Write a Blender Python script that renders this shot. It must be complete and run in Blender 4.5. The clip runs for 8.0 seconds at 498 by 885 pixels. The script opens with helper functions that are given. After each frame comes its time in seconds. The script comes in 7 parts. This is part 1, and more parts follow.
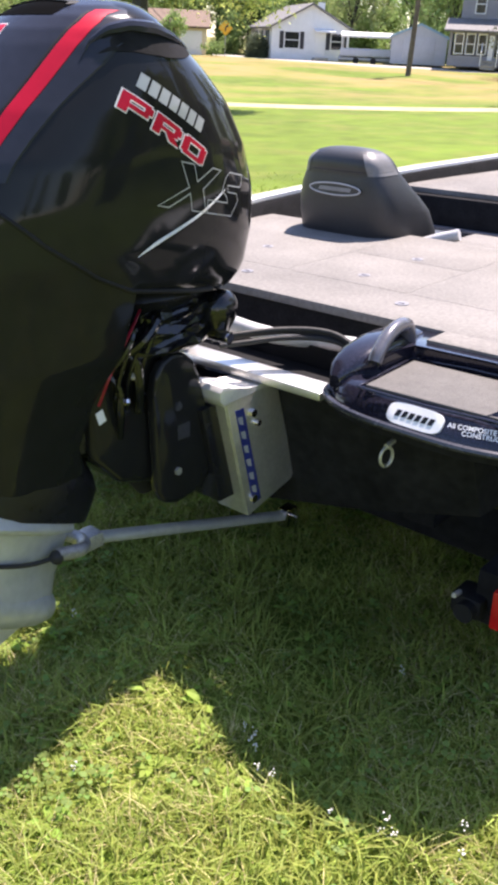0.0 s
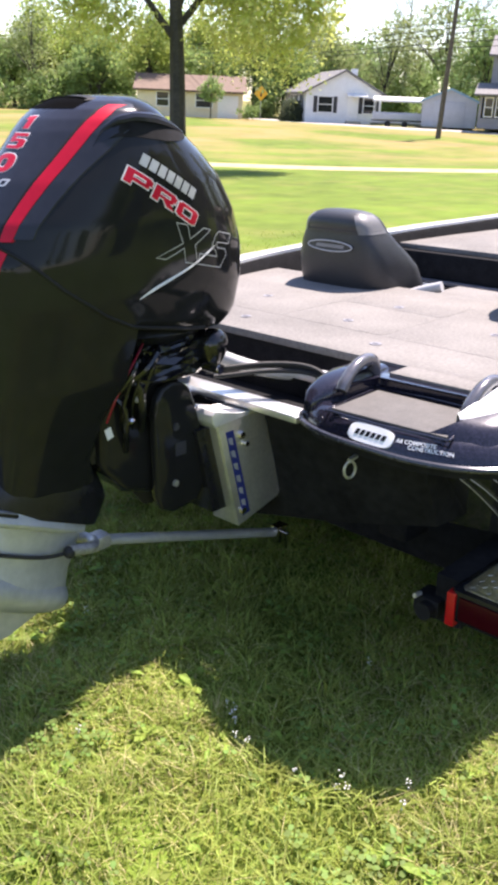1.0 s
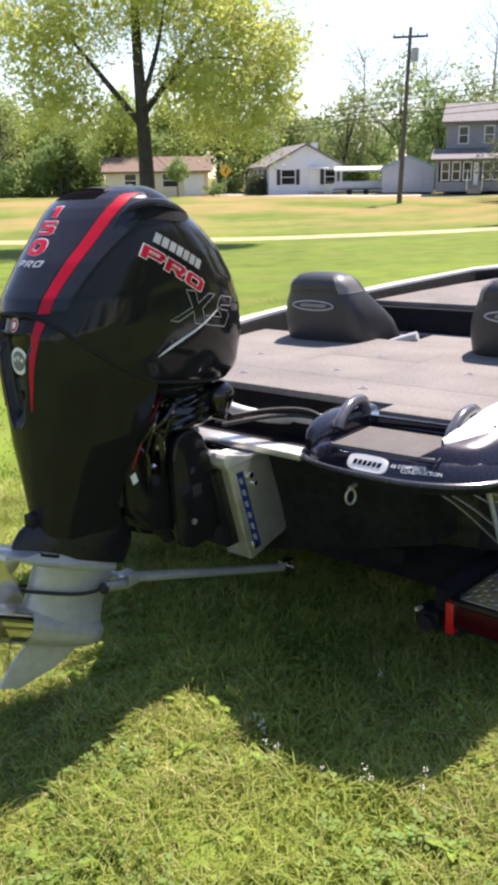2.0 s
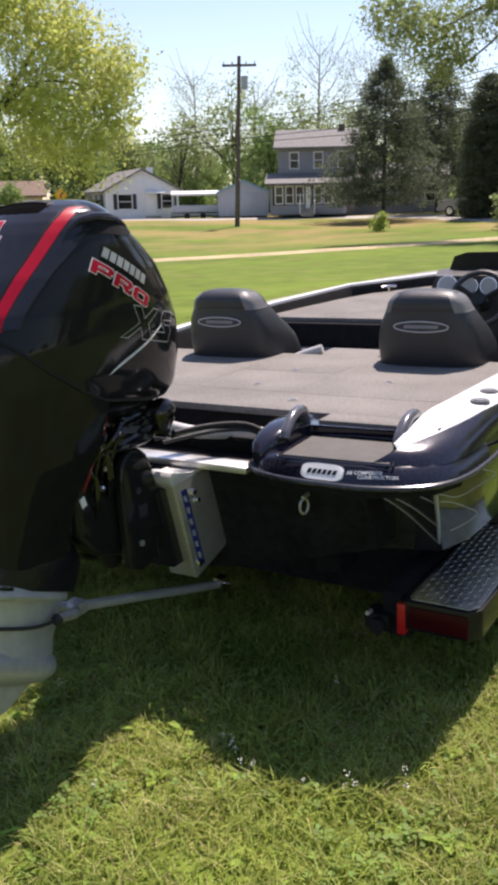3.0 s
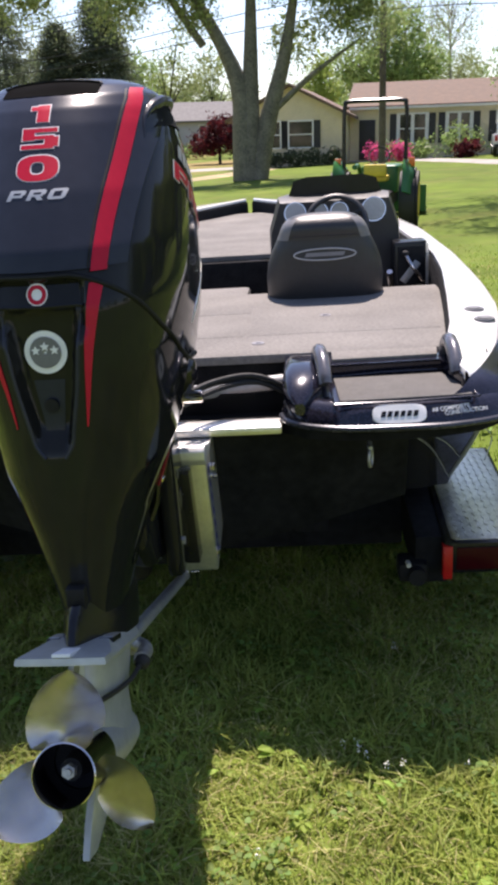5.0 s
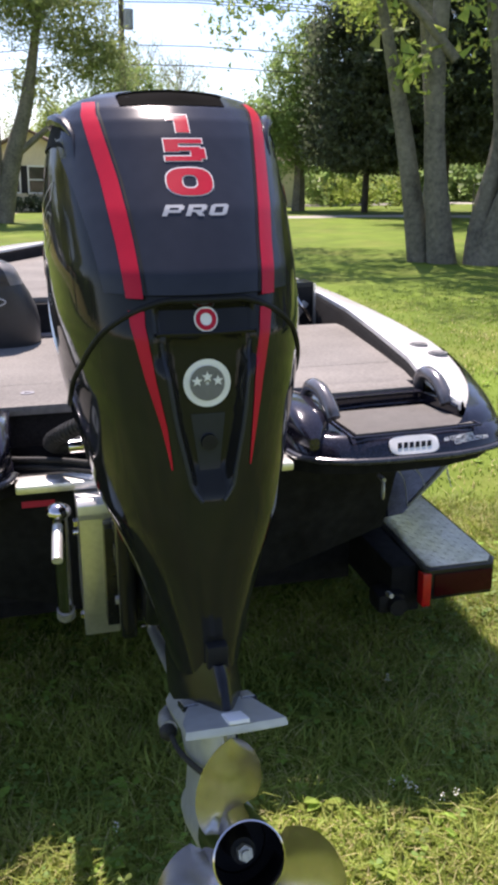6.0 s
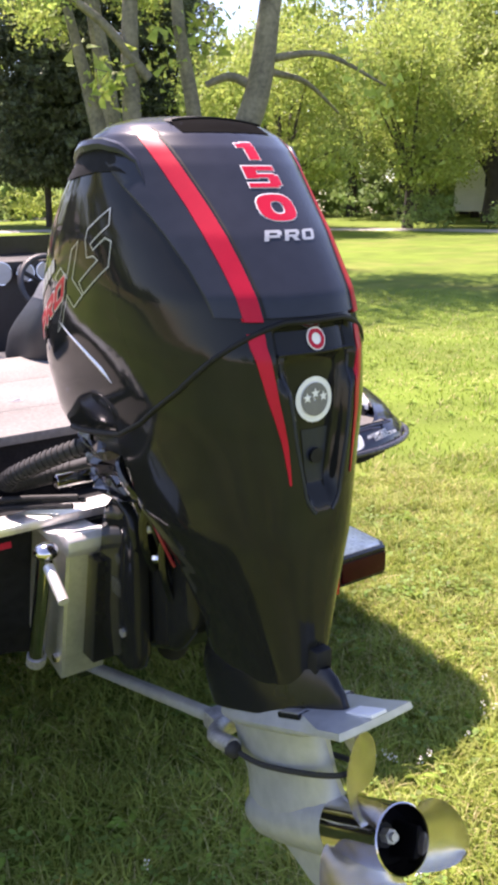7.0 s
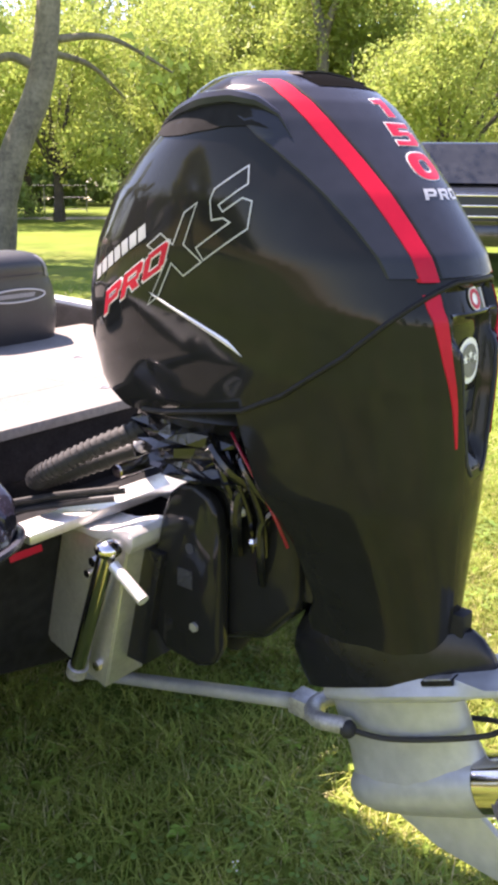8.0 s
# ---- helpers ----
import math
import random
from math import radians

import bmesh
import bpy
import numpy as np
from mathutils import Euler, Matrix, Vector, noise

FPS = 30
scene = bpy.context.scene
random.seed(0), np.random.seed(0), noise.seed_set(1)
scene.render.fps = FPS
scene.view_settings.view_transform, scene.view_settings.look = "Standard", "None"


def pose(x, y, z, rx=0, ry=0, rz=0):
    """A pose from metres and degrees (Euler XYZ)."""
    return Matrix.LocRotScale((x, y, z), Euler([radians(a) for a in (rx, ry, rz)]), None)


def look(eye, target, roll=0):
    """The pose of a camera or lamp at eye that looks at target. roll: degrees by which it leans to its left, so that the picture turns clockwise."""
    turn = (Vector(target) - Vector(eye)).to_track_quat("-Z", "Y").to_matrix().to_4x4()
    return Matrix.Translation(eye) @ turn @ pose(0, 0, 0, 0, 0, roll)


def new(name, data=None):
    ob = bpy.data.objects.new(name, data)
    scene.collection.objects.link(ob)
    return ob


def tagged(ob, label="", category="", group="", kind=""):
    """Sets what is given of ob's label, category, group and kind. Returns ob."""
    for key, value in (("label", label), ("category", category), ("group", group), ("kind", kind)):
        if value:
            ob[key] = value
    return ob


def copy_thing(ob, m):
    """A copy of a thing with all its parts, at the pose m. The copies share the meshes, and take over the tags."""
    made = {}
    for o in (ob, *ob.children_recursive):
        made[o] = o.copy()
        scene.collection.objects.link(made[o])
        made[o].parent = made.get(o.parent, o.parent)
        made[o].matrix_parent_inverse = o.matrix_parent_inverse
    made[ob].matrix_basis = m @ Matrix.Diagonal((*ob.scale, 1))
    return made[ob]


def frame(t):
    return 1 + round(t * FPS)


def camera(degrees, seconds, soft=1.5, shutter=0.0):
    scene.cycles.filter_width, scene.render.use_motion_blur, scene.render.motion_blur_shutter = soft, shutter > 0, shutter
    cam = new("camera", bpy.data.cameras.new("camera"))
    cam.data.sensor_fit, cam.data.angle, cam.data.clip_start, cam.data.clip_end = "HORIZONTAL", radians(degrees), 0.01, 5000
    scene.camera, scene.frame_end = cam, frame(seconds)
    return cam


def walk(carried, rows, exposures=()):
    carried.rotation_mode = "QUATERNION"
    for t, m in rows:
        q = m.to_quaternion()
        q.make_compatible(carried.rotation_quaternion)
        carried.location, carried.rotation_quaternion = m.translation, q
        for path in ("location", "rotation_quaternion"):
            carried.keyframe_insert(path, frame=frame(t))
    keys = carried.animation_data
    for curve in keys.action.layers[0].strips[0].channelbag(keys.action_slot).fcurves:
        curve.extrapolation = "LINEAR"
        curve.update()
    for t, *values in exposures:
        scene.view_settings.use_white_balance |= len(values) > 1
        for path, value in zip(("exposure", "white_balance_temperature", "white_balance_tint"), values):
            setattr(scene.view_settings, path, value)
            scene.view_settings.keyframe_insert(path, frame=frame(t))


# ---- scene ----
cam = camera(32.2, 8.0, soft=4.0)
PATH = [
    (0, (1.663, -1.697, 1.658), (0.471, -0.318, 0.836), 0.7),
    (0.3, (1.730, -1.776, 1.686), (0.478, -0.420, 0.914), 0.7),
    (0.5, (1.822, -1.818, 1.687), (0.515, -0.507, 0.929), 0.5),
    (0.8, (1.941, -1.821, 1.676), (0.621, -0.518, 0.929), 0.6),
    (1, (2.036, -1.906, 1.711), (0.756, -0.543, 1.004), 0.5),
    (1.2, (2.072, -2.001, 1.705), (0.844, -0.58, 1.016), 0.4),
    (2.3, (2.218, -2.28, 1.732), (0.953, -0.815, 1.225), -4.5),
    (2.5, (2.141, -2.329, 1.722), (0.99, -0.781, 1.196), -4.2),
    (2.8, (2.011, -2.364, 1.716), (0.949, -0.756, 1.181), -3.8),
    (3, (1.91, -2.401, 1.71), (0.906, -0.753, 1.184), -3.1),
    (3.3, (1.773, -2.412, 1.698), (0.814, -0.734, 1.183), -3.3),
    (3.5, (1.631, -2.398, 1.67), (0.719, -0.703, 1.127), -3.8),
    (3.8, (1.393, -2.379, 1.660), (0.615, -0.641, 1.047), -3.5),
    (4, (1.237, -2.393, 1.646), (0.575, -0.62, 0.997), -2.7),
    (4.2, (1.068, -2.413, 1.626), (0.538, -0.601, 0.966), -1.7),
    (5.3, (0.23, -2.295, 1.633), (0.28, -0.412, 0.959), -4.0),
    (5.5, (0.057, -2.304, 1.641), (0.27, -0.429, 0.977), -3.0),
    (5.8, (-0.162, -2.263, 1.636), (0.210, -0.394, 1.028), -1.2),
    (6, (-0.296, -2.158, 1.601), (0.161, -0.302, 1.013), -0.6),
    (6.2, (-0.421, -2.085, 1.624), (0.155, -0.259, 1.048), -0.4),
    (6.5, (-0.607, -2.021, 1.634), (0.184, -0.27, 1.079), -0.5),
    (6.8, (-0.843, -1.967, 1.633), (0.153, -0.327, 1.067), -0.5),
    (7, (-0.97, -1.91, 1.629), (0.127, -0.336, 1.062), -0.5),
    (7.2, (-1.063, -1.823, 1.605), (0.115, -0.309, 1.039), -0.7),
    (7.5, (-1.19, -1.648, 1.584), (0.098, -0.226, 1.021), -0.9),
    (7.8, (-1.324, -1.479, 1.600), (0.096, -0.196, 1.021), -0.9),
    (8, (-1.42, -1.411, 1.577), (0.051, -0.191, 0.988), 0.1),
]
# The boat stands on a lawn that rises gently to its starboard side; boat, engine and trailer are laid out in the boat's own frame.
LAWN = Matrix.Rotation(radians(-2.0), 4, Vector((-0.26, 0.966, 0.0)))
EXPOSURES = [(0.0, 1.64, 6650, 24), (0.5, 1.61, 6650, 24), (1.0, 1.66, 6650, 24), (2.5, 1.04, 6850, 23), (3.5, 0.79, 6800, 23), (4.2, 0.85, 6750, 23), (5.5, 1.12, 6700, 24), (6.0, 1.21, 6700, 25), (6.5, 1.55, 6800, 28), (7.0, 1.95, 6950, 33), (7.5, 2.11, 7150, 33), (8.0, 2.27, 7300, 32)]
walk(cam, [(t, LAWN @ look(eye, target, roll)) for t, eye, target, roll in PATH], EXPOSURES)

# ---- light ----
SUN_EL, SUN_AZ = 63.0, -2.5  # degrees: height, and turn from the bow towards port
world = bpy.data.worlds.new("sky")
scene.world = world
world.use_nodes = True
wn = world.node_tree.nodes
sky = wn.new("ShaderNodeTexSky")
sky.sky_type = "NISHITA"
sky.sun_disc = False
sky.sun_elevation, sky.sun_rotation = radians(SUN_EL), radians(SUN_AZ)
sky.air_density, sky.dust_density, sky.ozone_density = 1.0, 0.35, 1.4
wn["Background"].inputs["Strength"].default_value = 0.103
world.node_tree.links.new(sky.outputs["Color"], wn["Background"].inputs["Color"])
sun_data = bpy.data.lights.new("sun", "SUN")
sun_data.energy, sun_data.angle, sun_data.color = 4.6, radians(0.53), (1.0, 0.95, 0.86)
sun = new("sun", sun_data)
a, e = radians(SUN_AZ), radians(SUN_EL)
sun.matrix_world = look((0, 0, 30), (-math.sin(a) * 30 * math.cos(e) / math.sin(e) * 1.0, -math.cos(a) * 30 * math.cos(e) / math.sin(e), 0))


# ---- materials ----
def material(name, base, rough=0.5, metal=0.0, vary=0.12, scale=8.0, bump=0.0, bump_scale=60.0, coat=0.0, island=0.0, spec=0.5, second=None, patch=1.2):
    m = bpy.data.materials.new(name)
    m.use_nodes = True
    n, l = m.node_tree.nodes, m.node_tree.links
    b = n["Principled BSDF"]
    b.inputs["Roughness"].default_value = rough
    b.inputs["Metallic"].default_value = metal
    b.inputs["Coat Weight"].default_value = coat
    b.inputs["Coat Roughness"].default_value = 0.04
    b.inputs["Specular IOR Level"].default_value = spec
    tc = n.new("ShaderNodeTexCoord")
    fine, wide = n.new("ShaderNodeTexNoise"), n.new("ShaderNodeTexNoise")
    fine.inputs["Scale"].default_value, wide.inputs["Scale"].default_value = scale * 6, scale * patch / 1.2
    fine.inputs["Detail"].default_value, wide.inputs["Detail"].default_value = 4, 3
    for t in (fine, wide):
        l.new(tc.outputs["Object"], t.inputs["Vector"])
    mix = n.new("ShaderNodeMix")
    mix.data_type = "RGBA"
    dark = second if second else tuple(c * (1 - 2 * vary) for c in base)
    mix.inputs[6].default_value, mix.inputs[7].default_value = (*dark, 1), (*tuple(min(1, c * (1 + vary)) for c in base), 1)
    add = n.new("ShaderNodeMath")
    add.operation = "MULTIPLY_ADD"
    add.inputs[1].default_value = 0.5
    l.new(fine.outputs["Fac"], add.inputs[0])
    half = n.new("ShaderNodeMath")
    half.operation = "MULTIPLY"
    half.inputs[1].default_value = 0.5
    l.new(wide.outputs["Fac"], half.inputs[0])
    l.new(half.outputs[0], add.inputs[2])
    spread = n.new("ShaderNodeMapRange")
    spread.inputs[1].default_value, spread.inputs[2].default_value = 0.32, 0.68
    l.new(add.outputs[0], spread.inputs[0])
    l.new(spread.outputs[0], mix.inputs[0])
    out = mix.outputs[2]
    if island:
        geo = n.new("ShaderNodeNewGeometry")
        hsv = n.new("ShaderNodeHueSaturation")
        rng = n.new("ShaderNodeMapRange")
        rng.inputs[3].default_value, rng.inputs[4].default_value = 1 - island, 1 + island
        l.new(geo.outputs["Random Per Island"], rng.inputs[0])
        l.new(rng.outputs[0], hsv.inputs["Value"])
        hue = n.new("ShaderNodeMapRange")
        hue.inputs[3].default_value, hue.inputs[4].default_value = 0.5 - island * 0.06, 0.5 + island * 0.06
        l.new(geo.outputs["Random Per Island"], hue.inputs[0])
        l.new(hue.outputs[0], hsv.inputs["Hue"])
        l.new(out, hsv.inputs["Color"])
        out = hsv.outputs[0]
    l.new(out, b.inputs["Base Color"])
    if rough > 0.02:
        rr = n.new("ShaderNodeMapRange")
        rr.inputs[3].default_value, rr.inputs[4].default_value = rough * 0.85, min(1, rough * 1.2)
        l.new(wide.outputs["Fac"], rr.inputs[0])
        l.new(rr.outputs[0], b.inputs["Roughness"])
    if bump:
        bn = n.new("ShaderNodeTexNoise")
        bn.inputs["Scale"].default_value, bn.inputs["Detail"].default_value = bump_scale, 3
        l.new(tc.outputs["Object"], bn.inputs["Vector"])
        bp = n.new("ShaderNodeBump")
        bp.inputs["Strength"].default_value, bp.inputs["Distance"].default_value = bump, 0.01
        l.new(bn.outputs["Fac"], bp.inputs["Height"])
        l.new(bp.outputs[0], b.inputs["Normal"])
    return m


def leafy(name, base, second, island=0.35):
    m = material(name, base, 0.55, vary=0.2, scale=1.5, island=island, second=second, spec=0.25)
    n, l = m.node_tree.nodes, m.node_tree.links
    b, out = n["Principled BSDF"], n["Material Output"]
    tr = n.new("ShaderNodeBsdfTranslucent")
    src = b.inputs["Base Color"].links[0].from_socket
    l.new(src, tr.inputs["Color"])
    mx = n.new("ShaderNodeMixShader")
    mx.inputs[0].default_value = 0.5
    l.new(b.outputs[0], mx.inputs[1])
    l.new(tr.outputs[0], mx.inputs[2])
    l.new(mx.outputs[0], out.inputs["Surface"])
    return m


GLOSS = material("gloss black cowl", (0.014, 0.014, 0.014), 0.07, vary=0.1, scale=3, spec=0.2)
SATIN = material("satin charcoal cowl", (0.026, 0.029, 0.042), 0.22, vary=0.08, scale=6, bump=0.02, bump_scale=400, spec=0.2)
BLACK = material("black paint", (0.012, 0.012, 0.014), 0.22, vary=0.2, scale=8, spec=0.3)
MATTE = material("matte black", (0.013, 0.013, 0.014), 0.6, vary=0.2, scale=10, spec=0.2)
HULLBLACK = material("black hull bottom", (0.016, 0.016, 0.017), 0.75, vary=0.3, scale=5, spec=0.08)
VENTDARK = material("painted intake darkness", (0.0015, 0.0015, 0.0015), 0.9, vary=0.2, scale=10, spec=0.02)
WRAP = material("shiny black hose wrap", (0.008, 0.008, 0.009), 0.13, vary=0.2, scale=20, bump=0.10, bump_scale=50)
RED = material("red decal", (0.46, 0.008, 0.030), 0.34, vary=0.05, scale=10, spec=0.2)
REDHOSE = material("dark red hose rubber", (0.20, 0.004, 0.02), 0.25, vary=0.1, scale=20)
WHITE = material("white decal", (0.75, 0.75, 0.76), 0.4, vary=0.04)
SILVER = material("silver decal", (0.42, 0.43, 0.45), 0.35, metal=0.3, vary=0.05)
GREYPAINT = material("grey gearcase paint", (0.42, 0.435, 0.43), 0.38, metal=0.35, vary=0.1, scale=6, bump=0.03, bump_scale=120)
STEEL = material("polished stainless", (0.62, 0.58, 0.57), 0.10, metal=1.0, vary=0.08, scale=5)
PROPSTEEL = material("satin-polished propeller steel", (0.74, 0.71, 0.69), 0.23, metal=1.0, vary=0.08, scale=5)
ALUCAP = material("satin aluminium cap", (0.80, 0.79, 0.77), 0.38, metal=0.6, vary=0.06, scale=12)
ALU = material("brushed aluminium", (0.74, 0.73, 0.70), 0.36, metal=0.86, vary=0.08, scale=12, bump=0.03, bump_scale=300)
DULL = material("dull metal", (0.45, 0.45, 0.44), 0.5, metal=0.7, vary=0.2, scale=20)
GEL = material("dark metalflake gelcoat", (0.022, 0.021, 0.034), 0.16, metal=0.25, vary=0.4, scale=120, coat=0.5, spec=0.4)
POLISH = material("polished metallic gelcoat", (0.25, 0.24, 0.245), 0.09, metal=0.9, vary=0.2, scale=60, coat=0.5, spec=0.8)
HANDLE = material("silver-grey moulded plastic", (0.12, 0.12, 0.135), 0.22, metal=0.35, vary=0.15, scale=30, coat=0.3)
GELWHITE = material("white gelcoat", (0.78, 0.78, 0.76), 0.2, vary=0.04, scale=4, coat=0.5)
RAIL = material("dark rub rail", (0.055, 0.055, 0.065), 0.26, metal=0.3, vary=0.1, scale=20)
RUBRAIL = material("grey rub rail", (0.20, 0.20, 0.22), 0.52, metal=0.3, vary=0.1, scale=20)
CARPET = material("taupe boat carpet", (0.224, 0.213, 0.198), 0.95, vary=0.16, scale=14, bump=0.5, bump_scale=420, spec=0.1, patch=0.25)
PATCH = material("mid grey vinyl", (0.15, 0.15, 0.155), 0.45, vary=0.08, scale=12)
PAD = material("ribbed non-slip mat", (0.120, 0.115, 0.108), 0.8, vary=0.12, scale=20, bump=0.4, bump_scale=300, spec=0.2)
CARPETDK = material("near-black carpet", (0.020, 0.020, 0.021), 0.95, vary=0.25, scale=20, bump=0.5, bump_scale=350, spec=0.1)
VINYL = material("charcoal vinyl", (0.023, 0.024, 0.027), 0.42, vary=0.12, scale=12, bump=0.12, bump_scale=500)
VINYLGREY = material("light grey vinyl", (0.44, 0.44, 0.44), 0.45, vary=0.08, scale=12)
RUBBER = material("black rubber", (0.014, 0.014, 0.014), 0.7, vary=0.2, scale=20, bump=0.2, bump_scale=100)
REDLENS = material("red reflector", (0.50, 0.010, 0.012), 0.2, vary=0.1, scale=30, bump=0.2, bump_scale=500)
DARKLENS = material("dark red lamp lens", (0.04, 0.002, 0.005), 0.25, vary=0.1, scale=30, spec=0.15)
TREAD = material("painted tread plate", (0.66, 0.65, 0.63), 0.30, metal=0.95, vary=0.2, scale=20, bump=0.05, bump_scale=200)
BLUE = material("blue decal", (0.02, 0.03, 0.17), 0.4, vary=0.1)
GLASS = material("dark window glass", (0.02, 0.022, 0.025), 0.05, vary=0.2, scale=1)


# ---- building helpers ----
def part(name, bm, mat, parent=None, label="", smooth=True):
    me = bpy.data.meshes.new(name)
    bmesh.ops.recalc_face_normals(bm, faces=bm.faces)
    bm.to_mesh(me)
    bm.free()
    for p in me.polygons:
        p.use_smooth = smooth
    if smooth:
        me.set_sharp_from_angle(angle=radians(38))
    me.materials.append(mat)
    ob = new(name, me)
    if parent:
        ob.parent = parent
    if label:
        tagged(ob, label)
    return ob


def thing(name, label, category, group="", at=(0, 0, 0)):
    ob = new(name)
    ob.empty_display_size = 0.1
    ob.location = at
    return tagged(ob, label, category, group)


def box(x0, x1, y0, y1, z0, z1, bevel=0.0, seg=2):
    bm = bmesh.new()
    bmesh.ops.create_cube(bm, size=1, matrix=Matrix.Translation(((x0 + x1) / 2, (y0 + y1) / 2, (z0 + z1) / 2)) @ Matrix.Diagonal((x1 - x0, y1 - y0, z1 - z0, 1)))
    if bevel:
        bmesh.ops.bevel(bm, geom=bm.edges[:], offset=bevel, segments=seg, profile=0.6, affect="EDGES")
    return bm


def cyl(p, q, r0, r1=None, n=20, bevel=0.0):
    p, q = Vector(p), Vector(q)
    r1 = r0 if r1 is None else r1
    bm = bmesh.new()
    turn = (q - p).to_track_quat("Z", "Y").to_matrix().to_4x4()
    bmesh.ops.create_cone(bm, cap_ends=True, segments=n, radius1=r0, radius2=r1, depth=(q - p).length, matrix=Matrix.Translation((p + q) / 2) @ turn)
    if bevel:
        bmesh.ops.bevel(bm, geom=[ed for ed in bm.edges if len(ed.link_faces) == 2 and any(len(f.verts) > 4 for f in ed.link_faces)], offset=bevel, segments=2, affect="EDGES")
    return bm


def ball(c, r, n=16, scale=(1, 1, 1)):
    bm = bmesh.new()
    bmesh.ops.create_uvsphere(bm, u_segments=n, v_segments=n // 2, radius=r, matrix=Matrix.Translation(c) @ Matrix.Diagonal((*scale, 1)))
    return bm


def prism(outline, axis, a, b, bevel=0.0, seg=2):
    """A flat outline of pairs, drawn in the two other axes in order, made solid from a to b along the axis."""
    bm = bmesh.new()
    def at(u, v, w):
        return {"x": (w, u, v), "y": (u, w, v), "z": (u, v, w)}[axis]
    low = [bm.verts.new(at(u, v, a)) for u, v in outline]
    top = [bm.verts.new(at(u, v, b)) for u, v in outline]
    n = len(outline)
    bm.faces.new(low)
    bm.faces.new(top)
    for i in range(n):
        bm.faces.new((low[i], low[(i + 1) % n], top[(i + 1) % n], top[i]))
    if bevel:
        bmesh.ops.bevel(bm, geom=bm.edges[:], offset=bevel, segments=seg, profile=0.6, affect="EDGES")
    return bm


def loft(rings, closed=True, caps=True):
    bm = bmesh.new()
    vs = [[bm.verts.new(p) for p in r] for r in rings]
    n = len(rings[0])
    for i in range(len(rings) - 1):
        for j in range(n if closed else n - 1):
            k = (j + 1) % n
            bm.faces.new((vs[i][j], vs[i][k], vs[i + 1][k], vs[i + 1][j]))
    if caps and closed:
        bm.faces.new(vs[0])
        bm.faces.new(vs[-1])
    return bm


def smooth_line(points, steps=8):
    """A rounded line through the points."""
    p = [Vector(q) for q in points]
    p = [p[0] * 2 - p[1]] + p + [p[-1] * 2 - p[-2]]
    out = []
    for i in range(1, len(p) - 2):
        for s in range(steps):
            t = s / steps
            out.append(0.5 * (2 * p[i] + (p[i + 1] - p[i - 1]) * t + (2 * p[i - 1] - 5 * p[i] + 4 * p[i + 1] - p[i + 2]) * t * t + (3 * p[i] - p[i - 1] - 3 * p[i + 1] + p[i + 2]) * t**3))
    return out + [p[-2]]


def tube(points, r, n=10, steps=8, radii=None, flat=1.0):
    line = smooth_line(points, steps)
    rings, side = [], None
    for i, p in enumerate(line):
        d = (line[min(i + 1, len(line) - 1)] - line[max(i - 1, 0)]).normalized()
        side = d.orthogonal() if side is None else (side - d * side.dot(d))
        side.normalize()
        up = d.cross(side)
        rad = r if radii is None else float(np.interp(i / (len(line) - 1), np.linspace(0, 1, len(radii)), radii))
        rings.append([p + side * math.cos(2 * math.pi * k / n) * rad + up * math.sin(2 * math.pi * k / n) * rad * flat for k in range(n)])
    return loft(rings)


def join(*bms):
    out = bms[0]
    for b in bms[1:]:
        me = bpy.data.meshes.new("tmp")
        b.to_mesh(me)
        b.free()
        out.from_mesh(me)
        bpy.data.meshes.remove(me)
    return out


def moved(bm, m):
    bmesh.ops.transform(bm, matrix=m, verts=bm.verts[:])
    return bm


def words(text, size, thick=0.0, grow=0.0, shear=0.0):
    """A flat bmesh of words in the plane, its middle at the origin."""
    c = bpy.data.curves.new("words", "FONT")
    c.body, c.size, c.align_x, c.align_y, c.offset, c.shear, c.resolution_u = text, size, "CENTER", "CENTER", grow, shear, 4
    c.extrude = thick
    ob = new("words", c)
    dg = bpy.context.evaluated_depsgraph_get()
    me = ob.evaluated_get(dg).to_mesh()
    bm = bmesh.new()
    bm.from_mesh(me)
    ob.evaluated_get(dg).to_mesh_clear()
    bpy.data.objects.remove(ob)
    bpy.data.curves.remove(c)
    return bm


def wrapped(bm, place, cuts=0.012):
    """Lays a flat bmesh onto a curved face: place gives the point for each flat pair."""
    bmesh.ops.triangulate(bm, faces=bm.faces[:])
    for _ in range(3):
        long = [ed for ed in bm.edges if ed.calc_length() > cuts]
        if not long:
            break
        bmesh.ops.subdivide_edges(bm, edges=long, cuts=1)
        bmesh.ops.triangulate(bm, faces=bm.faces[:])
    for v in bm.verts:
        v.co = place(v.co.x, v.co.y)
    return bm


BOAT = []  # things laid out in the boat's frame, set onto the sloping lawn at the end


def boat_thing(name, label, category, group="", at=(0, 0, 0)):
    ob = thing(name, label, category, group, at)
    BOAT.append(ob)
    return ob


def ground_z(x, y):
    """Height of the lawn: a slope up to starboard that levels out far off."""
    s = 0.966 * x + 0.26 * y
    t = min(1.0, max(0.0, (y - x - 56.0) / 40.0))
    return 0.65 * t * t * (3 - 2 * t) + 0.0349 * (s if -6 < s < 40 else (-6 + 8 * math.tanh((s + 6) / 8) if s <= -6 else 40 + 12 * math.tanh((s - 40) / 12)))


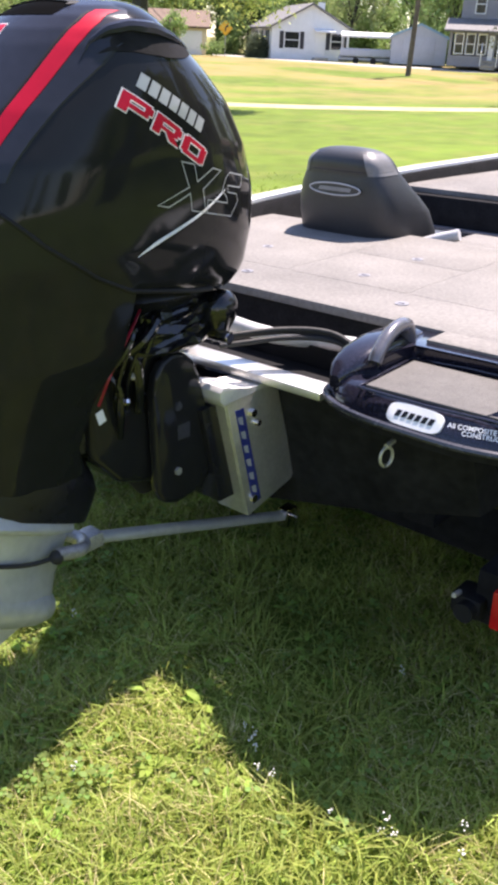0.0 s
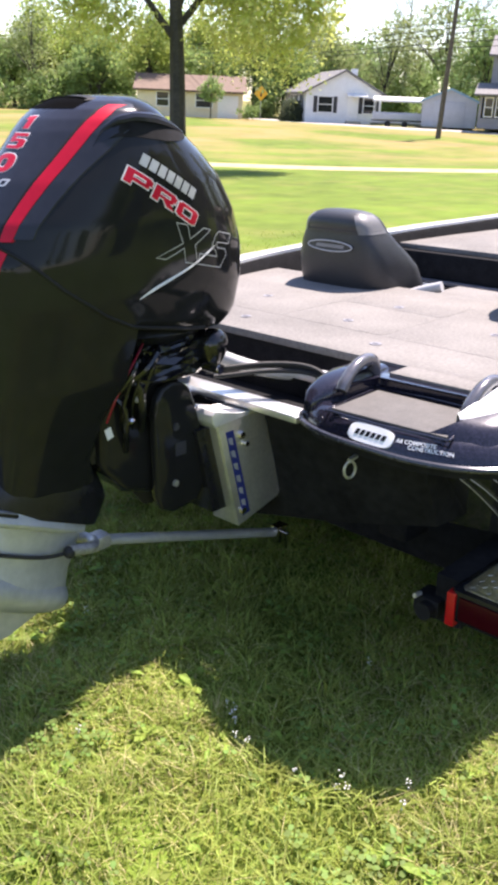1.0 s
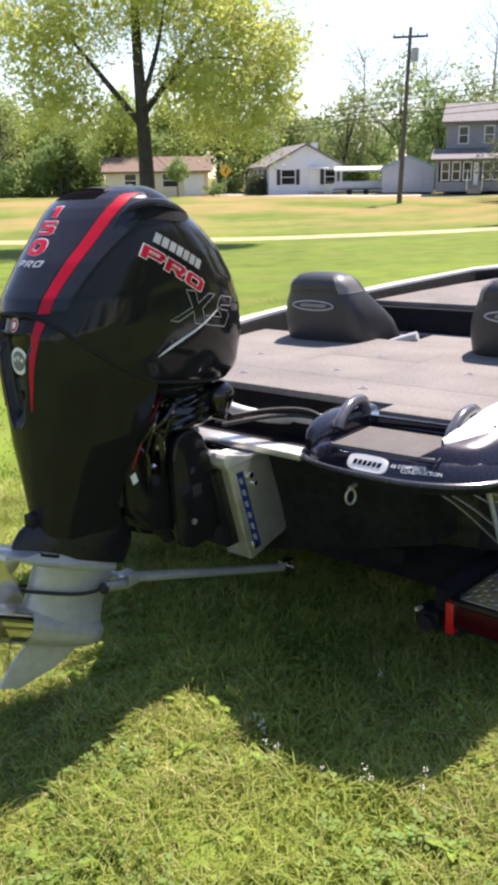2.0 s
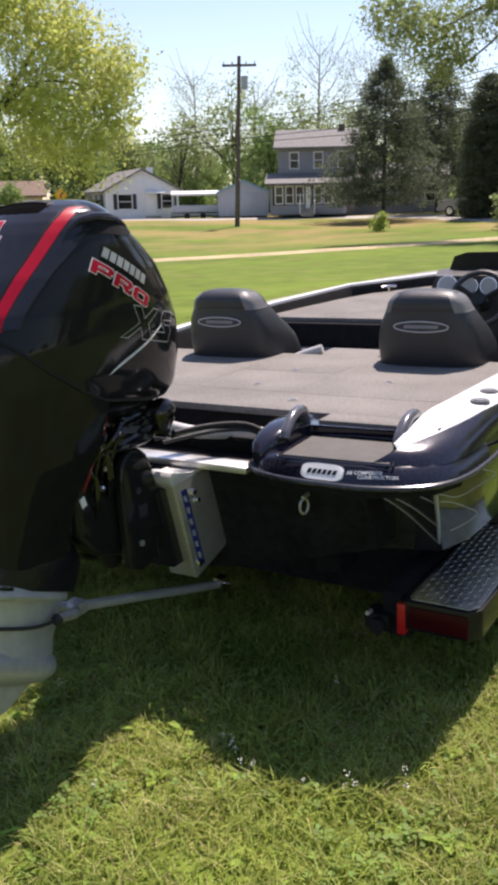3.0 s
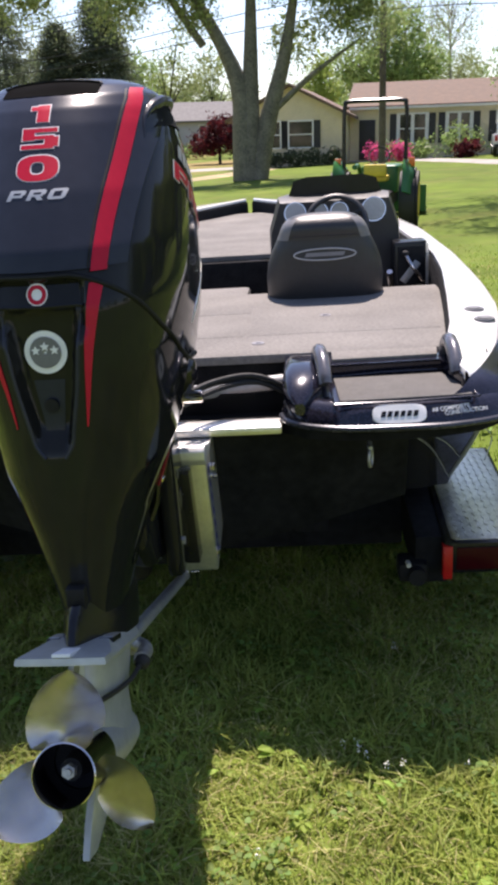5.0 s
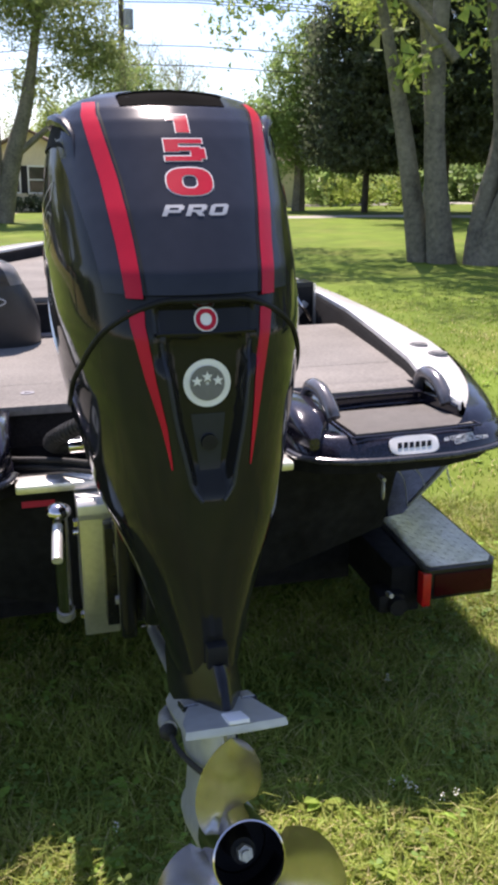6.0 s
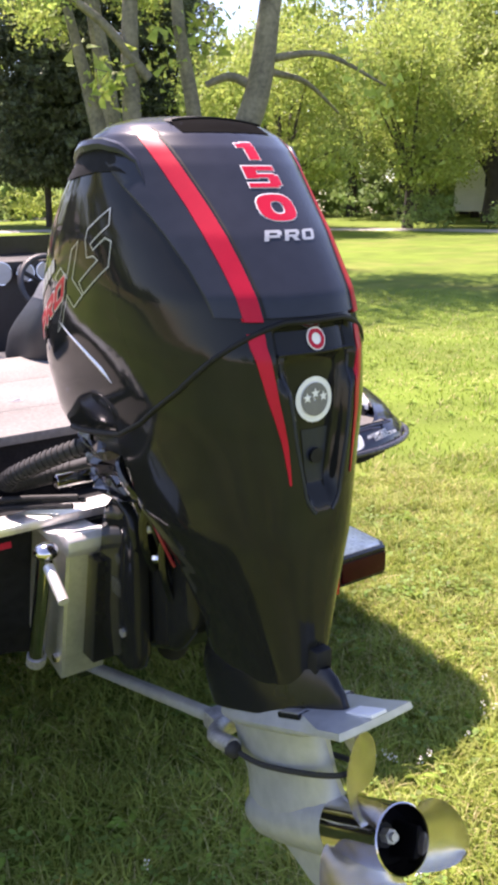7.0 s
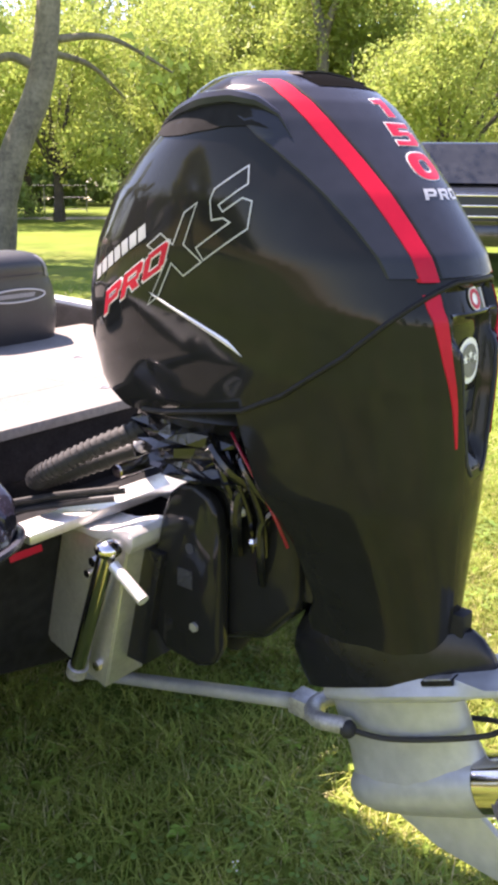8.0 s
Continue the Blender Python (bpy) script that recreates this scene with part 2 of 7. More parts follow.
# ---- the outboard engine ----
XE = -0.022
C_Z = [0.66, 0.75, 0.88, 1.0, 1.13, 1.24, 1.35, 1.45, 1.55, 1.62, 1.67, 1.70, 1.725, 1.745, 1.758, 1.764]
C_W = [0.060, 0.085, 0.128, 0.182, 0.214, 0.236, 0.245, 0.246, 0.243, 0.234, 0.223, 0.211, 0.194, 0.163, 0.120, 0.06]
C_REAR = [-0.770, -0.772, -0.778, -0.784, -0.788, -0.788, -0.781, -0.745, -0.676, -0.617, -0.575, -0.545, -0.510, -0.466, -0.418, -0.36]
C_FRONT = [-0.38, -0.32, -0.20, -0.06, 0.130, 0.148, 0.145, 0.112, 0.050, -0.028, -0.095, -0.143, -0.178, -0.210, -0.242, -0.275]
LOW_Z, LOW_Y = [0.6, 0.69, 0.75, 0.885, 1.0, 1.16, 1.45], [-0.44, -0.46, -0.49, -0.47, -0.42, -0.40, -0.36]


def roundness(z):
    """Exponent of the cover's plan: squarish at the waist, rounder towards the crown."""
    return float(np.interp(z, [1.30, 1.45, 1.60, 1.70, 1.76], [2.40, 2.25, 2.0, 1.85, 1.8]))


def dent(x, z):
    """Depth of the sunk panels in the rear face."""
    def ease(t):
        t = min(1.0, max(0.0, t))
        return t * t * (3 - 2 * t)
    wide = float(np.interp(z, [1.05, 1.09, 1.2, 1.34], [0.012, 0.034, 0.056, 0.074]))
    deep = 0.034 * ease((z - 1.06) / 0.07) * ease((1.352 - z) / 0.012) * ease((wide + 0.006 - abs(x)) / 0.022)
    badge = 0.018 * ease((z - 1.30) / 0.01) * ease((1.402 - z) / 0.008) * ease((0.092 - abs(x)) / 0.018)
    return max(deep, badge)


def cowl_at(u, z, lower=False):
    """A point of the engine cover: u turns from the rear over starboard to the front."""
    w, yr = np.interp(z, C_Z, C_W), np.interp(z, C_Z, C_REAR)
    yf = np.interp(z, C_Z, C_FRONT)
    ry, yc, s, c = (yf - yr) / 2, (yf + yr) / 2, math.sin(u), math.cos(u)
    k = 2 / roundness(z)
    y = yc - ry * math.copysign(abs(c) ** k, c)
    if c > 0:
        y += dent(w * abs(s) ** k, z)
    if lower:
        edge, soft = float(np.interp(z, LOW_Z, LOW_Y)), 0.055
        h = max(0.0, soft - abs(y - edge)) / soft
        y = min(y, edge) - h * h * soft / 4
    return Vector((XE + w * math.copysign(abs(s) ** k, s), y, z))


def rear_face(x, z, lift=0.002):
    w, yr, yf = (np.interp(z, C_Z, q) for q in (C_W, C_REAR, C_FRONT))
    ry, yc, q = (yf - yr) / 2, (yf + yr) / 2, roundness(z)
    return Vector((XE + x, yc - ry * max(0.0, 1 - min(1, abs(x) / w) ** q) ** (1 / q) - lift + dent(x, z), z))


def side_face(y, z, sgn, lift=0.002):
    w, yr, yf = (np.interp(z, C_Z, q) for q in (C_W, C_REAR, C_FRONT))
    ry, yc, q = (yf - yr) / 2, (yf + yr) / 2, roundness(z)
    return Vector((XE + sgn * (w * max(0.0, 1 - min(1, abs(y - yc) / ry) ** q) ** (1 / q) + lift), y, z))


def seam_z(y):
    """Height of the joint between the upper cover and the side panels below."""
    return float(np.interp(y, [-0.85, -0.750, -0.685, -0.62, -0.51, -0.415, -0.2, 0.05, 0.2], [1.415, 1.412, 1.35, 1.288, 1.21, 1.165, 1.125, 1.09, 1.08]))


motor = boat_thing("outboard_motor", "glossy black outboard engine with red stripes on the boat's transom", "outboard motor", at=(XE, -0.4, 0.5))


def mpart(name, bm, mat, label="", parent=None, smooth=True):
    p = parent or motor
    base = motor.location if p is motor else Vector((0, 0, 0))
    if p is motor:
        bmesh.ops.translate(bm, vec=-base, verts=bm.verts[:])
    else:
        bmesh.ops.translate(bm, vec=-motor.location, verts=bm.verts[:])
    return part(name, bm, mat, p, label, smooth)


NU = 168


def turn_u(j):
    v = 2 * math.pi * j / NU
    return v - 0.72 * math.sin(v)


rings = []
for k in range(41):
    f = k / 40
    ring = []
    for j in range(NU):
        u = turn_u(j)
        z0 = 1.2
        for _ in range(6):
            z0 = seam_z(cowl_at(u, z0).y)
        z = z0 + (1.764 - z0) * (1 - (1 - f) ** 1.6)
        ring.append(cowl_at(u, z))
    rings.append(ring)
# the joint: the edge of the upper cover is turned in
lip = [Vector((XE + (p.x - XE) * 0.97, -0.35 + (p.y + 0.35) * 0.97, p.z - 0.006)) for p in rings[0]]
mpart("upper_cowl", loft([lip] + rings), GLOSS, "glossy black upper cowl")
rings = []
for k in range(61):
    ring = []
    for j in range(NU):
        u = turn_u(j)
        z1 = 1.2
        for _ in range(6):
            z1 = seam_z(cowl_at(u, z1, True).y) - 0.008
        ring.append(cowl_at(u, 0.66 + (z1 - 0.66) * k / 60, True))
    rings.append(ring)
mpart("lower_cowl", loft(rings), GLOSS, "glossy black lower side panels")

# the dark joint line with its rubber strip
line = []
for k in range(121):
    u = -2.0 + 4.0 * k / 120
    z0 = 1.3
    for _ in range(8):
        z0 = seam_z(cowl_at(u, z0).y)
    p = cowl_at(u, z0)
    line.append(Vector((XE + (p.x - XE) * 0.999, p.y - 0.0015 * math.cos(u), z0 - 0.003)))
mpart("seam_strip", tube(line, 0.0052, 8, 1), MATTE, "black rubber strip along the joint")


def stripe_x(z):
    return float(np.interp(z, [1.12, 1.28, 1.39, 1.40, 1.50, 1.60, 1.68, 1.715, 1.735], [0.068, 0.088, 0.108, 0.112, 0.126, 0.146, 0.160, 0.165, 0.160]))


def stripe_w(z):
    return float(np.interp(z, [1.12, 1.28, 1.39, 1.40, 1.55, 1.70, 1.735], [0.002, 0.016, 0.024, 0.026, 0.029, 0.027, 0.022]))


def band(z0, z1, inner, outer, lift, across=6, along=40):
    """A strip on the rear face between two lines that follow the height, with turned-down edges."""
    def make(sgn):
        rows = []
        for k in range(along + 1):
            z = z0 + (z1 - z0) * k / along
            a_, b_ = inner(z), outer(z)
            if sgn < 0:  # the port stripe runs a little straighter than the starboard one
                near = float(np.interp(z, [1.15, 1.20, 1.28, 1.37, 1.41, 1.50, 1.60, 1.70], [0.0, -0.001, -0.009, -0.008, 0.0, 0.006, 0.014, 0.013]))
                a_, b_ = a_ - near, b_ - near
            row = [rear_face(sgn * a_, z, -0.004)] + [rear_face(sgn * (a_ + (b_ - a_) * i / across), z, lift) for i in range(across + 1)] + [rear_face(sgn * b_, z, -0.004)]
            rows.append(row)
        return loft(rows, closed=False, caps=False)
    return make


# satin crown panel over the middle of the cover and its shoulders
def shoulder_x(z):
    return min(float(np.interp(z, [1.42, 1.5, 1.58, 1.64, 1.69, 1.715, 1.74, 1.755, 1.762], [0.160, 0.172, 0.190, 0.207, 0.214, 0.205, 0.17, 0.125, 0.06])), 0.992 * float(np.interp(z, C_Z, C_W)))


rows = []
for k in range(61):
    z = 1.418 + (1.761 - 1.418) * (1 - (1 - k / 60) ** 1.5)
    s = shoulder_x(z)
    xs = np.linspace(-s, s, 33)
    rows.append([rear_face(-s, z, -0.006)] + [rear_face(x, z, 0.006) for x in xs] + [rear_face(s, z, -0.006)])
mpart("crown_panel", loft(rows, closed=False, caps=False), SATIN, "satin charcoal crown panel")
for sgn in (-1, 1):
    mpart("stripe", band(1.412, 1.737, lambda z: stripe_x(z) - stripe_w(z) / 2, lambda z: stripe_x(z) + stripe_w(z) / 2, 0.0080)(sgn), RED, "red stripe decal")
    mpart("stripe", band(1.125, 1.392, lambda z: stripe_x(z) - stripe_w(z) / 2, lambda z: stripe_x(z) + stripe_w(z) / 2, 0.0022)(sgn), RED, "red stripe decal")
    mpart("groove", band(1.42, 1.735, lambda z: stripe_x(z) - stripe_w(z) / 2 - 0.007, lambda z: stripe_x(z) - stripe_w(z) / 2 - 0.003, 0.0072, 1)(sgn), MATTE)

# air scoops at the shoulders: a black crescent paints the opening's shade under an overhanging brow
for sgn in (-1, 1):
    brow, under, low = [], [], []
    for k in range(25):
        t = k / 24
        y = -0.165 - 0.33 * t
        zt = float(np.interp(y, [-0.50, -0.47, -0.43, -0.38, -0.32, -0.25, -0.17, -0.10], [1.632, 1.674, 1.698, 1.708, 1.704, 1.690, 1.668, 1.652]))
        gap = 0.052 * math.sin(math.pi * t) ** 0.6
        brow.append(side_face(y, zt, sgn, 0.004))
        under.append(side_face(y, zt - gap * 0.06, sgn, 0.0034))
        low.append(side_face(y, zt - gap, sgn, 0.003))
    mpart("scoop_opening", loft([[p.lerp(q, f_) for p, q in zip(under, low)] for f_ in (0.0, 0.33, 0.66, 1.0)], closed=False, caps=False), HULLBLACK, "black crescent painting the shaded scoop opening")
    mpart("scoop_brow", tube(brow, 0.012, 8, 1, radii=[0.001, 0.010, 0.014, 0.012, 0.001]), SATIN, "overhanging scoop brow")
# top vent: a near-black patch on the crown paints the hole's darkness
VX = (-0.097, -0.090, -0.066, -0.034, 0.0, 0.034, 0.066, 0.090, 0.097)
VTOP = (1.7450, 1.7500, 1.7540, 1.7565, 1.7575, 1.7565, 1.7540, 1.7500, 1.7450)
slot = [[rear_face(x, 1.7265 + (zt - 1.7265) * f_, 0.0088) for x, zt in zip(VX, VTOP)] for f_ in (0.0, 0.2, 0.4, 0.6, 0.8, 1.0)]
mpart("top_vent", loft(slot, closed=False, caps=False), VENTDARK, "intake opening painted near black")
mpart("vent_hood", loft([[Vector((XE + (q.x - XE) * k, q.y + dy, q.z + dz)) for q in slot[-1]] for dy, dz, k in ((0.0, -0.0015, 1.01), (-0.010, -0.001, 1.02), (-0.010, 0.0015, 1.02), (0.03, 0.0045, 1.0), (0.09, 0.004, 0.94), (0.14, -0.010, 0.84))], closed=False, caps=False), MATTE, "raised intake hood")

# sunk panel with badges below the joint
mpart("recess_shelf", tube([rear_face(x, 1.354, 0.001) for x in np.linspace(-0.084, 0.084, 9)], 0.004, 6, 2), GLOSS)
for sgn in (-1, 1):
    mpart("recess_edge", tube([rear_face(sgn * float(np.interp(z, [1.06, 1.09, 1.2, 1.34], [0.016, 0.036, 0.058, 0.076])), z, 0.0) for z in np.linspace(1.34, 1.065, 12)], 0.004, 6, 2), SATIN)


def disc(r, z, lift, mat, name, label="", inner=0.0, parent=None):
    bm = bmesh.new()
    n = 36
    out = [bm.verts.new(rear_face(r * math.cos(2 * math.pi * i / n), z + r * math.sin(2 * math.pi * i / n), lift)) for i in range(n)]
    if inner:
        inn = [bm.verts.new(rear_face(inner * math.cos(2 * math.pi * i / n), z + inner * math.sin(2 * math.pi * i / n), lift)) for i in range(n)]
        for i in range(n):
            bm.faces.new((out[i], out[(i + 1) % n], inn[(i + 1) % n], inn[i]))
    else:
        bm.faces.new(out)
    return mpart(name, bm, mat, label, parent)


disc(0.020, 1.377, 0.003, WHITE, "round_badge", "small round white and red badge")
disc(0.0175, 1.377, 0.0042, RED, "badge_ring", "", 0.010)
disc(0.041, 1.268, 0.003, WHITE, "round_sticker", "round white sticker with star shapes")
disc(0.030, 1.268, 0.0042, PATCH, "sticker_middle", "", 0.003)


def star(cx, cz, r):
    bm = bmesh.new()
    vs = []
    for i in range(10):
        q = r if i % 2 == 0 else r * 0.42
        vs.append(bm.verts.new(rear_face(cx + q * math.sin(math.pi * i / 5), cz + q * math.cos(math.pi * i / 5), 0.0055)))
    bm.faces.new(vs)
    return bm


for cx, cz in ((-0.018, 1.272), (0.0, 1.279), (0.018, 1.272)):
    mpart("star", star(cx, cz, 0.010), WHITE)
mpart("rear_outlet", moved(cyl((0, 0, 0), (0, -0.006, 0), 0.014, n=18), Matrix.Translation(rear_face(0, 1.165, 0.004))), MATTE)
mpart("rear_outlet_plate", loft([[rear_face(x * (0.030 - 0.012 * k / 5), 1.215 - 0.10 * k / 5, 0.002) for x in (-1, -0.5, 0, 0.5, 1)] for k in range(6)], closed=False, caps=False), SATIN)


# numbers and words on the crown
def glyph(ch, grow=0.0):
    """Strokes of a wide block letter in the unit square, each an outline; grow widens every stroke."""
    def r(x0, y0, x1, y1):
        return [(x0 - grow, y0 - grow * 1.6), (x1 + grow, y0 - grow * 1.6), (x1 + grow, y1 + grow * 1.6), (x0 - grow, y1 + grow * 1.6)]
    if ch == "P":
        return [r(0, 0, 0.27, 1), r(0.27, 0.74, 0.90, 1), r(0.73, 0.54, 1.0, 0.90), r(0.27, 0.30, 0.90, 0.54)]
    if ch == "R":
        return [r(0, 0, 0.27, 1), r(0.27, 0.74, 0.90, 1), r(0.73, 0.52, 1.0, 0.90), r(0.27, 0.34, 0.90, 0.54), [(0.44 - grow, 0.36), (0.76 + grow, 0.36), (1.02 + grow, -grow * 1.6), (0.68 - grow, -grow * 1.6)]]
    if ch == "O":
        return [r(0, 0.10, 0.27, 0.90), r(0.73, 0.10, 1.0, 0.90), r(0.10, 0.76, 0.90, 1), r(0.10, 0, 0.90, 0.24)]
    if ch == "0":
        n = 20
        ring = [[(0.5 + (rx + g) * math.copysign(abs(math.cos(q)) ** 0.75, math.cos(q)), 0.5 + (ry + g * 1.6) * math.copysign(abs(math.sin(q)) ** 0.75, math.sin(q))) for q in np.linspace(0, 2 * math.pi, n + 1)] for rx, ry, g in ((0.5, 0.5, grow), (0.17, 0.24, -grow))]
        return [[ring[0][i], ring[0][i + 1], ring[1][i + 1], ring[1][i]] for i in range(n)]
    if ch == "5":
        return [r(0.02, 0.79, 0.96, 1), r(0.02, 0.42, 0.36, 0.79), r(0.36, 0.46, 0.88, 0.64), r(0.64, 0.10, 1.0, 0.56), r(0.0, 0, 0.88, 0.21)]
    return [r(0.34, 0, 0.74, 1), r(0.12, 0.70, 0.34, 0.94)]  # one


def strokes(ch, place, mat, name, label, grow=0.0, parent=None):
    """Lays the strokes of a letter onto the cover; overlapping strokes lie a hair above one another."""
    bms = []
    for k, outline in enumerate(glyph(ch, grow)):
        bms.append(wrapped(flat(outline), lambda u, v, k=k: place(u, v, 0.00012 * k if ch != "0" else 0.0), 0.25))
    whole = join(*bms)
    if ch == "0":
        bmesh.ops.remove_doubles(whole, verts=whole.verts[:], dist=0.0002)
    return mpart(name, whole, mat, label, parent)


def flat(outline):
    bm = bmesh.new()
    bm.faces.new([bm.verts.new((x, y, 0)) for x, y in outline])
    return bm


for ch, zc, wide, tall in (("1", 1.6925, 0.060, 0.031), ("5", 1.6475, 0.072, 0.037), ("0", 1.595, 0.080, 0.045)):
    def at_crown(lift):
        return lambda u, v, more: rear_face((u - 0.5) * wide, zc + (v - 0.5) * tall, lift + more)
    strokes(ch, at_crown(0.0064), WHITE, "number_edge", "pale number outline", 0.024)
    strokes(ch, at_crown(0.0075), RED, "number", "red number")
for k, ch in enumerate("PRO"):
    strokes(ch, lambda u, v, more: rear_face(-0.056 + 0.039 * k + 0.032 * u + 0.009 * v, 1.540 + 0.0180 * v, 0.0066 + more), SILVER, "lettering", "silver lettering")


# side lettering: slants down towards the bow on both sides
def ringed(outline, w):
    """A thin closed line along a flat outline, mitred at its corners."""
    bm = bmesh.new()
    n = len(outline)
    pairs = []
    for i in range(n):
        p, a_, b_ = Vector(outline[i]), Vector(outline[i - 1]), Vector(outline[(i + 1) % n])
        d0, d1 = (p - a_).normalized(), (b_ - p).normalized()
        n0, n1 = Vector((-d0.y, d0.x)), Vector((-d1.y, d1.x))
        m = (n0 + n1).normalized()
        m *= w / 2 / max(0.45, m.dot(n0))
        pairs.append((bm.verts.new((p.x + m.x, p.y + m.y, 0)), bm.verts.new((p.x - m.x, p.y - m.y, 0))))
    for i in range(n):
        (a0, a1), (b0, b1) = pairs[i], pairs[(i + 1) % n]
        bm.faces.new((a0, b0, b1, a1))
    return bm


def affine(sgn, o, b, n, lift):
    """Flat pairs onto the flank: o the origin as y and z, b and n the two directions."""
    return lambda u, v, more=0.0: side_face(o[0] + u * b[0] + v * n[0], o[1] + u * b[1] + v * n[1], sgn, lift + more)


ZIG = [(0.244, 0.080), (0.262, 0.092), (0.335, 0.092), (0.322, 0.0655), (0.256, 0.064), (0.258, 0.050), (0.303, 0.050), (0.316, 0.036), (0.288, 0.0), (0.178, 0.0), (0.174, 0.027), (0.262, 0.027), (0.254, 0.040), (0.230, 0.050)]
CROSS = [(0.0, 0.0), (0.037, 0.0), (0.104, 0.034), (0.119, 0.0), (0.172, 0.0), (0.150, 0.047), (0.217, 0.092), (0.181, 0.093), (0.126, 0.060), (0.108, 0.093), (0.062, 0.093), (0.098, 0.046)]
for sgn, pro, bars, mark, pts in (
        (1, ((-0.444, 1.556), (0.236, -0.136), (0.022, 0.033)), ((-0.391, 1.594), (0.190, -0.104), (0.018, 0.026)), ((-0.352, 1.348), (0.93, -0.20), (0.2, 1.08)),
         [(-0.045, 1.392), (-0.124, 1.351), (-0.198, 1.316), (-0.277, 1.288), (-0.349, 1.264), (-0.405, 1.240)]),
        (-1, ((-0.032, 1.300), (-0.216, 0.116), (-0.020, 0.052)), ((0.002, 1.370), (-0.205, 0.100), (0.002, 0.026)), ((-0.199, 1.341), (-0.851, 0.525), (0.525, 0.851)),
         [(-0.165, 1.378), (-0.225, 1.357), (-0.285, 1.335), (-0.345, 1.312), (-0.395, 1.291), (-0.430, 1.268)])):
    for k, ch in enumerate("PRO"):
        def on_flank(lift):
            f_ = affine(sgn, pro[0], pro[1], pro[2], lift)
            return lambda u, v, more: f_(k * 0.345 + 0.31 * u, v, more)
        strokes(ch, on_flank(0.0018), WHITE, "side_lettering_edge", "pale outline of the side lettering", 0.04)
        strokes(ch, on_flank(0.0032), RED, "side_lettering", "red side lettering")
    for k in range(7):
        u = k / 7
        mpart("maker_mark_bar", wrapped(flat([(u, 0.0), (u + 0.115, 0.0), (u + 0.115, 1.0), (u, 1.0)]), affine(sgn, *bars, 0.002), 0.3), SILVER)
    for shape in (ZIG, CROSS):
        mpart("model_mark", wrapped(ringed(shape, 0.0026), affine(sgn, *mark, 0.0024)), SILVER, "thin silver outlined mark")
    # thin pale strip that draws the highlight on the crease of the lower flank
    mpart("flank_highlight", tube([side_face(y, z, sgn, -0.0025) for y, z in pts], 0.005, 6, 4, radii=[0.0015, 0.0035, 0.0045, 0.0055, 0.006, 0.0025]), ALUCAP, "thin pale strip drawn for the highlight along the flank")

# leg between cover and gearcase, and the swivel bracket
def oval(x, y, z, rx, ry, n=24, sharp=1.0):
    return [Vector((x + rx * math.sin(2 * math.pi * i / n), y - ry * math.cos(2 * math.pi * i / n) * (sharp if math.cos(2 * math.pi * i / n) > 0 else 1), z)) for i in range(n)]


mpart("leg", loft([oval(XE, -0.62, 0.60, 0.058, 0.15), oval(XE, -0.62, 0.70, 0.062, 0.155), oval(XE, -0.63, 0.80, 0.07, 0.145)]), BLACK)
mpart("tell_tale_box", box(XE - 0.020, XE + 0.020, -0.795, -0.74, 0.735, 0.785, 0.006), MATTE)

# grey gearcase: the whole unit is tilted up
TILT_M = Matrix.Translation((XE, -0.729, 0.618)) @ Matrix.Rotation(radians(-27), 4, "X")
LOWER = Matrix.Translation((0, 0.075, 0))


def gpart(name, bm, mat, label="", parent=None):
    return mpart(name, moved(bm, TILT_M), mat, label, parent)


plate = [(-0.048, 0.25), (0.048, 0.25), (0.072, 0.16), (0.078, 0.04), (0.080, -0.08), (0.084, -0.16), (0.088, -0.232), (0.03, -0.236), (-0.03, -0.236), (-0.088, -0.232), (-0.084, -0.16), (-0.080, -0.08), (-0.078, 0.04), (-0.072, 0.16)]
def blunt(w, y0, y1, z0, z1, n=36):
    """A ring with blunt ends from y0 to y1, its height running from z0 to z1."""
    out = []
    for q in np.linspace(0, 2 * math.pi, n, endpoint=False):
        s, c = math.sin(q), -math.cos(q)
        t = (1 + math.copysign(abs(c) ** 0.5, c)) / 2
        out.append(Vector((w * math.copysign(abs(s) ** 0.45, s) * (0.22 + 0.78 * min(1.0, t / 0.38)) * (1 - 0.20 * t * t), y0 + (y1 - y0) * t, z0 + (z1 - z0) * t)))
    return out


gpart("plinth", loft([blunt(0.070, -0.155, 0.30, 0.006, 0.028), blunt(0.070, -0.155, 0.305, 0.030, 0.06), blunt(0.068, -0.145, 0.305, 0.065, 0.12), blunt(0.064, -0.13, 0.28, 0.085, 0.155), blunt(0.055, -0.06, 0.24, 0.10, 0.19)]), BLACK, "black plinth above the gearcase")
gpart("gearcase", loft([
    [Vector((0.055 * math.sin(q) * abs(math.sin(q)) ** 0.2, 0.106 + 0.163 * -math.cos(q), 0.02)) for q in np.linspace(0, 2 * math.pi, 24, endpoint=False)],
    [Vector((0.050 * math.sin(q), 0.108 + 0.162 * -math.cos(q), -0.06)) for q in np.linspace(0, 2 * math.pi, 24, endpoint=False)],
    [Vector((0.043 * math.sin(q), 0.110 + 0.162 * -math.cos(q), -0.13)) for q in np.linspace(0, 2 * math.pi, 24, endpoint=False)],
    [Vector((0.052 * math.sin(q), 0.112 + 0.170 * -math.cos(q), -0.18)) for q in np.linspace(0, 2 * math.pi, 24, endpoint=False)],
    [Vector((0.060 * math.sin(q), 0.115 + 0.175 * -math.cos(q), -0.225)) for q in np.linspace(0, 2 * math.pi, 24, endpoint=False)]]), GREYPAINT, "grey painted gearcase")
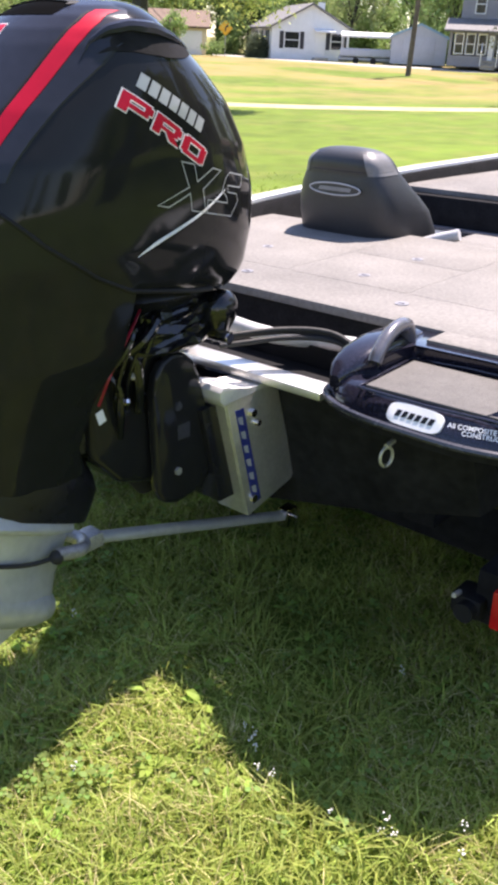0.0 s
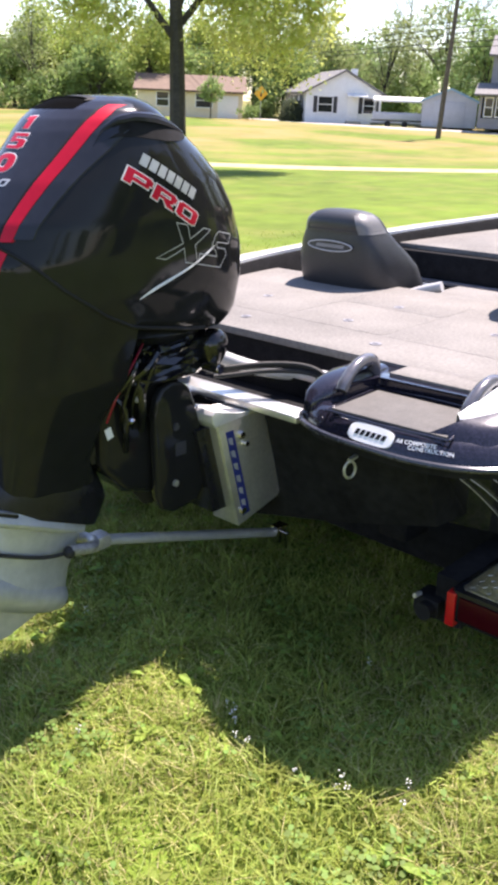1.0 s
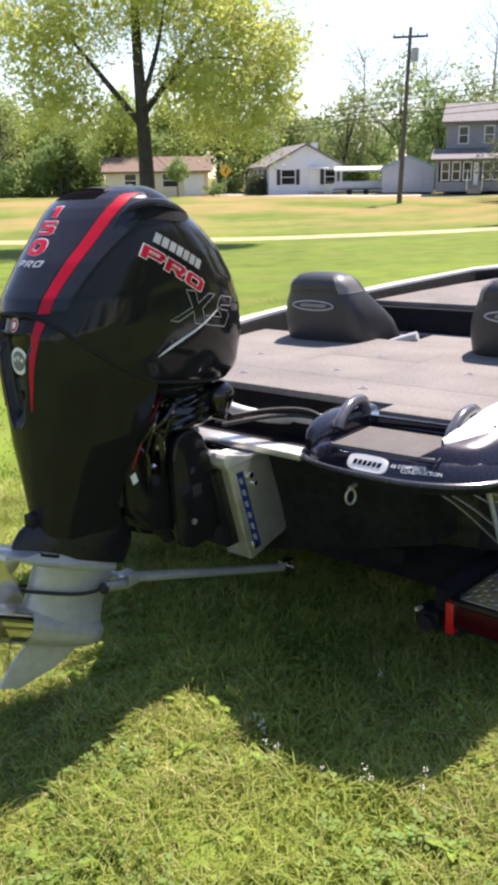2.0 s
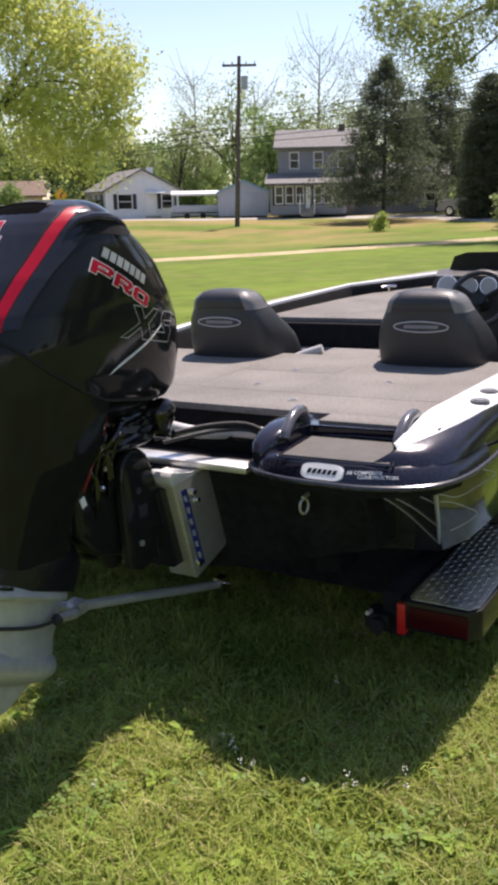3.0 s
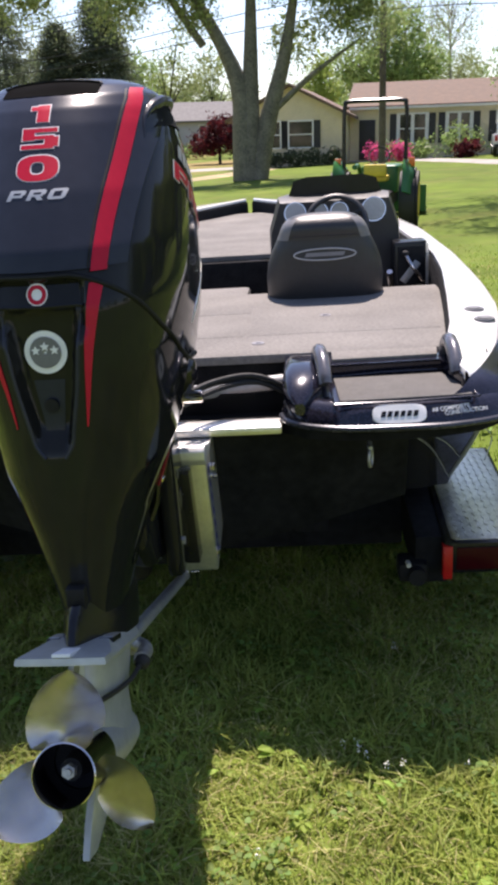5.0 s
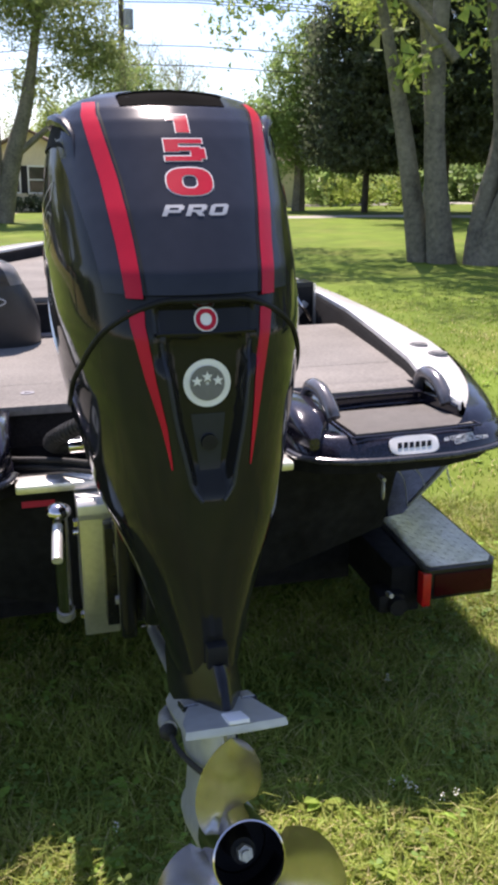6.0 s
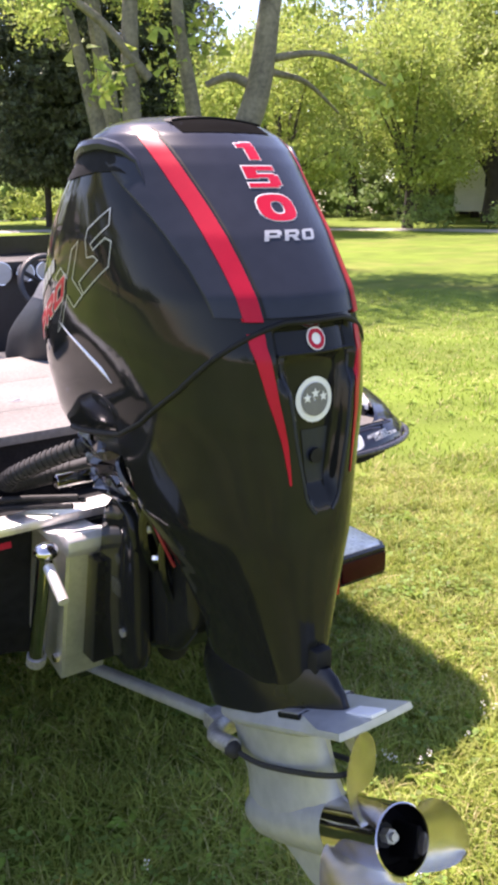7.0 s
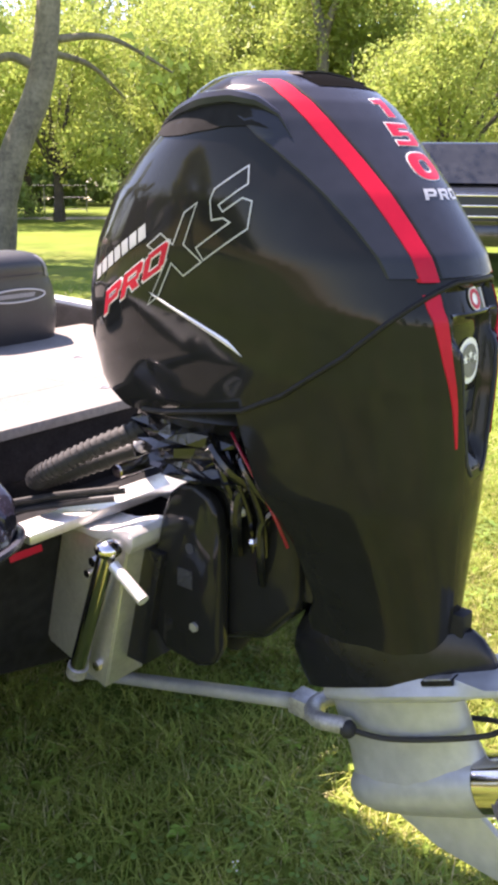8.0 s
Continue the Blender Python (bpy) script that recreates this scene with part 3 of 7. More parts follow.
gpart("torpedo", moved(loft([[Vector((r * math.sin(q), y, -0.225 + r * math.cos(q))) for q in np.linspace(0, 2 * math.pi, 24, endpoint=False)] for y, r in ((0.225, 0.006), (0.222, 0.022), (0.205, 0.040), (0.16, 0.055), (0.08, 0.061), (-0.06, 0.063), (-0.11, 0.060))]), LOWER), GREYPAINT)
gpart("skeg", moved(prism([(0.16, -0.26), (-0.06, -0.27), (-0.11, -0.36), (-0.13, -0.43), (-0.06, -0.43), (0.06, -0.36)], "x", -0.008, 0.008, 0.004), LOWER), GREYPAINT)
PLATE_M = Matrix.Translation((0, 0, -0.014)) @ Matrix.Rotation(radians(3.2), 4, "X")
slab = [Vector((x, y, 0.0)) for x, y in plate]
gpart("ventilation_plate", moved(loft([[Vector((p.x * 0.9, p.y, -0.016 if p.y > -0.1 else -0.004)) for p in slab], [Vector((p.x, p.y, -0.008 if p.y > -0.1 else -0.003)) for p in slab], [Vector((p.x * 1.01, p.y, 0.0)) for p in slab], [Vector((p.x * (0.72 if p.y > -0.1 else 0.98), p.y, 0.026 if p.y > -0.1 else 0.010)) for p in slab]]), PLATE_M @ Matrix.Translation((0, 0, 0.012))), GREYPAINT, "grey ventilation plate")
for sgn in (-1, 1):
    gpart("anode", moved(box(sgn * 0.055 - 0.012, sgn * 0.055 + 0.012, -0.085, -0.025, 0.030, 0.040, 0.002), PLATE_M), DULL)
    gpart("anode_rim", moved(box(sgn * 0.055 - 0.015, sgn * 0.055 + 0.015, -0.090, -0.020, 0.028, 0.0375), PLATE_M), BLACK)
gpart("white_tab", moved(box(-0.014, 0.022, -0.239, -0.165, 0.024, 0.031, 0.001), PLATE_M), WHITE, "white tape on the plate")
gpart("trim_tab", prism([(-0.10, 0.0), (-0.15, 0.0), (-0.16, -0.05), (-0.14, -0.08), (-0.12, -0.05)], "x", -0.006, 0.006, 0.002), DULL)

# propeller: open hub with three raked blades
PZ = -0.225
prop = gpart("propeller", moved(loft([[Vector((r * math.sin(q), y, PZ + r * math.cos(q))) for q in np.linspace(0, 2 * math.pi, 32, endpoint=False)] for y, r in ((-0.112, 0.060), (-0.16, 0.0605), (-0.27, 0.0605), (-0.285, 0.0625), (-0.287, 0.0600), (-0.27, 0.0555), (-0.15, 0.0555), (-0.14, 0.02))], caps=True), LOWER), STEEL, "polished stainless three-blade propeller")
gpart("hub_core", moved(join(cyl((0, -0.14, PZ), (0, -0.235, PZ), 0.030, 0.022, 20), cyl((0, -0.13, PZ), (0, -0.16, PZ), 0.054, n=24)), LOWER), MATTE, "", prop)
gpart("prop_nut", moved(join(cyl((0, -0.235, PZ), (0, -0.255, PZ), 0.014, n=6), cyl((0, -0.255, PZ), (0, -0.265, PZ), 0.008, n=12)), LOWER), DULL, "", prop)


def blade(turn):
    rows = []
    for i in range(29):
        t = i / 28
        r = 0.056 + 0.134 * t
        chord = 0.172 * math.sin(math.pi * (0.25 + 0.745 * t)) ** 0.62
        pitch = math.atan(0.066 / r)
        row = []
        for j in range(17):
            s = (j / 16 - 0.5) * chord
            ang = turn + (s * math.cos(pitch)) / max(r, 0.08) + 0.22 * t
            y = -0.205 + s * math.sin(pitch) - 0.050 * t + 0.010 * (1 - (2 * j / 16 - 1) ** 2)
            row.append(Vector((r * math.sin(ang), y, PZ + r * math.cos(ang))))
        rows.append(row)
    bm = loft(rows, closed=False, caps=False)
    bmesh.ops.solidify(bm, geom=bm.faces[:], thickness=0.005)
    return bm


for turn in (-0.22, 1.875, 3.97):
    gpart("blade", moved(blade(turn), LOWER), PROPSTEEL, "", prop)

# swivel bracket, clamps, steering and hoses under the cover
for sgn in (-1, 1):
    mpart("clamp_bracket", prism([(-0.275, 0.84), (-0.268, 0.89), (-0.245, 0.925), (-0.205, 0.942), (-0.16, 0.935), (-0.125, 0.905), (-0.10, 0.85), (-0.08, 0.74), (-0.065, 0.60), (-0.07, 0.54), (-0.10, 0.505), (-0.20, 0.495), (-0.25, 0.515), (-0.272, 0.56)], "x", XE + sgn * 0.110 - 0.020, XE + sgn * 0.110 + 0.020, 0.016, 3), GLOSS, "black clamp bracket")
    mpart("bracket_label", box(*sorted((XE + sgn * 0.130, XE + sgn * 0.1315)), -0.195, -0.15, 0.69, 0.735), RAIL)
    mpart("bracket_bolt", cyl((XE + sgn * 0.12, -0.20, 0.60), (XE + sgn * 0.137, -0.20, 0.60), 0.012, n=6), DULL)
    mpart("bracket_bolt", cyl((XE + sgn * 0.12, -0.19, 0.79), (XE + sgn * 0.132, -0.19, 0.79), 0.013, n=14), RAIL)
mpart("swivel_bracket", prism([(-0.43, 1.06), (-0.20, 1.06), (-0.12, 0.95), (-0.14, 0.62), (-0.22, 0.55), (-0.36, 0.60), (-0.45, 0.70), (-0.46, 0.9)], "x", XE - 0.085, XE + 0.085, 0.03, 3), GLOSS, "black swivel bracket")
mpart("swivel_tube", tube([(XE, -0.40, 1.12), (XE, -0.42, 0.95), (XE, -0.46, 0.72)], 0.06, 14), BLACK)
mpart("tilt_ram", join(cyl((XE, -0.24, 0.55), (XE, -0.37, 0.90), 0.028, n=14), cyl((XE, -0.2, 0.52), (XE, -0.26, 0.60), 0.04, n=14)), MATTE)
mpart("engine_pan", loft([oval(XE, -0.20, 1.06, 0.13, 0.20), oval(XE, -0.19, 1.10, 0.17, 0.24), oval(XE, -0.19, 1.13, 0.16, 0.22)]), BLACK, "black engine pan")
mpart("steering_arm", tube([(XE, -0.36, 1.02), (XE, -0.15, 1.03), (XE + 0.02, 0.0, 1.0)], 0.022, 10), DULL)
mpart("steering_cylinder", cyl((XE - 0.22, -0.06, 0.965), (XE + 0.20, -0.06, 0.965), 0.017, n=16, bevel=0.003), STEEL, "polished steering cylinder")
mpart("rigging_boot", loft([oval(XE + 0.14, -0.04, z, r, r * 1.1) for z, r in ((0.955, 0.024), (0.965, 0.022), (0.985, 0.034), (1.01, 0.046), (1.035, 0.050), (1.06, 0.045), (1.078, 0.028), (1.084, 0.008))]), WRAP, "shiny black rigging boot")
for sgn in (-1, 1):
    mpart("red_hose", tube([(XE + sgn * 0.12, -0.30, 1.085), (XE + sgn * 0.155, -0.36, 1.055), (XE + sgn * 0.165, -0.41, 1.005), (XE + sgn * 0.155, -0.445, 0.94), (XE + sgn * 0.13, -0.46, 0.87)], 0.0038, 8), REDHOSE, "dark red hose")
    for k, (r, dy) in enumerate(((0.009, 0.0), (0.007, 0.035), (0.011, 0.07))):
        mpart("hose", tube([(XE + sgn * (0.10 + 0.01 * k), -0.30 + dy, 1.07), (XE + sgn * 0.135, -0.36 + dy, 1.0), (XE + sgn * 0.11, -0.38 + dy, 0.90), (XE + sgn * 0.07, -0.36 + dy, 0.78)], r, 8), WRAP)
    for k, (y0, z0, y1, z1, dx) in enumerate(((-0.34, 1.05, -0.43, 0.93, 0.150), (-0.26, 1.06, -0.36, 0.97, 0.155), (-0.20, 1.06, -0.06, 1.04, 0.125), (-0.28, 1.02, -0.08, 1.06, 0.14), (-0.36, 0.99, -0.30, 0.80, 0.125), (-0.30, 0.95, -0.10, 0.99, 0.135), (-0.40, 0.93, -0.36, 0.74, 0.11))):
        mpart("hose", tube([(XE + sgn * dx * 0.8, y0, z0), (XE + sgn * dx, (y0 * 2 + y1) / 3 + 0.01, (z0 * 2 + z1) / 3 + 0.02), (XE + sgn * dx * 0.98, (y0 + 2 * y1) / 3, (z0 + 2 * z1) / 3 + 0.008), (XE + sgn * dx * 0.75, y1, z1)], 0.010 + 0.003 * (k % 3), 8), WRAP)
    rw = random.Random(3 + sgn)
    mpart("hose_wrap", loft([[Vector((p.x + rw.uniform(-0.009, 0.009), p.y + rw.uniform(-0.012, 0.012), p.z + rw.uniform(-0.008, 0.008))) for p in oval(XE + sgn * 0.10, -0.20 + 0.005 * k, 0.955 + 0.013 * k, 0.05 + 0.010 * math.sin(k * 1.9), 0.15 + 0.02 * math.sin(k * 2.7), 20)] for k in range(10)]), WRAP, "shiny black wrapped hoses", None, False)
    for k in range(4):
        mpart("hose_clip", ball((XE + sgn * 0.118, -0.33 - 0.03 * (k % 2), 1.03 - 0.06 * k), 0.012, 8), STEEL if k % 2 else DULL)
mpart("sticker_tag", moved(box(-0.001, 0.001, -0.012, 0.012, -0.018, 0.018), Matrix.Translation((XE + 0.085, -0.42, 0.815)) @ Matrix.Rotation(0.3, 4, "X")), WHITE)

# ---- jack plate on the transom ----
jack = boat_thing("jack_plate", "bright aluminium jack plate between transom and engine", "jack plate", at=(XE, 0.0, 0.5))


def jpart(name, bm, mat, label="", parent=None):
    p = parent or jack
    bmesh.ops.translate(bm, vec=-jack.location, verts=bm.verts[:])
    return part(name, bm, mat, p, label)


for sgn in (-1, 1):
    X = XE + (0.186 if sgn > 0 else -0.202)
    side = jpart("side_plate", prism([(-0.067, 0.778), (0.142, 0.778), (0.158, 0.765), (0.248, 0.455), (0.235, 0.437), (0.032, 0.384)], "x", X - 0.006, X + 0.006, 0.003), ALU, "bright aluminium side plate")
    jpart("rear_flange", prism([(-0.070, 0.778), (-0.058, 0.778), (0.041, 0.386), (0.029, 0.386)], "x", min(X, X - sgn * 0.115), max(X, X - sgn * 0.115), 0.002), ALU)
    jpart("top_cap", prism([(-0.078, 0.770), (-0.092, 0.790), (-0.094, 0.815), (-0.080, 0.828), (-0.055, 0.824), (0.02, 0.797), (0.155, 0.792), (0.155, 0.781), (-0.05, 0.781)], "x", min(X + sgn * 0.009, X - sgn * 0.11), max(X + sgn * 0.009, X - sgn * 0.11), 0.003), ALUCAP, "bright cap")
    jpart("bolt", cyl((X + sgn * 0.006, 0.05, 0.44), (X + sgn * 0.016, 0.05, 0.44), 0.013, n=6), STEEL)
    jpart("bolt", cyl((X + sgn * 0.006, 0.04, 0.72), (X + sgn * 0.018, 0.04, 0.72), 0.013, n=6), STEEL)
    jpart("bolt", cyl((X + sgn * 0.006, 0.06, 0.685), (X + sgn * 0.02, 0.06, 0.685), 0.010, n=12), STEEL)
jpart("decal", prism([(-0.032, 0.745), (0.004, 0.745), (0.088, 0.425), (0.052, 0.418)], "x", XE + 0.1925, XE + 0.1935), BLUE, "blue and white maker's decal")
for k in range(6):
    y, z = -0.022 + 0.0126 * k, 0.722 - 0.048 * k
    jpart("decal_bar", prism([(y, z), (y + 0.020, z - 0.002), (y + 0.026, z - 0.030), (y + 0.008, z - 0.022)], "x", XE + 0.1936, XE + 0.1942), SILVER)
jpart("cross_tube", cyl((XE - 0.17, 0.02, 0.60), (XE + 0.17, 0.02, 0.60), 0.02, n=14), ALU)
jpart("transom_block", prism([(0.11, 0.775), (0.16, 0.775), (0.25, 0.45), (0.20, 0.44)], "x", XE - 0.17, XE + 0.17, 0.004), BLACK)
jpart("engine_block", prism([(-0.12, 0.76), (-0.06, 0.76), (0.03, 0.45), (-0.05, 0.45)], "x", XE - 0.15, XE + 0.15, 0.004), BLACK)
ram = jpart("lift_ram", cyl((XE - 0.257, -0.060, 0.785), (XE - 0.257, 0.068, 0.45), 0.021, n=16), STEEL, "polished lift ram")
jpart("ram_cap", ball((XE - 0.257, -0.065, 0.797), 0.032, 14, (1, 1, 0.7)), STEEL, "", ram)
jpart("ram_foot", cyl((XE - 0.257, 0.066, 0.455), (XE - 0.257, 0.076, 0.43), 0.026, n=14), DULL, "", ram)
jpart("crank_handle", tube([(XE - 0.262, -0.085, 0.765), (XE - 0.266, -0.13, 0.744), (XE - 0.270, -0.185, 0.716)], 0.0135, 12), ALUCAP, "steel crank handle")

# ---- transom saver bar ----
saver = boat_thing("transom_saver", "grey metal support bar from the gearcase to the trailer", "support bar", at=(0, 0, 0.1))


def spart(name, bm, mat, label=""):
    bmesh.ops.translate(bm, vec=-saver.location, verts=bm.verts[:])
    return part(name, bm, mat, saver, label)


spart("bar", cyl((XE + 0.0, -0.43, 0.432), (0.0, 0.46, 0.150), 0.018, n=14), GREYPAINT, "grey support bar")
spart("yoke", join(tube([(XE - 0.068, -0.58, 0.475), (XE - 0.058, -0.49, 0.45), (XE, -0.45, 0.44), (XE + 0.058, -0.49, 0.45), (XE + 0.068, -0.58, 0.475)], 0.019, 10), box(XE - 0.03, XE + 0.03, -0.46, -0.39, 0.405, 0.45, 0.008)), DULL, "grey rubber-lined yoke")
spart("strap", tube([(XE - 0.068, -0.56, 0.465), (XE - 0.058, -0.68, 0.485), (XE - 0.03, -0.86, 0.56), (XE + 0.03, -0.86, 0.56), (XE + 0.058, -0.68, 0.485), (XE + 0.068, -0.56, 0.465)], 0.006, 8), RUBBER, "black rubber strap")
for sgn in (-1, 1):
    spart("hook", ball((XE + sgn * 0.07, -0.58, 0.47), 0.02, 10), RUBBER)
spart("clevis", join(box(-0.022, 0.022, 0.41, 0.47, 0.12, 0.19, 0.004), cyl((-0.035, 0.44, 0.165), (0.05, 0.44, 0.165), 0.007, n=10), cyl((0.04, 0.44, 0.10), (0.04, 0.44, 0.20), 0.006, n=10)), STEEL, "steel clevis pin")


# ---- the boat ----
HB_Y = [0.0, 0.2, 0.6, 1.2, 2.0, 3.0, 3.8, 4.5, 5.1, 5.5, 5.8]
HB_X = [1.00, 1.08, 1.145, 1.185, 1.20, 1.17, 1.08, 0.92, 0.67, 0.41, 0.08]
boat = boat_thing("bass_boat", "dark metalflake bass boat with a taupe carpeted deck on its trailer", "boat", at=(0, 2.5, 0.3))


def bpart(name, bm, mat, label="", parent=None, smooth=True):
    p = parent or boat
    bmesh.ops.translate(bm, vec=-boat.location, verts=bm.verts[:])
    return part(name, bm, mat, p, label, smooth)


def beam(y):
    return float(np.interp(y, HB_Y, HB_X))


def sheer(y):
    return float(np.interp(y, [0, 0.5, 1.5, 3, 5.8], [0.985, 0.995, 1.03, 1.06, 1.09]))


rings = []
for y in np.concatenate([[0.28, 0.30, 0.38, 0.46, 0.54], np.linspace(0.64, 5.8, 27)]):
    b, g = beam(y), sheer(y)
    rise = max(0.0, (y - 3.4) / 2.4) ** 2
    keel, chine = 0.27 + 0.55 * rise, 0.425 + 0.345 * rise
    half = [(b - 0.035, g - 0.02), (b, g - 0.06), (b + 0.01, g - 0.12), (b * 0.955, (g + chine) / 2), (b * 0.87, chine), (b * 0.80, chine - 0.015), (b * 0.45, keel + (chine - keel) * 0.45), (0.08, keel)]
    def rake(z):  # the stern runs forward below the platforms
        return y + max(0.0, 0.74 - z) * 0.85 * max(0.0, 1 - (y - 0.28) / 0.5)
    if y < 0.7:
        half = [(x - (0.05 if z > 0.6 else 0.008) * max(0.0, 1 - (y - 0.28) / 0.35), z) for x, z in half]
    rings.append([Vector((x, rake(z), z)) for x, z in half] + [Vector((-x, rake(z), z)) for x, z in reversed(half)])
shell = loft([r for r in rings], closed=False, caps=False)
bpart("hull", shell, GEL, "dark metalflake hull")
stern = bmesh.new()
stern.faces.new([stern.verts.new(p) for p in rings[0][2:-2]])
bpart("stern_face", stern, POLISH, "mirror-bright gelcoat stern corner below the platforms")
# bright edge and thin curved lines on the stern corners
for sgn in (-1, 1):
    def on_stern(x, z, off=0.006):
        return Vector((sgn * x, 0.28 + max(0.0, 0.74 - z) * 0.85 - off, z))
    bpart("edge_trim", tube([on_stern(1.005, 0.745, 0.004), on_stern(0.975, 0.60, 0.004), on_stern(0.942, 0.47, 0.004)], 0.008, 6, 4, radii=[0.009, 0.008, 0.005]), SILVER, "pale line down the stern corner")
    for pts in (((0.60, 0.742), (0.74, 0.722), (0.85, 0.64), (0.938, 0.475)), ((0.62, 0.744), (0.77, 0.732), (0.89, 0.665), (0.965, 0.57)), ((0.80, 0.745), (0.90, 0.738), (0.96, 0.715), (0.995, 0.69))):
        bpart("pinstripe", tube([on_stern(*p) for p in pts], 0.0017, 5, 6), SILVER, "thin curved silver line")
    for pts in (((0.30, 0.735), (0.40, 0.700), (0.52, 0.715), (0.60, 0.735), (0.50, 0.775), (0.40, 0.790)), ((0.36, 0.585), (0.44, 0.590), (0.50, 0.610), (0.43, 0.655), (0.36, 0.690), (0.31, 0.705))):
        bpart("pinstripe", tube([(sgn * (float(np.interp(y, [0.3, 0.6, 1.2], [1.005, 1.115, 1.16])) + 0.005), y, z) for y, z in pts], 0.002, 5, 5), SILVER, "thin curved silver line")

# gunwales: the white cap tapers to a point at the stern corner
def cap_out(y):
    return float(np.interp(y, [0.115, 0.14, 0.18, 0.23, 0.29, 0.36, 0.44, 0.60, 0.80], [0.930, 0.948, 0.972, 0.998, 1.026, 1.054, 1.080, 1.118, beam(0.80)])) if y < 0.8 else beam(y)


def cap_z(y):
    return float(np.interp(y, [0.115, 0.2, 0.3, 0.5], [0.946, 0.958, 0.972, 0.995])) if y < 0.5 else sheer(y)


for sgn in (-1, 1):
    rows, inner = [], []
    for y in np.concatenate([[0.115, 0.14, 0.18, 0.23, 0.29, 0.36], np.linspace(0.44, 5.78, 40)]):
        b, g = cap_out(y), cap_z(y)
        b_in = float(np.interp(y, [0.115, 0.25, 0.42, 0.55, 1.0, 1.5, 2.0, 4.0, 5.8], [0.918, 0.908, 0.915, 0.945, 1.005, 1.065, 1.095, 0.965, 0.02]))
        b_in = min(b_in, b - 0.012)
        low = float(np.interp(y, [0.3, 0.8], [0.012, 0.05]))
        w_ = b - b_in
        rows.append([Vector((sgn * (b + 0.004), y, g - low)), Vector((sgn * (b - min(0.004, w_ * 0.1)), y, g - 0.008)), Vector((sgn * (b - min(0.022, w_ * 0.25)), y, g)), Vector((sgn * (b_in + min(0.012, w_ * 0.2)), y, g + 0.010)), Vector((sgn * b_in, y, g + 0.002)), Vector((sgn * b_in, y, g - 0.02))])
        if y > 0.4:
            inner.append([Vector((sgn * b_in, y, g - 0.015)), Vector((sgn * (b_in - 0.012), y, g - 0.03)), Vector((sgn * (b_in - 0.02), y, 0.56))])
    bpart("gunwale", loft(rows, closed=False, caps=False), GELWHITE, "white gelcoat gunwale cap")
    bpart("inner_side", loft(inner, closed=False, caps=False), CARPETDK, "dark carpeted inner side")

# decks
def deck(y0, y1, z, mat, name, label, inset=0.14, low=0.03):
    ys = np.linspace(y0, y1, 14)
    out = [(max(0.03, beam(y) - inset), y) for y in ys]
    return bpart(name, prism(out + [(-x, y) for x, y in reversed(out)], "z", z - low, z, 0.006), mat, label)


aft = deck(0.435, 1.60, 0.952, CARPET, "aft_deck", "taupe carpeted aft deck")
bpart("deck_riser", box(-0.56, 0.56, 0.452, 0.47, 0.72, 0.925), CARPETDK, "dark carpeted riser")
deck(2.72, 5.6, 0.985, CARPET, "bow_deck", "taupe carpeted bow deck")
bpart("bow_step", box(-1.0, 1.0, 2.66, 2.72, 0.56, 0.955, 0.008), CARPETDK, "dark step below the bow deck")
bpart("step_trim", box(-0.86, -0.12, 2.63, 2.665, 0.78, 0.80, 0.004), RUBRAIL)
bpart("step_locker", box(-0.88, -0.12, 2.62, 2.66, 0.60, 0.78, 0.01), GEL)
bpart("cockpit_floor", box(-1.0, 1.0, 1.55, 2.70, 0.54, 0.57), CARPET, "carpeted cockpit floor")
bpart("middle_step", box(-0.16, 0.20, 1.60, 1.95, 0.57, 0.93, 0.02), CARPET, "carpeted middle step")
# lids in the aft deck, parted by thin seams, with flush latches
for x0, x1, y0, y1 in ((-0.94, -0.26, 0.72, 1.30), (-0.24, 0.24, 0.72, 1.12), (0.26, 0.94, 0.72, 1.30), (-0.24, 0.24, 1.14, 1.42)):
    bpart("hatch_lid", box(x0, x1, y0, y1, 0.9515, 0.9529, 0.0006), CARPET, "", aft)
for x, y in ((-0.563, 0.98), (0.0, 0.835), (0.544, 1.027), (0.0, 1.19), (-0.34, 0.60), (0.30, 0.60)):
    bpart("latch", join(cyl((x, y, 0.952), (x, y, 0.9545), 0.022, n=20), box(x - 0.010, x + 0.010, y - 0.004, y + 0.004, 0.9545, 0.9570)), RUBRAIL, "flush metal latch", aft)

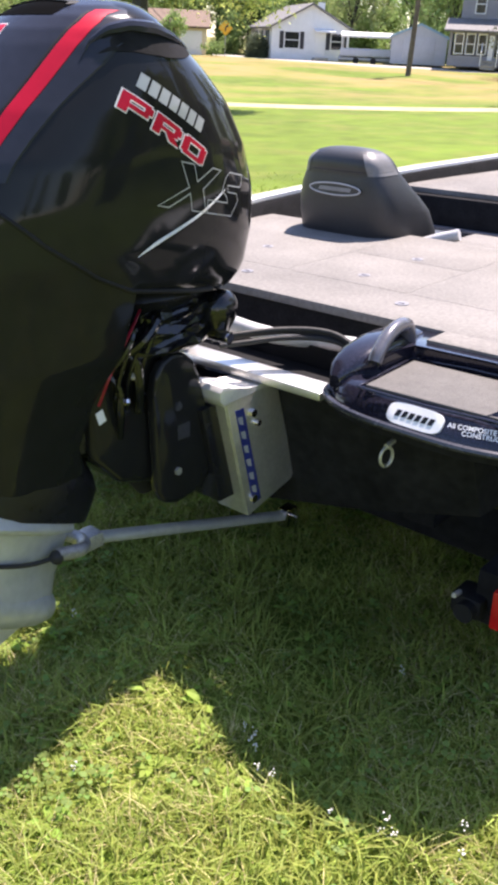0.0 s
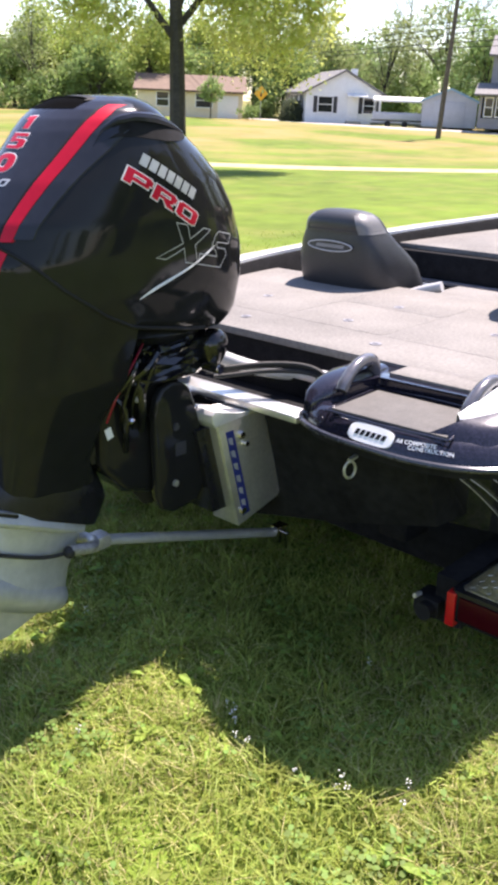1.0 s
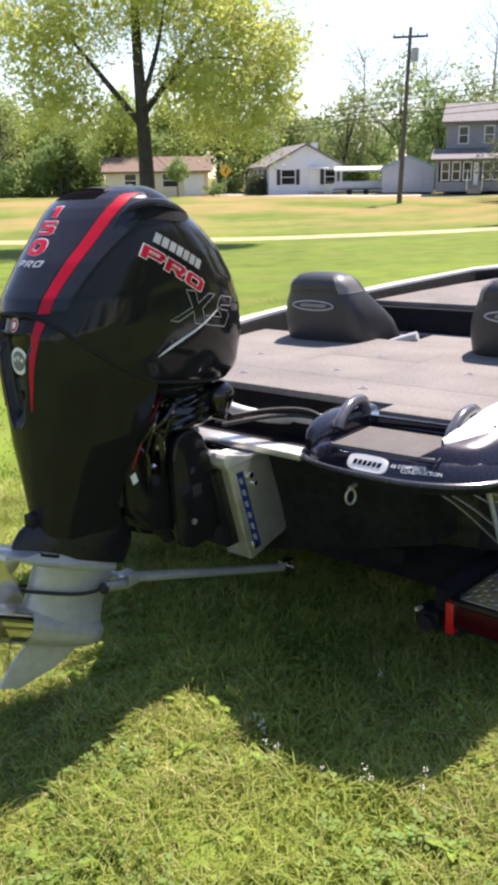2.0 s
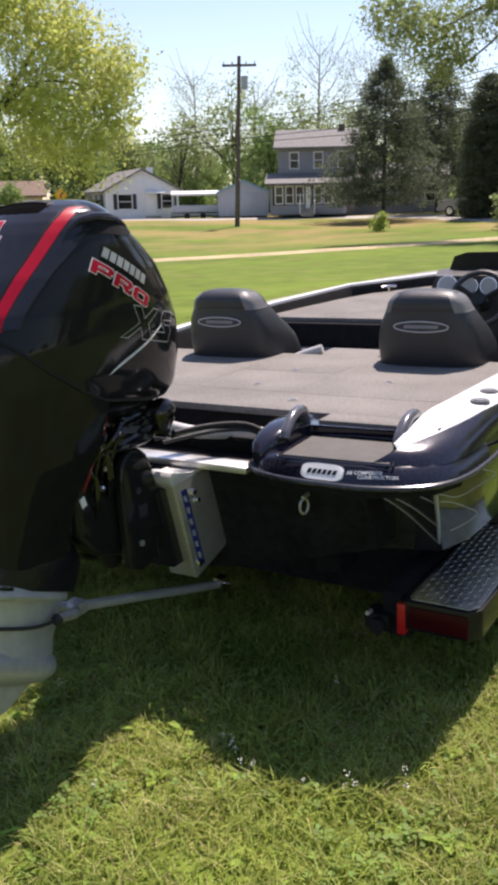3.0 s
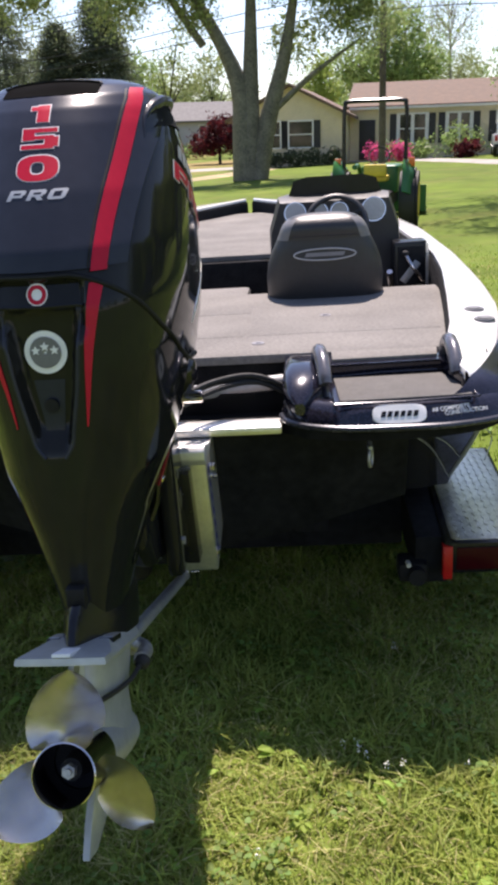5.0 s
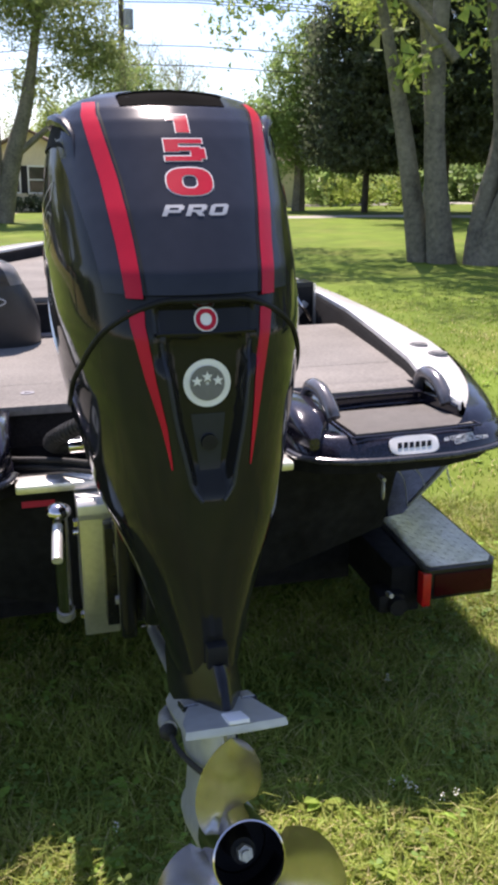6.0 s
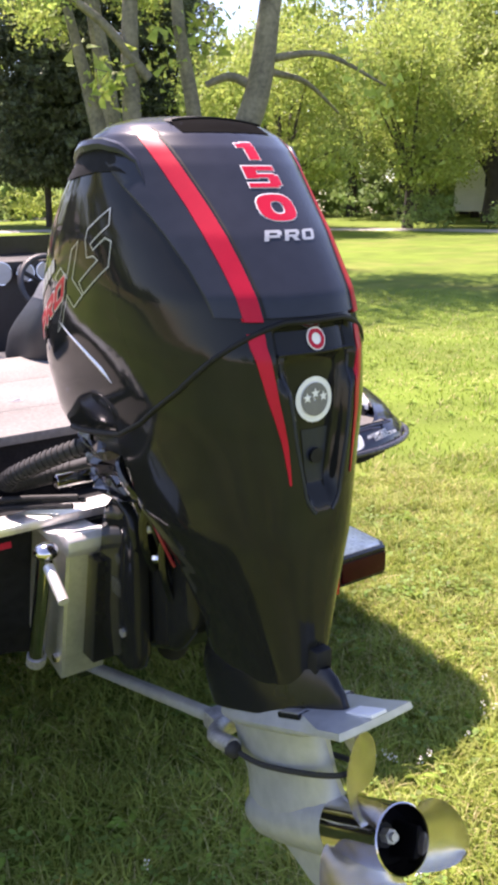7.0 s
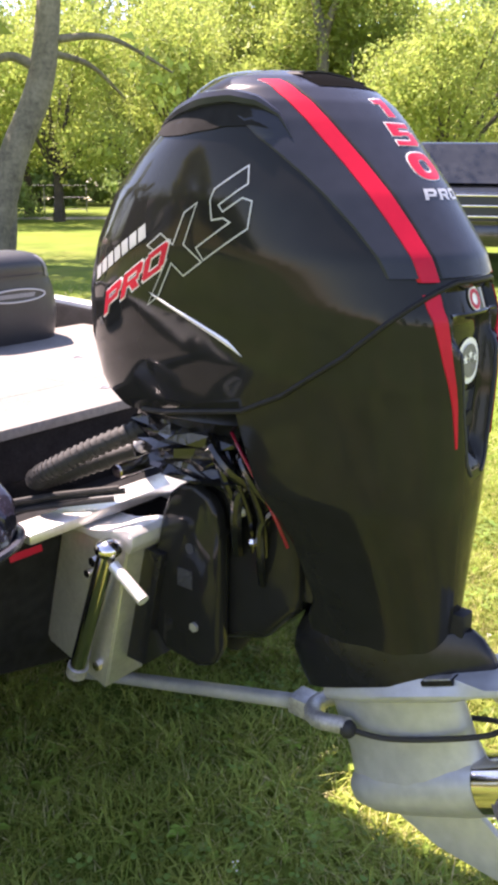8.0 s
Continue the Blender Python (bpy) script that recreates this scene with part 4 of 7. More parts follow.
# stern platforms on both sides of the motor well
for sgn in (-1, 1):
    out = [(0.395, 0.42), (0.385, 0.14), (0.405, 0.075), (0.47, 0.02), (0.58, -0.012), (0.72, -0.018), (0.86, -0.012), (0.99, 0.030), (1.080, 0.105), (1.130, 0.225), (1.148, 0.42)]
    rows = []
    for z, inset in ((0.822, 0.006), (0.830, 0.0), (0.846, 0.004), (0.868, 0.018), (0.884, 0.034), (0.893, 0.046), (0.897, 0.060)):
        row = []
        for k, (x, y) in enumerate(out):
            n_ = Vector((out[min(k + 1, 10)][1] - out[max(k - 1, 0)][1], out[max(k - 1, 0)][0] - out[min(k + 1, 10)][0]))
            n_ = n_.normalized() * (inset if 1 < k < 10 else inset * 0.3)
            row.append(Vector((sgn * (x - n_.x), y - n_.y, z)))
        rows.append(row)
    plat = bpart("stern_platform", loft(rows), GEL, "dark gelcoat stern platform")
    foot = smooth_line([(0.84, 0.028, 0.886), (0.90, 0.043, 0.886), (0.98, 0.076, 0.886), (1.052, 0.135, 0.886), (1.100, 0.24, 0.888), (1.124, 0.36, 0.896), (1.150, 0.60, 0.925), (1.168, 0.80, 0.945)], 6)
    head = [Vector((cap_out(y) + 0.003, y, cap_z(y) - 0.006)) for y in np.interp(np.linspace(0, 1, len(foot)), [0, 0.1, 0.4, 0.7, 1.0], [0.112, 0.116, 0.20, 0.38, 0.80])]
    rows = []
    for f_ in (0.0, 0.2, 0.4, 0.6, 0.8, 1.0):
        bulge = 0.016 * math.sin(math.pi * f_)
        rows.append([Vector((sgn * (p.lerp(q, f_).x + bulge * 0.8), p.lerp(q, f_).y - bulge * 0.3, p.lerp(q, f_).z + bulge * 0.4)) for p, q in zip(foot, head)])
    bpart("corner_moulding", loft(rows, closed=False, caps=False), GEL, "dark gelcoat corner rising to the gunwale", plat)
    bpart("platform_skirt", prism([(sgn * x * 0.97, y + 0.045) for x, y in out[1:-1]] + [(sgn * 1.06, 0.42), (sgn * 0.41, 0.42)], "z", 0.785, 0.824), HULLBLACK, "", plat)
    bpart("platform_rail", tube([(sgn * x, y - 0.006, 0.838) for x, y in out[1:]] + [(sgn * (beam(y) + 0.012), y, z) for y, z in ((0.60, 0.852), (0.9, 0.878), (1.4, 0.91), (2.2, 0.945), (3.2, 0.965), (4.2, 0.98), (5.0, 0.99), (5.6, 1.0))], 0.0095, 8, 6), RAIL, "dark rub rail around the platform", plat)
    bpart("non_slip_pad", prism([(sgn * 0.545, 0.275), (sgn * 0.555, 0.030), (sgn * 0.93, 0.050), (sgn * 0.88, 0.290)], "z", 0.897, 0.906, 0.003), PAD, "grey ribbed non-slip pad", plat)
    rim = [(sgn * 0.53, 0.29, 0.905), (sgn * 0.54, 0.018, 0.899), (sgn * 0.74, 0.022, 0.899), (sgn * 0.945, 0.038, 0.902), (sgn * 0.89, 0.305, 0.912), (sgn * 0.70, 0.300, 0.912)]
    bpart("pad_rim", join(*[cyl(rim[i], rim[(i + 1) % 6], 0.004, n=8) for i in range(6)]), GEL, "", plat)
    bpart("pad_wall", prism([(sgn * 0.395, 0.42), (sgn * 0.39, 0.16), (sgn * 0.44, 0.12), (sgn * 0.52, 0.16), (sgn * 0.525, 0.305), (sgn * 0.885, 0.325), (sgn * 0.90, 0.20), (sgn * 0.915, 0.125), (sgn * 0.945, 0.14), (sgn * 1.00, 0.215), (sgn * 1.05, 0.31), (sgn * 1.09, 0.46), (sgn * 0.395, 0.46)], "z", 0.88, 0.942, 0.012, 3), GEL, "", plat)
    bpart("deck_tongue", prism([(sgn * 0.545, 0.332), (sgn * 0.872, 0.345), (sgn * 0.885, 0.44), (sgn * 0.545, 0.44)], "z", 0.930, 0.9515, 0.004), CARPET, "taupe carpet between the handles", plat)
    for gx, gy, turn in ((0.507, 0.225, 0.10), (0.905, 0.290, 0.02)):
        arch = [Vector((0.0, -0.105, -0.035)), Vector((0.0, -0.085, -0.010)), Vector((0, -0.03, 0.024)), Vector((0, 0.03, 0.034)), Vector((0, 0.075, 0.020)), Vector((0, 0.095, -0.025))]
        m = Matrix.Translation((sgn * gx, gy, 0.965)) @ Matrix.Rotation(sgn * turn, 4, "Z")
        bpart("grab_handle", tube([m @ p for p in arch], 0.0195, 12, flat=1.15), HANDLE, "silver-grey moulded grab handle", plat)
    secs = []
    for y, x0, x1, low, top in ((0.055, 0.425, 0.455, 0.86, 0.895), (0.085, 0.405, 0.480, 0.86, 0.925), (0.14, 0.393, 0.505, 0.86, 0.952), (0.22, 0.390, 0.515, 0.86, 0.968), (0.31, 0.390, 0.512, 0.86, 0.966), (0.40, 0.392, 0.505, 0.86, 0.954)):
        secs.append([Vector((sgn * ((x0 + x1) / 2 + (x1 - x0) / 2 * math.copysign(abs(math.cos(q)) ** 0.6, math.cos(q))), y, (low + top) / 2 + (top - low) / 2 * math.copysign(abs(math.sin(q)) ** 0.6, math.sin(q)))) for q in np.linspace(0, 2 * math.pi, 20, endpoint=False)])
    bpart("handle_fairing", loft(secs), GEL, "rounded dark fairing below the handle", plat)
    for cx, cy in ((1.055, 0.724), (1.063, 0.579)):
        bpart("filler_cap", join(cyl((sgn * cx, cy, sheer(cy) + 0.001), (sgn * cx, cy, sheer(cy) + 0.010), 0.036, 0.033, n=24), cyl((sgn * cx, cy, sheer(cy) + 0.010), (sgn * cx, cy, sheer(cy) + 0.013), 0.024, n=20)), PATCH, "dark grey filler cap")
    # maker's plate and small lettering on the rear edge
    lab = [(0.0 + 0.075 * math.copysign(abs(math.cos(q)) ** 0.45, math.cos(q)), 0.877 + 0.028 * math.copysign(abs(math.sin(q)) ** 0.6, math.sin(q))) for q in np.linspace(0, 2 * math.pi, 32, endpoint=False)]
    bpart("maker_plate", moved(prism([(u, v - 0.877) for u, v in lab], "y", -0.003, 0.003, 0.001), Matrix.Translation((sgn * 0.718, 0.0005, 0.870)) @ Matrix.Rotation(radians(-36), 4, "X")), WHITE, "oval white maker's plate with a dark mark", plat)
    for k in range(6):
        u = -0.053 + 0.0180 * k
        bpart("plate_bar", moved(prism([(u, -0.009), (u + 0.0125, -0.008), (u + 0.017, 0.008), (u + 0.0045, 0.008)], "y", -0.0045, -0.003), Matrix.Translation((sgn * 0.718, 0.0005, 0.870)) @ Matrix.Rotation(radians(-36), 4, "X")), BLACK, "", plat)
    if sgn > 0:
        for k, (txt, x, dz) in enumerate((("All COMPOSITE", 0.862, 0.006), ("CONSTRUCTION", 0.905, -0.006))):
            m = Matrix.Translation((x, 0.010 + (x - 0.862) * 0.33 + (dz - 0.006) * 0.7, 0.873 + dz)) @ Matrix.Rotation(radians(16), 4, "Z") @ Matrix.Rotation(radians(54), 4, "X")
            bpart("small_lettering", moved(words(txt, 0.0165, grow=0.0003), m), WHITE, "small white lettering", plat, smooth=False)
    # tie-down eye under the platform
    bpart("tie_down_eye", join(tube([Vector((sgn * (0.637 + 0.006 * math.sin(q)), 0.020 + 0.019 * math.sin(q), 0.735 + 0.026 * math.cos(q))) for q in np.linspace(0, 2 * math.pi, 13)], 0.0042, 8, 3), cyl((sgn * 0.637, 0.015, 0.765), (sgn * 0.637, 0.05, 0.770), 0.007, n=12)), DULL, "stainless tie-down eye")

# motor well
bpart("well_floor", box(-0.39, 0.39, 0.22, 0.46, 0.72, 0.745), GEL, "dark motor well")
rows = []
for x in np.linspace(-0.77, 0.77, 29):
    low = 0.28 + 0.24 * abs(x)
    fw = 0.10 * max(0.0, abs(x) - 0.42)
    rows.append([Vector((x, 0.155 + fw, 0.80)), Vector((x, 0.27 + fw * 1.6, low + 0.02)), Vector((x, 0.62, low - 0.01)), Vector((x, 0.62, 0.80))])
bpart("transom", loft(rows), HULLBLACK, "black transom")
bpart("transom_cap", box(-0.385, 0.385, 0.070, 0.155, 0.800, 0.826, 0.008), ALU, "bright metal transom cap")
bpart("rigging_tube", tube([(-0.05, 0.02, 0.99), (0.08, 0.20, 0.90), (0.22, 0.33, 0.875), (0.40, 0.40, 0.87)], 0.024, 12), VINYLGREY, "grey rigging tube")
bpart("ribbed_conduit", tube([(-0.10, -0.05, 1.045), (-0.20, 0.06, 0.985), (-0.275, 0.15, 0.925), (-0.265, 0.19, 0.895), (-0.19, 0.16, 0.905), (-0.08, 0.06, 0.95)], 0.0215, 12), RUBBER, "black ribbed conduit")
for k in range(42):
    line = smooth_line([(-0.10, -0.05, 1.045), (-0.20, 0.06, 0.985), (-0.275, 0.15, 0.925), (-0.265, 0.19, 0.895), (-0.19, 0.16, 0.905), (-0.08, 0.06, 0.95)], 9)
    q, r = line[k], line[k + 1]
    bpart("conduit_rib", cyl(q, q + (r - q) * 0.45, 0.0245, n=12), RUBBER)
for k, (dz, dx) in enumerate(((0.0, 0.0), (0.012, 0.02), (-0.01, 0.035))):
    bpart("cable", tube([(0.05 + dx, 0.0, 0.92 + dz), (0.16 + dx, 0.16, 0.93 + dz), (0.27 + dx, 0.24, 0.925 + dz), (0.37 + dx * 0.5, 0.25, 0.89 + dz), (0.44, 0.27, 0.84)], 0.0085, 8), RUBBER, "black cable")
    bpart("cable", tube([(-0.12 - dx, 0.05, 0.86 + dz), (-0.25 - dx, 0.16, 0.85 + dz), (-0.40 - dx, 0.24, 0.84 + dz)], 0.0075, 8), RUBBER)
bpart("stern_decal", moved(box(-0.045, 0.045, -0.002, 0.0, -0.018, 0.018), Matrix.Translation((-0.33, 0.172, 0.745)) @ Matrix.Rotation(radians(-13), 4, "X")), RED, "red sticker on the transom")

# console with instruments
con = bpart("console", loft([[Vector((x, y, z)) for x, z in sec] for y, sec in (
    (2.16, [(0.30, 0.57), (0.96, 0.57), (0.95, 1.15), (0.90, 1.30), (0.36, 1.30), (0.31, 1.15)]),
    (2.24, [(0.29, 0.57), (0.97, 0.57), (0.96, 1.17), (0.91, 1.325), (0.35, 1.325), (0.30, 1.17)]),
    (2.45, [(0.32, 0.57), (0.97, 0.57), (0.94, 1.18), (0.86, 1.325), (0.40, 1.325), (0.33, 1.18)]),
    (2.72, [(0.36, 0.57), (0.96, 0.57), (0.90, 0.95), (0.82, 1.02), (0.46, 1.02), (0.38, 0.95)]))]), VINYL, "black console with round gauges")
bpart("windscreen", loft([[Vector((x, y, z)) for x, z in sec] for y, sec in ((2.27, [(0.38, 1.26), (0.90, 1.26), (0.85, 1.395), (0.78, 1.415), (0.50, 1.415), (0.43, 1.395)]), (2.31, [(0.38, 1.26), (0.90, 1.26), (0.85, 1.39), (0.78, 1.41), (0.50, 1.41), (0.43, 1.39)]))]), BLACK, "dark tinted windscreen", con)
for gx, r in ((0.435, 0.050), (0.555, 0.040), (0.655, 0.040), (0.825, 0.055)):
    bpart("gauge_bezel", cyl((gx, 2.165, 1.245), (gx, 2.135, 1.250), r + 0.010, r + 0.006, n=24), STEEL, "", con)
    bpart("gauge", cyl((gx, 2.138, 1.250), (gx, 2.130, 1.251), r, n=24), VINYLGREY, "pale round gauge", con)
wheel_m = Matrix.Translation((0.635, 2.03, 1.195)) @ Matrix.Rotation(radians(62), 4, "X")
ringpts = [wheel_m @ Vector((0.145 * math.cos(q), 0.145 * math.sin(q), 0)) for q in np.linspace(0, 2 * math.pi, 25)]
wheel = bpart("steering_wheel", tube(ringpts, 0.015, 8, 2), VINYL, "black steering wheel", con)
for q in (0.5, 2.6, 4.71):
    bpart("spoke", tube([wheel_m @ Vector((0.02 * math.cos(q), 0.02 * math.sin(q), -0.02)), wheel_m @ Vector((0.137 * math.cos(q), 0.137 * math.sin(q), 0))], 0.011, 8, 4), RUBBER, "", wheel)
bpart("wheel_hub", cyl(wheel_m @ Vector((0, 0, -0.10)), wheel_m @ Vector((0, 0, 0.01)), 0.035, n=16), RUBBER, "", wheel)
bpart("side_panel", box(0.905, 1.068, 1.98, 2.12, 0.70, 1.10, 0.012), BLACK, "black control box", con)
bpart("panel_recess", box(0.925, 1.050, 1.974, 1.984, 0.86, 1.075, 0.006), MATTE, "dark recess for the controls", con)
bpart("control_plate", moved(box(-0.018, 0.018, -0.006, 0.0, -0.060, 0.060, 0.004), Matrix.Translation((0.985, 1.974, 0.955)) @ Matrix.Rotation(radians(38), 4, "Y")), DULL, "grey control plate", con)
bpart("control_lever", tube([(0.965, 1.965, 1.035), (0.985, 1.945, 0.995), (1.015, 1.940, 0.950), (1.040, 1.945, 0.915)], 0.010, 10, 5), STEEL, "polished control lever", con)
bpart("lever_grip", ball((0.960, 1.965, 1.045), 0.017, 12, (1.2, 0.9, 0.9)), RUBBER, "black lever grip", con)
bpart("panel_trim", box(1.06, 1.072, 1.968, 1.985, 0.86, 1.09), ALU, "", con)
bpart("throttle", join(cyl((0.93, 1.80, 0.86), (0.87, 1.80, 0.86), 0.035, n=16), tube([(0.88, 1.80, 0.86), (0.87, 1.76, 0.95), (0.86, 1.72, 1.0)], 0.014, 8)), STEEL, "throttle lever", con)
bpart("cleat", join(cyl((-0.76, 4.30, 0.985), (-0.76, 4.30, 1.02), 0.012, n=10), tube([(-0.80, 4.24, 1.022), (-0.76, 4.30, 1.028), (-0.72, 4.36, 1.022)], 0.011, 8)), STEEL, "bright mooring cleat")
bpart("seat_support", tube([(-0.24, 1.63, 0.915), (-0.16, 1.65, 0.945), (-0.085, 1.67, 0.968)], 0.026, 12), VINYLGREY, "light grey padded bar")


# ---- seats ----
def seat(x, label):
    ob = boat_thing("captain_chair", label, "chair", "cockpit chairs", (x, 1.52, 0.57))
    def sp(name, bm, mat, lab=""):
        return part(name, bm, mat, ob, lab)
    # backrest: leans aft, broad at the foot, rounded at the top
    shape = ((0.26, 0.265, -0.08, 0.42), (0.36, 0.282, -0.110, 0.40), (0.46, 0.283, -0.128, 0.32), (0.52, 0.272, -0.134, 0.24), (0.58, 0.248, -0.138, 0.16), (0.62, 0.226, -0.137, 0.12), (0.640, 0.212, -0.134, 0.105), (0.650, 0.208, -0.139, 0.10), (0.670, 0.200, -0.143, 0.085), (0.690, 0.188, -0.139, 0.07), (0.706, 0.172, -0.128, 0.05), (0.720, 0.150, -0.108, 0.025), (0.729, 0.115, -0.080, 0.0), (0.734, 0.06, -0.055, -0.02))

    def around(z, q, grow=0.0):
        w, y0, y1 = (float(np.interp(z, [r[0] for r in shape], [r[k] for r in shape])) for k in (1, 2, 3))
        s, c = math.sin(q), math.cos(q)
        return Vector(((0.91 * w + grow) * math.copysign(abs(s) ** 0.5, s), (y0 + y1) / 2 - ((y1 - y0) / 2 + grow) * math.copysign(abs(c) ** 0.55, c), z))
    back = sp("backrest", loft([[around(r[0], 2 * math.pi * i / 36) for i in range(36)] for r in shape]), VINYL, "charcoal vinyl backrest")
    # paler grey laid on the top corners stands for glare on the roll
    for sgn in (-1, 1):
        part("corner_patch", loft([[around(z, sgn * q, 0.0025) for q in np.linspace(0.62, 1.75, 9)] for z in np.linspace(0.632, 0.716, 7)], closed=False, caps=False), PATCH, back, "paler grey top corner for the glare")
    part("seam", tube([around(0.645, q, 0.001) for q in np.linspace(-1.6, 1.6, 25)], 0.002, 6, 1), VINYL, back)
    oval_ = [(0.130 * math.cos(q), 0.571 + 0.024 * math.sin(q)) for q in np.linspace(0, 2 * math.pi, 32, endpoint=False)]
    part("oval_patch", prism(oval_, "y", -0.142, -0.132, 0.001), VINYL, back, "oval embroidered patch")
    part("patch_rim", tube([(1.0 * u, -0.1425, v) for u, v in oval_ + oval_[:1]], 0.0035, 6, 1), SILVER, back)
    part("patch_bar", prism([(-0.085, 0.563), (0.078, 0.563), (0.086, 0.579), (-0.077, 0.579)], "y", -0.1428, -0.141), RUBRAIL, back)
    sp("cushion", box(-0.26, 0.26, 0.02, 0.50, 0.20, 0.34, 0.04, 4), VINYL, "charcoal vinyl cushion")
    sp("seat_base", box(-0.22, 0.22, 0.04, 0.46, 0.0, 0.20, 0.01), GEL)
    return ob


seat(-0.535, "charcoal vinyl boat seat with an oval patch, beside the port gunwale")
seat(0.558, "charcoal vinyl driver's seat with an oval patch, before the console")

# ---- trailer ----
trailer = boat_thing("boat_trailer", "black boat trailer with tread-plate fenders and red lamps", "trailer", at=(0, 2.0, 0))


def tpart(name, bm, mat, label="", parent=None):
    bmesh.ops.translate(bm, vec=-trailer.location, verts=bm.verts[:])
    return part(name, bm, mat, parent or trailer, label)


for sgn in (-1, 1):
    def bx(x0, x1, *r, **k):
        return box(min(sgn * x0, sgn * x1), max(sgn * x0, sgn * x1), *r, **k)
    fen = tpart("fender_step", prism([(sgn * 0.885, 0.255), (sgn * 0.905, 0.235), (sgn * 1.140, 0.235), (sgn * 1.172, 0.285), (sgn * 1.198, 1.12), (sgn * 0.91, 1.12)], "z", 0.235, 0.345, 0.010), BLACK, "black fender step")
    tpart("tread_plate", prism([(sgn * 0.912, 0.275), (sgn * 0.925, 0.260), (sgn * 1.132, 0.258), (sgn * 1.158, 0.295), (sgn * 1.182, 1.10), (sgn * 0.935, 1.10)], "z", 0.344, 0.3475, 0.001), TREAD, "grey tread plate", fen)
    n = 0
    for i in range(9):
        for j in range(30):
            x, y = 0.938 + 0.0262 * i, 0.285 + 0.0272 * j
            if x > 1.15 or y > 1.085:
                continue
            m = Matrix.Translation((sgn * x, y, 0.3475)) @ Matrix.Rotation(0.6 if (i + j) % 2 else -0.6, 4, "Z")
            if n == 0:
                first = ball((0, 0, 0), 0.0105, 6, (0.24, 1.0, 0.17))
                me = bpy.data.meshes.new("tread_bar")
                first.to_mesh(me)
                first.free()
                me.materials.append(TREAD)
            n += 1
            ob = new("tread_bar", me)
            ob.parent = fen
            ob.matrix_local = Matrix.Translation(-trailer.location) @ m
    tpart("tail_lamp", bx(0.925, 1.137, 0.228, 0.237, 0.252, 0.330, bevel=0.003), DARKLENS, "dark red lamp strip", fen)
    tpart("reflector", bx(0.882, 0.912, 0.228, 0.27, 0.218, 0.335, bevel=0.003), REDLENS, "bright red reflector", fen)
    tpart("frame_rail", bx(0.80, 0.905, 0.30, 4.6, 0.17, 0.34, bevel=0.006), HULLBLACK, "black frame rail")
    tpart("rail_cap", join(bx(0.74, 0.84, 0.26, 0.36, 0.19, 0.26, bevel=0.02), cyl((sgn * 0.80, 0.26, 0.225), (sgn * 0.80, 0.23, 0.225), 0.03, n=14)), MATTE)
    tpart("rail_bolt", cyl((sgn * 0.77, 0.26, 0.27), (sgn * 0.77, 0.225, 0.275), 0.008, n=8), DULL)
    tpart("bunk", bx(0.40, 0.52, 0.55, 3.4, 0.25, 0.32, bevel=0.01), CARPETDK, "dark carpeted bunk")
    wheel_t = tpart("wheel", cyl((sgn * 0.73, 2.30, 0.29), (sgn * 0.93, 2.30, 0.29), 0.29, n=32, bevel=0.03), RUBBER, "black tyre")
    tpart("rim", cyl((sgn * 0.925, 2.30, 0.29), (sgn * 0.945, 2.30, 0.29), 0.18, n=24, bevel=0.01), ALU, "", wheel_t)
# frame rails and cross beam are assumed; their black fills the shade underneath
tpart("cross_beam", box(-0.80, 0.80, 0.70, 0.78, 0.12, 0.36, 0.006), HULLBLACK)
tpart("axle", box(-0.9, 0.9, 2.26, 2.34, 0.25, 0.31, 0.006), BLACK)
tpart("tongue", box(-0.05, 0.05, 4.2, 6.6, 0.30, 0.40, 0.006), BLACK)
tpart("jack_stand", cyl((0.12, 6.0, 0.0), (0.12, 6.0, 0.8), 0.03, n=12), BLACK)

for ob in BOAT:
    ob.matrix_world = LAWN @ Matrix.Translation(ob.location)


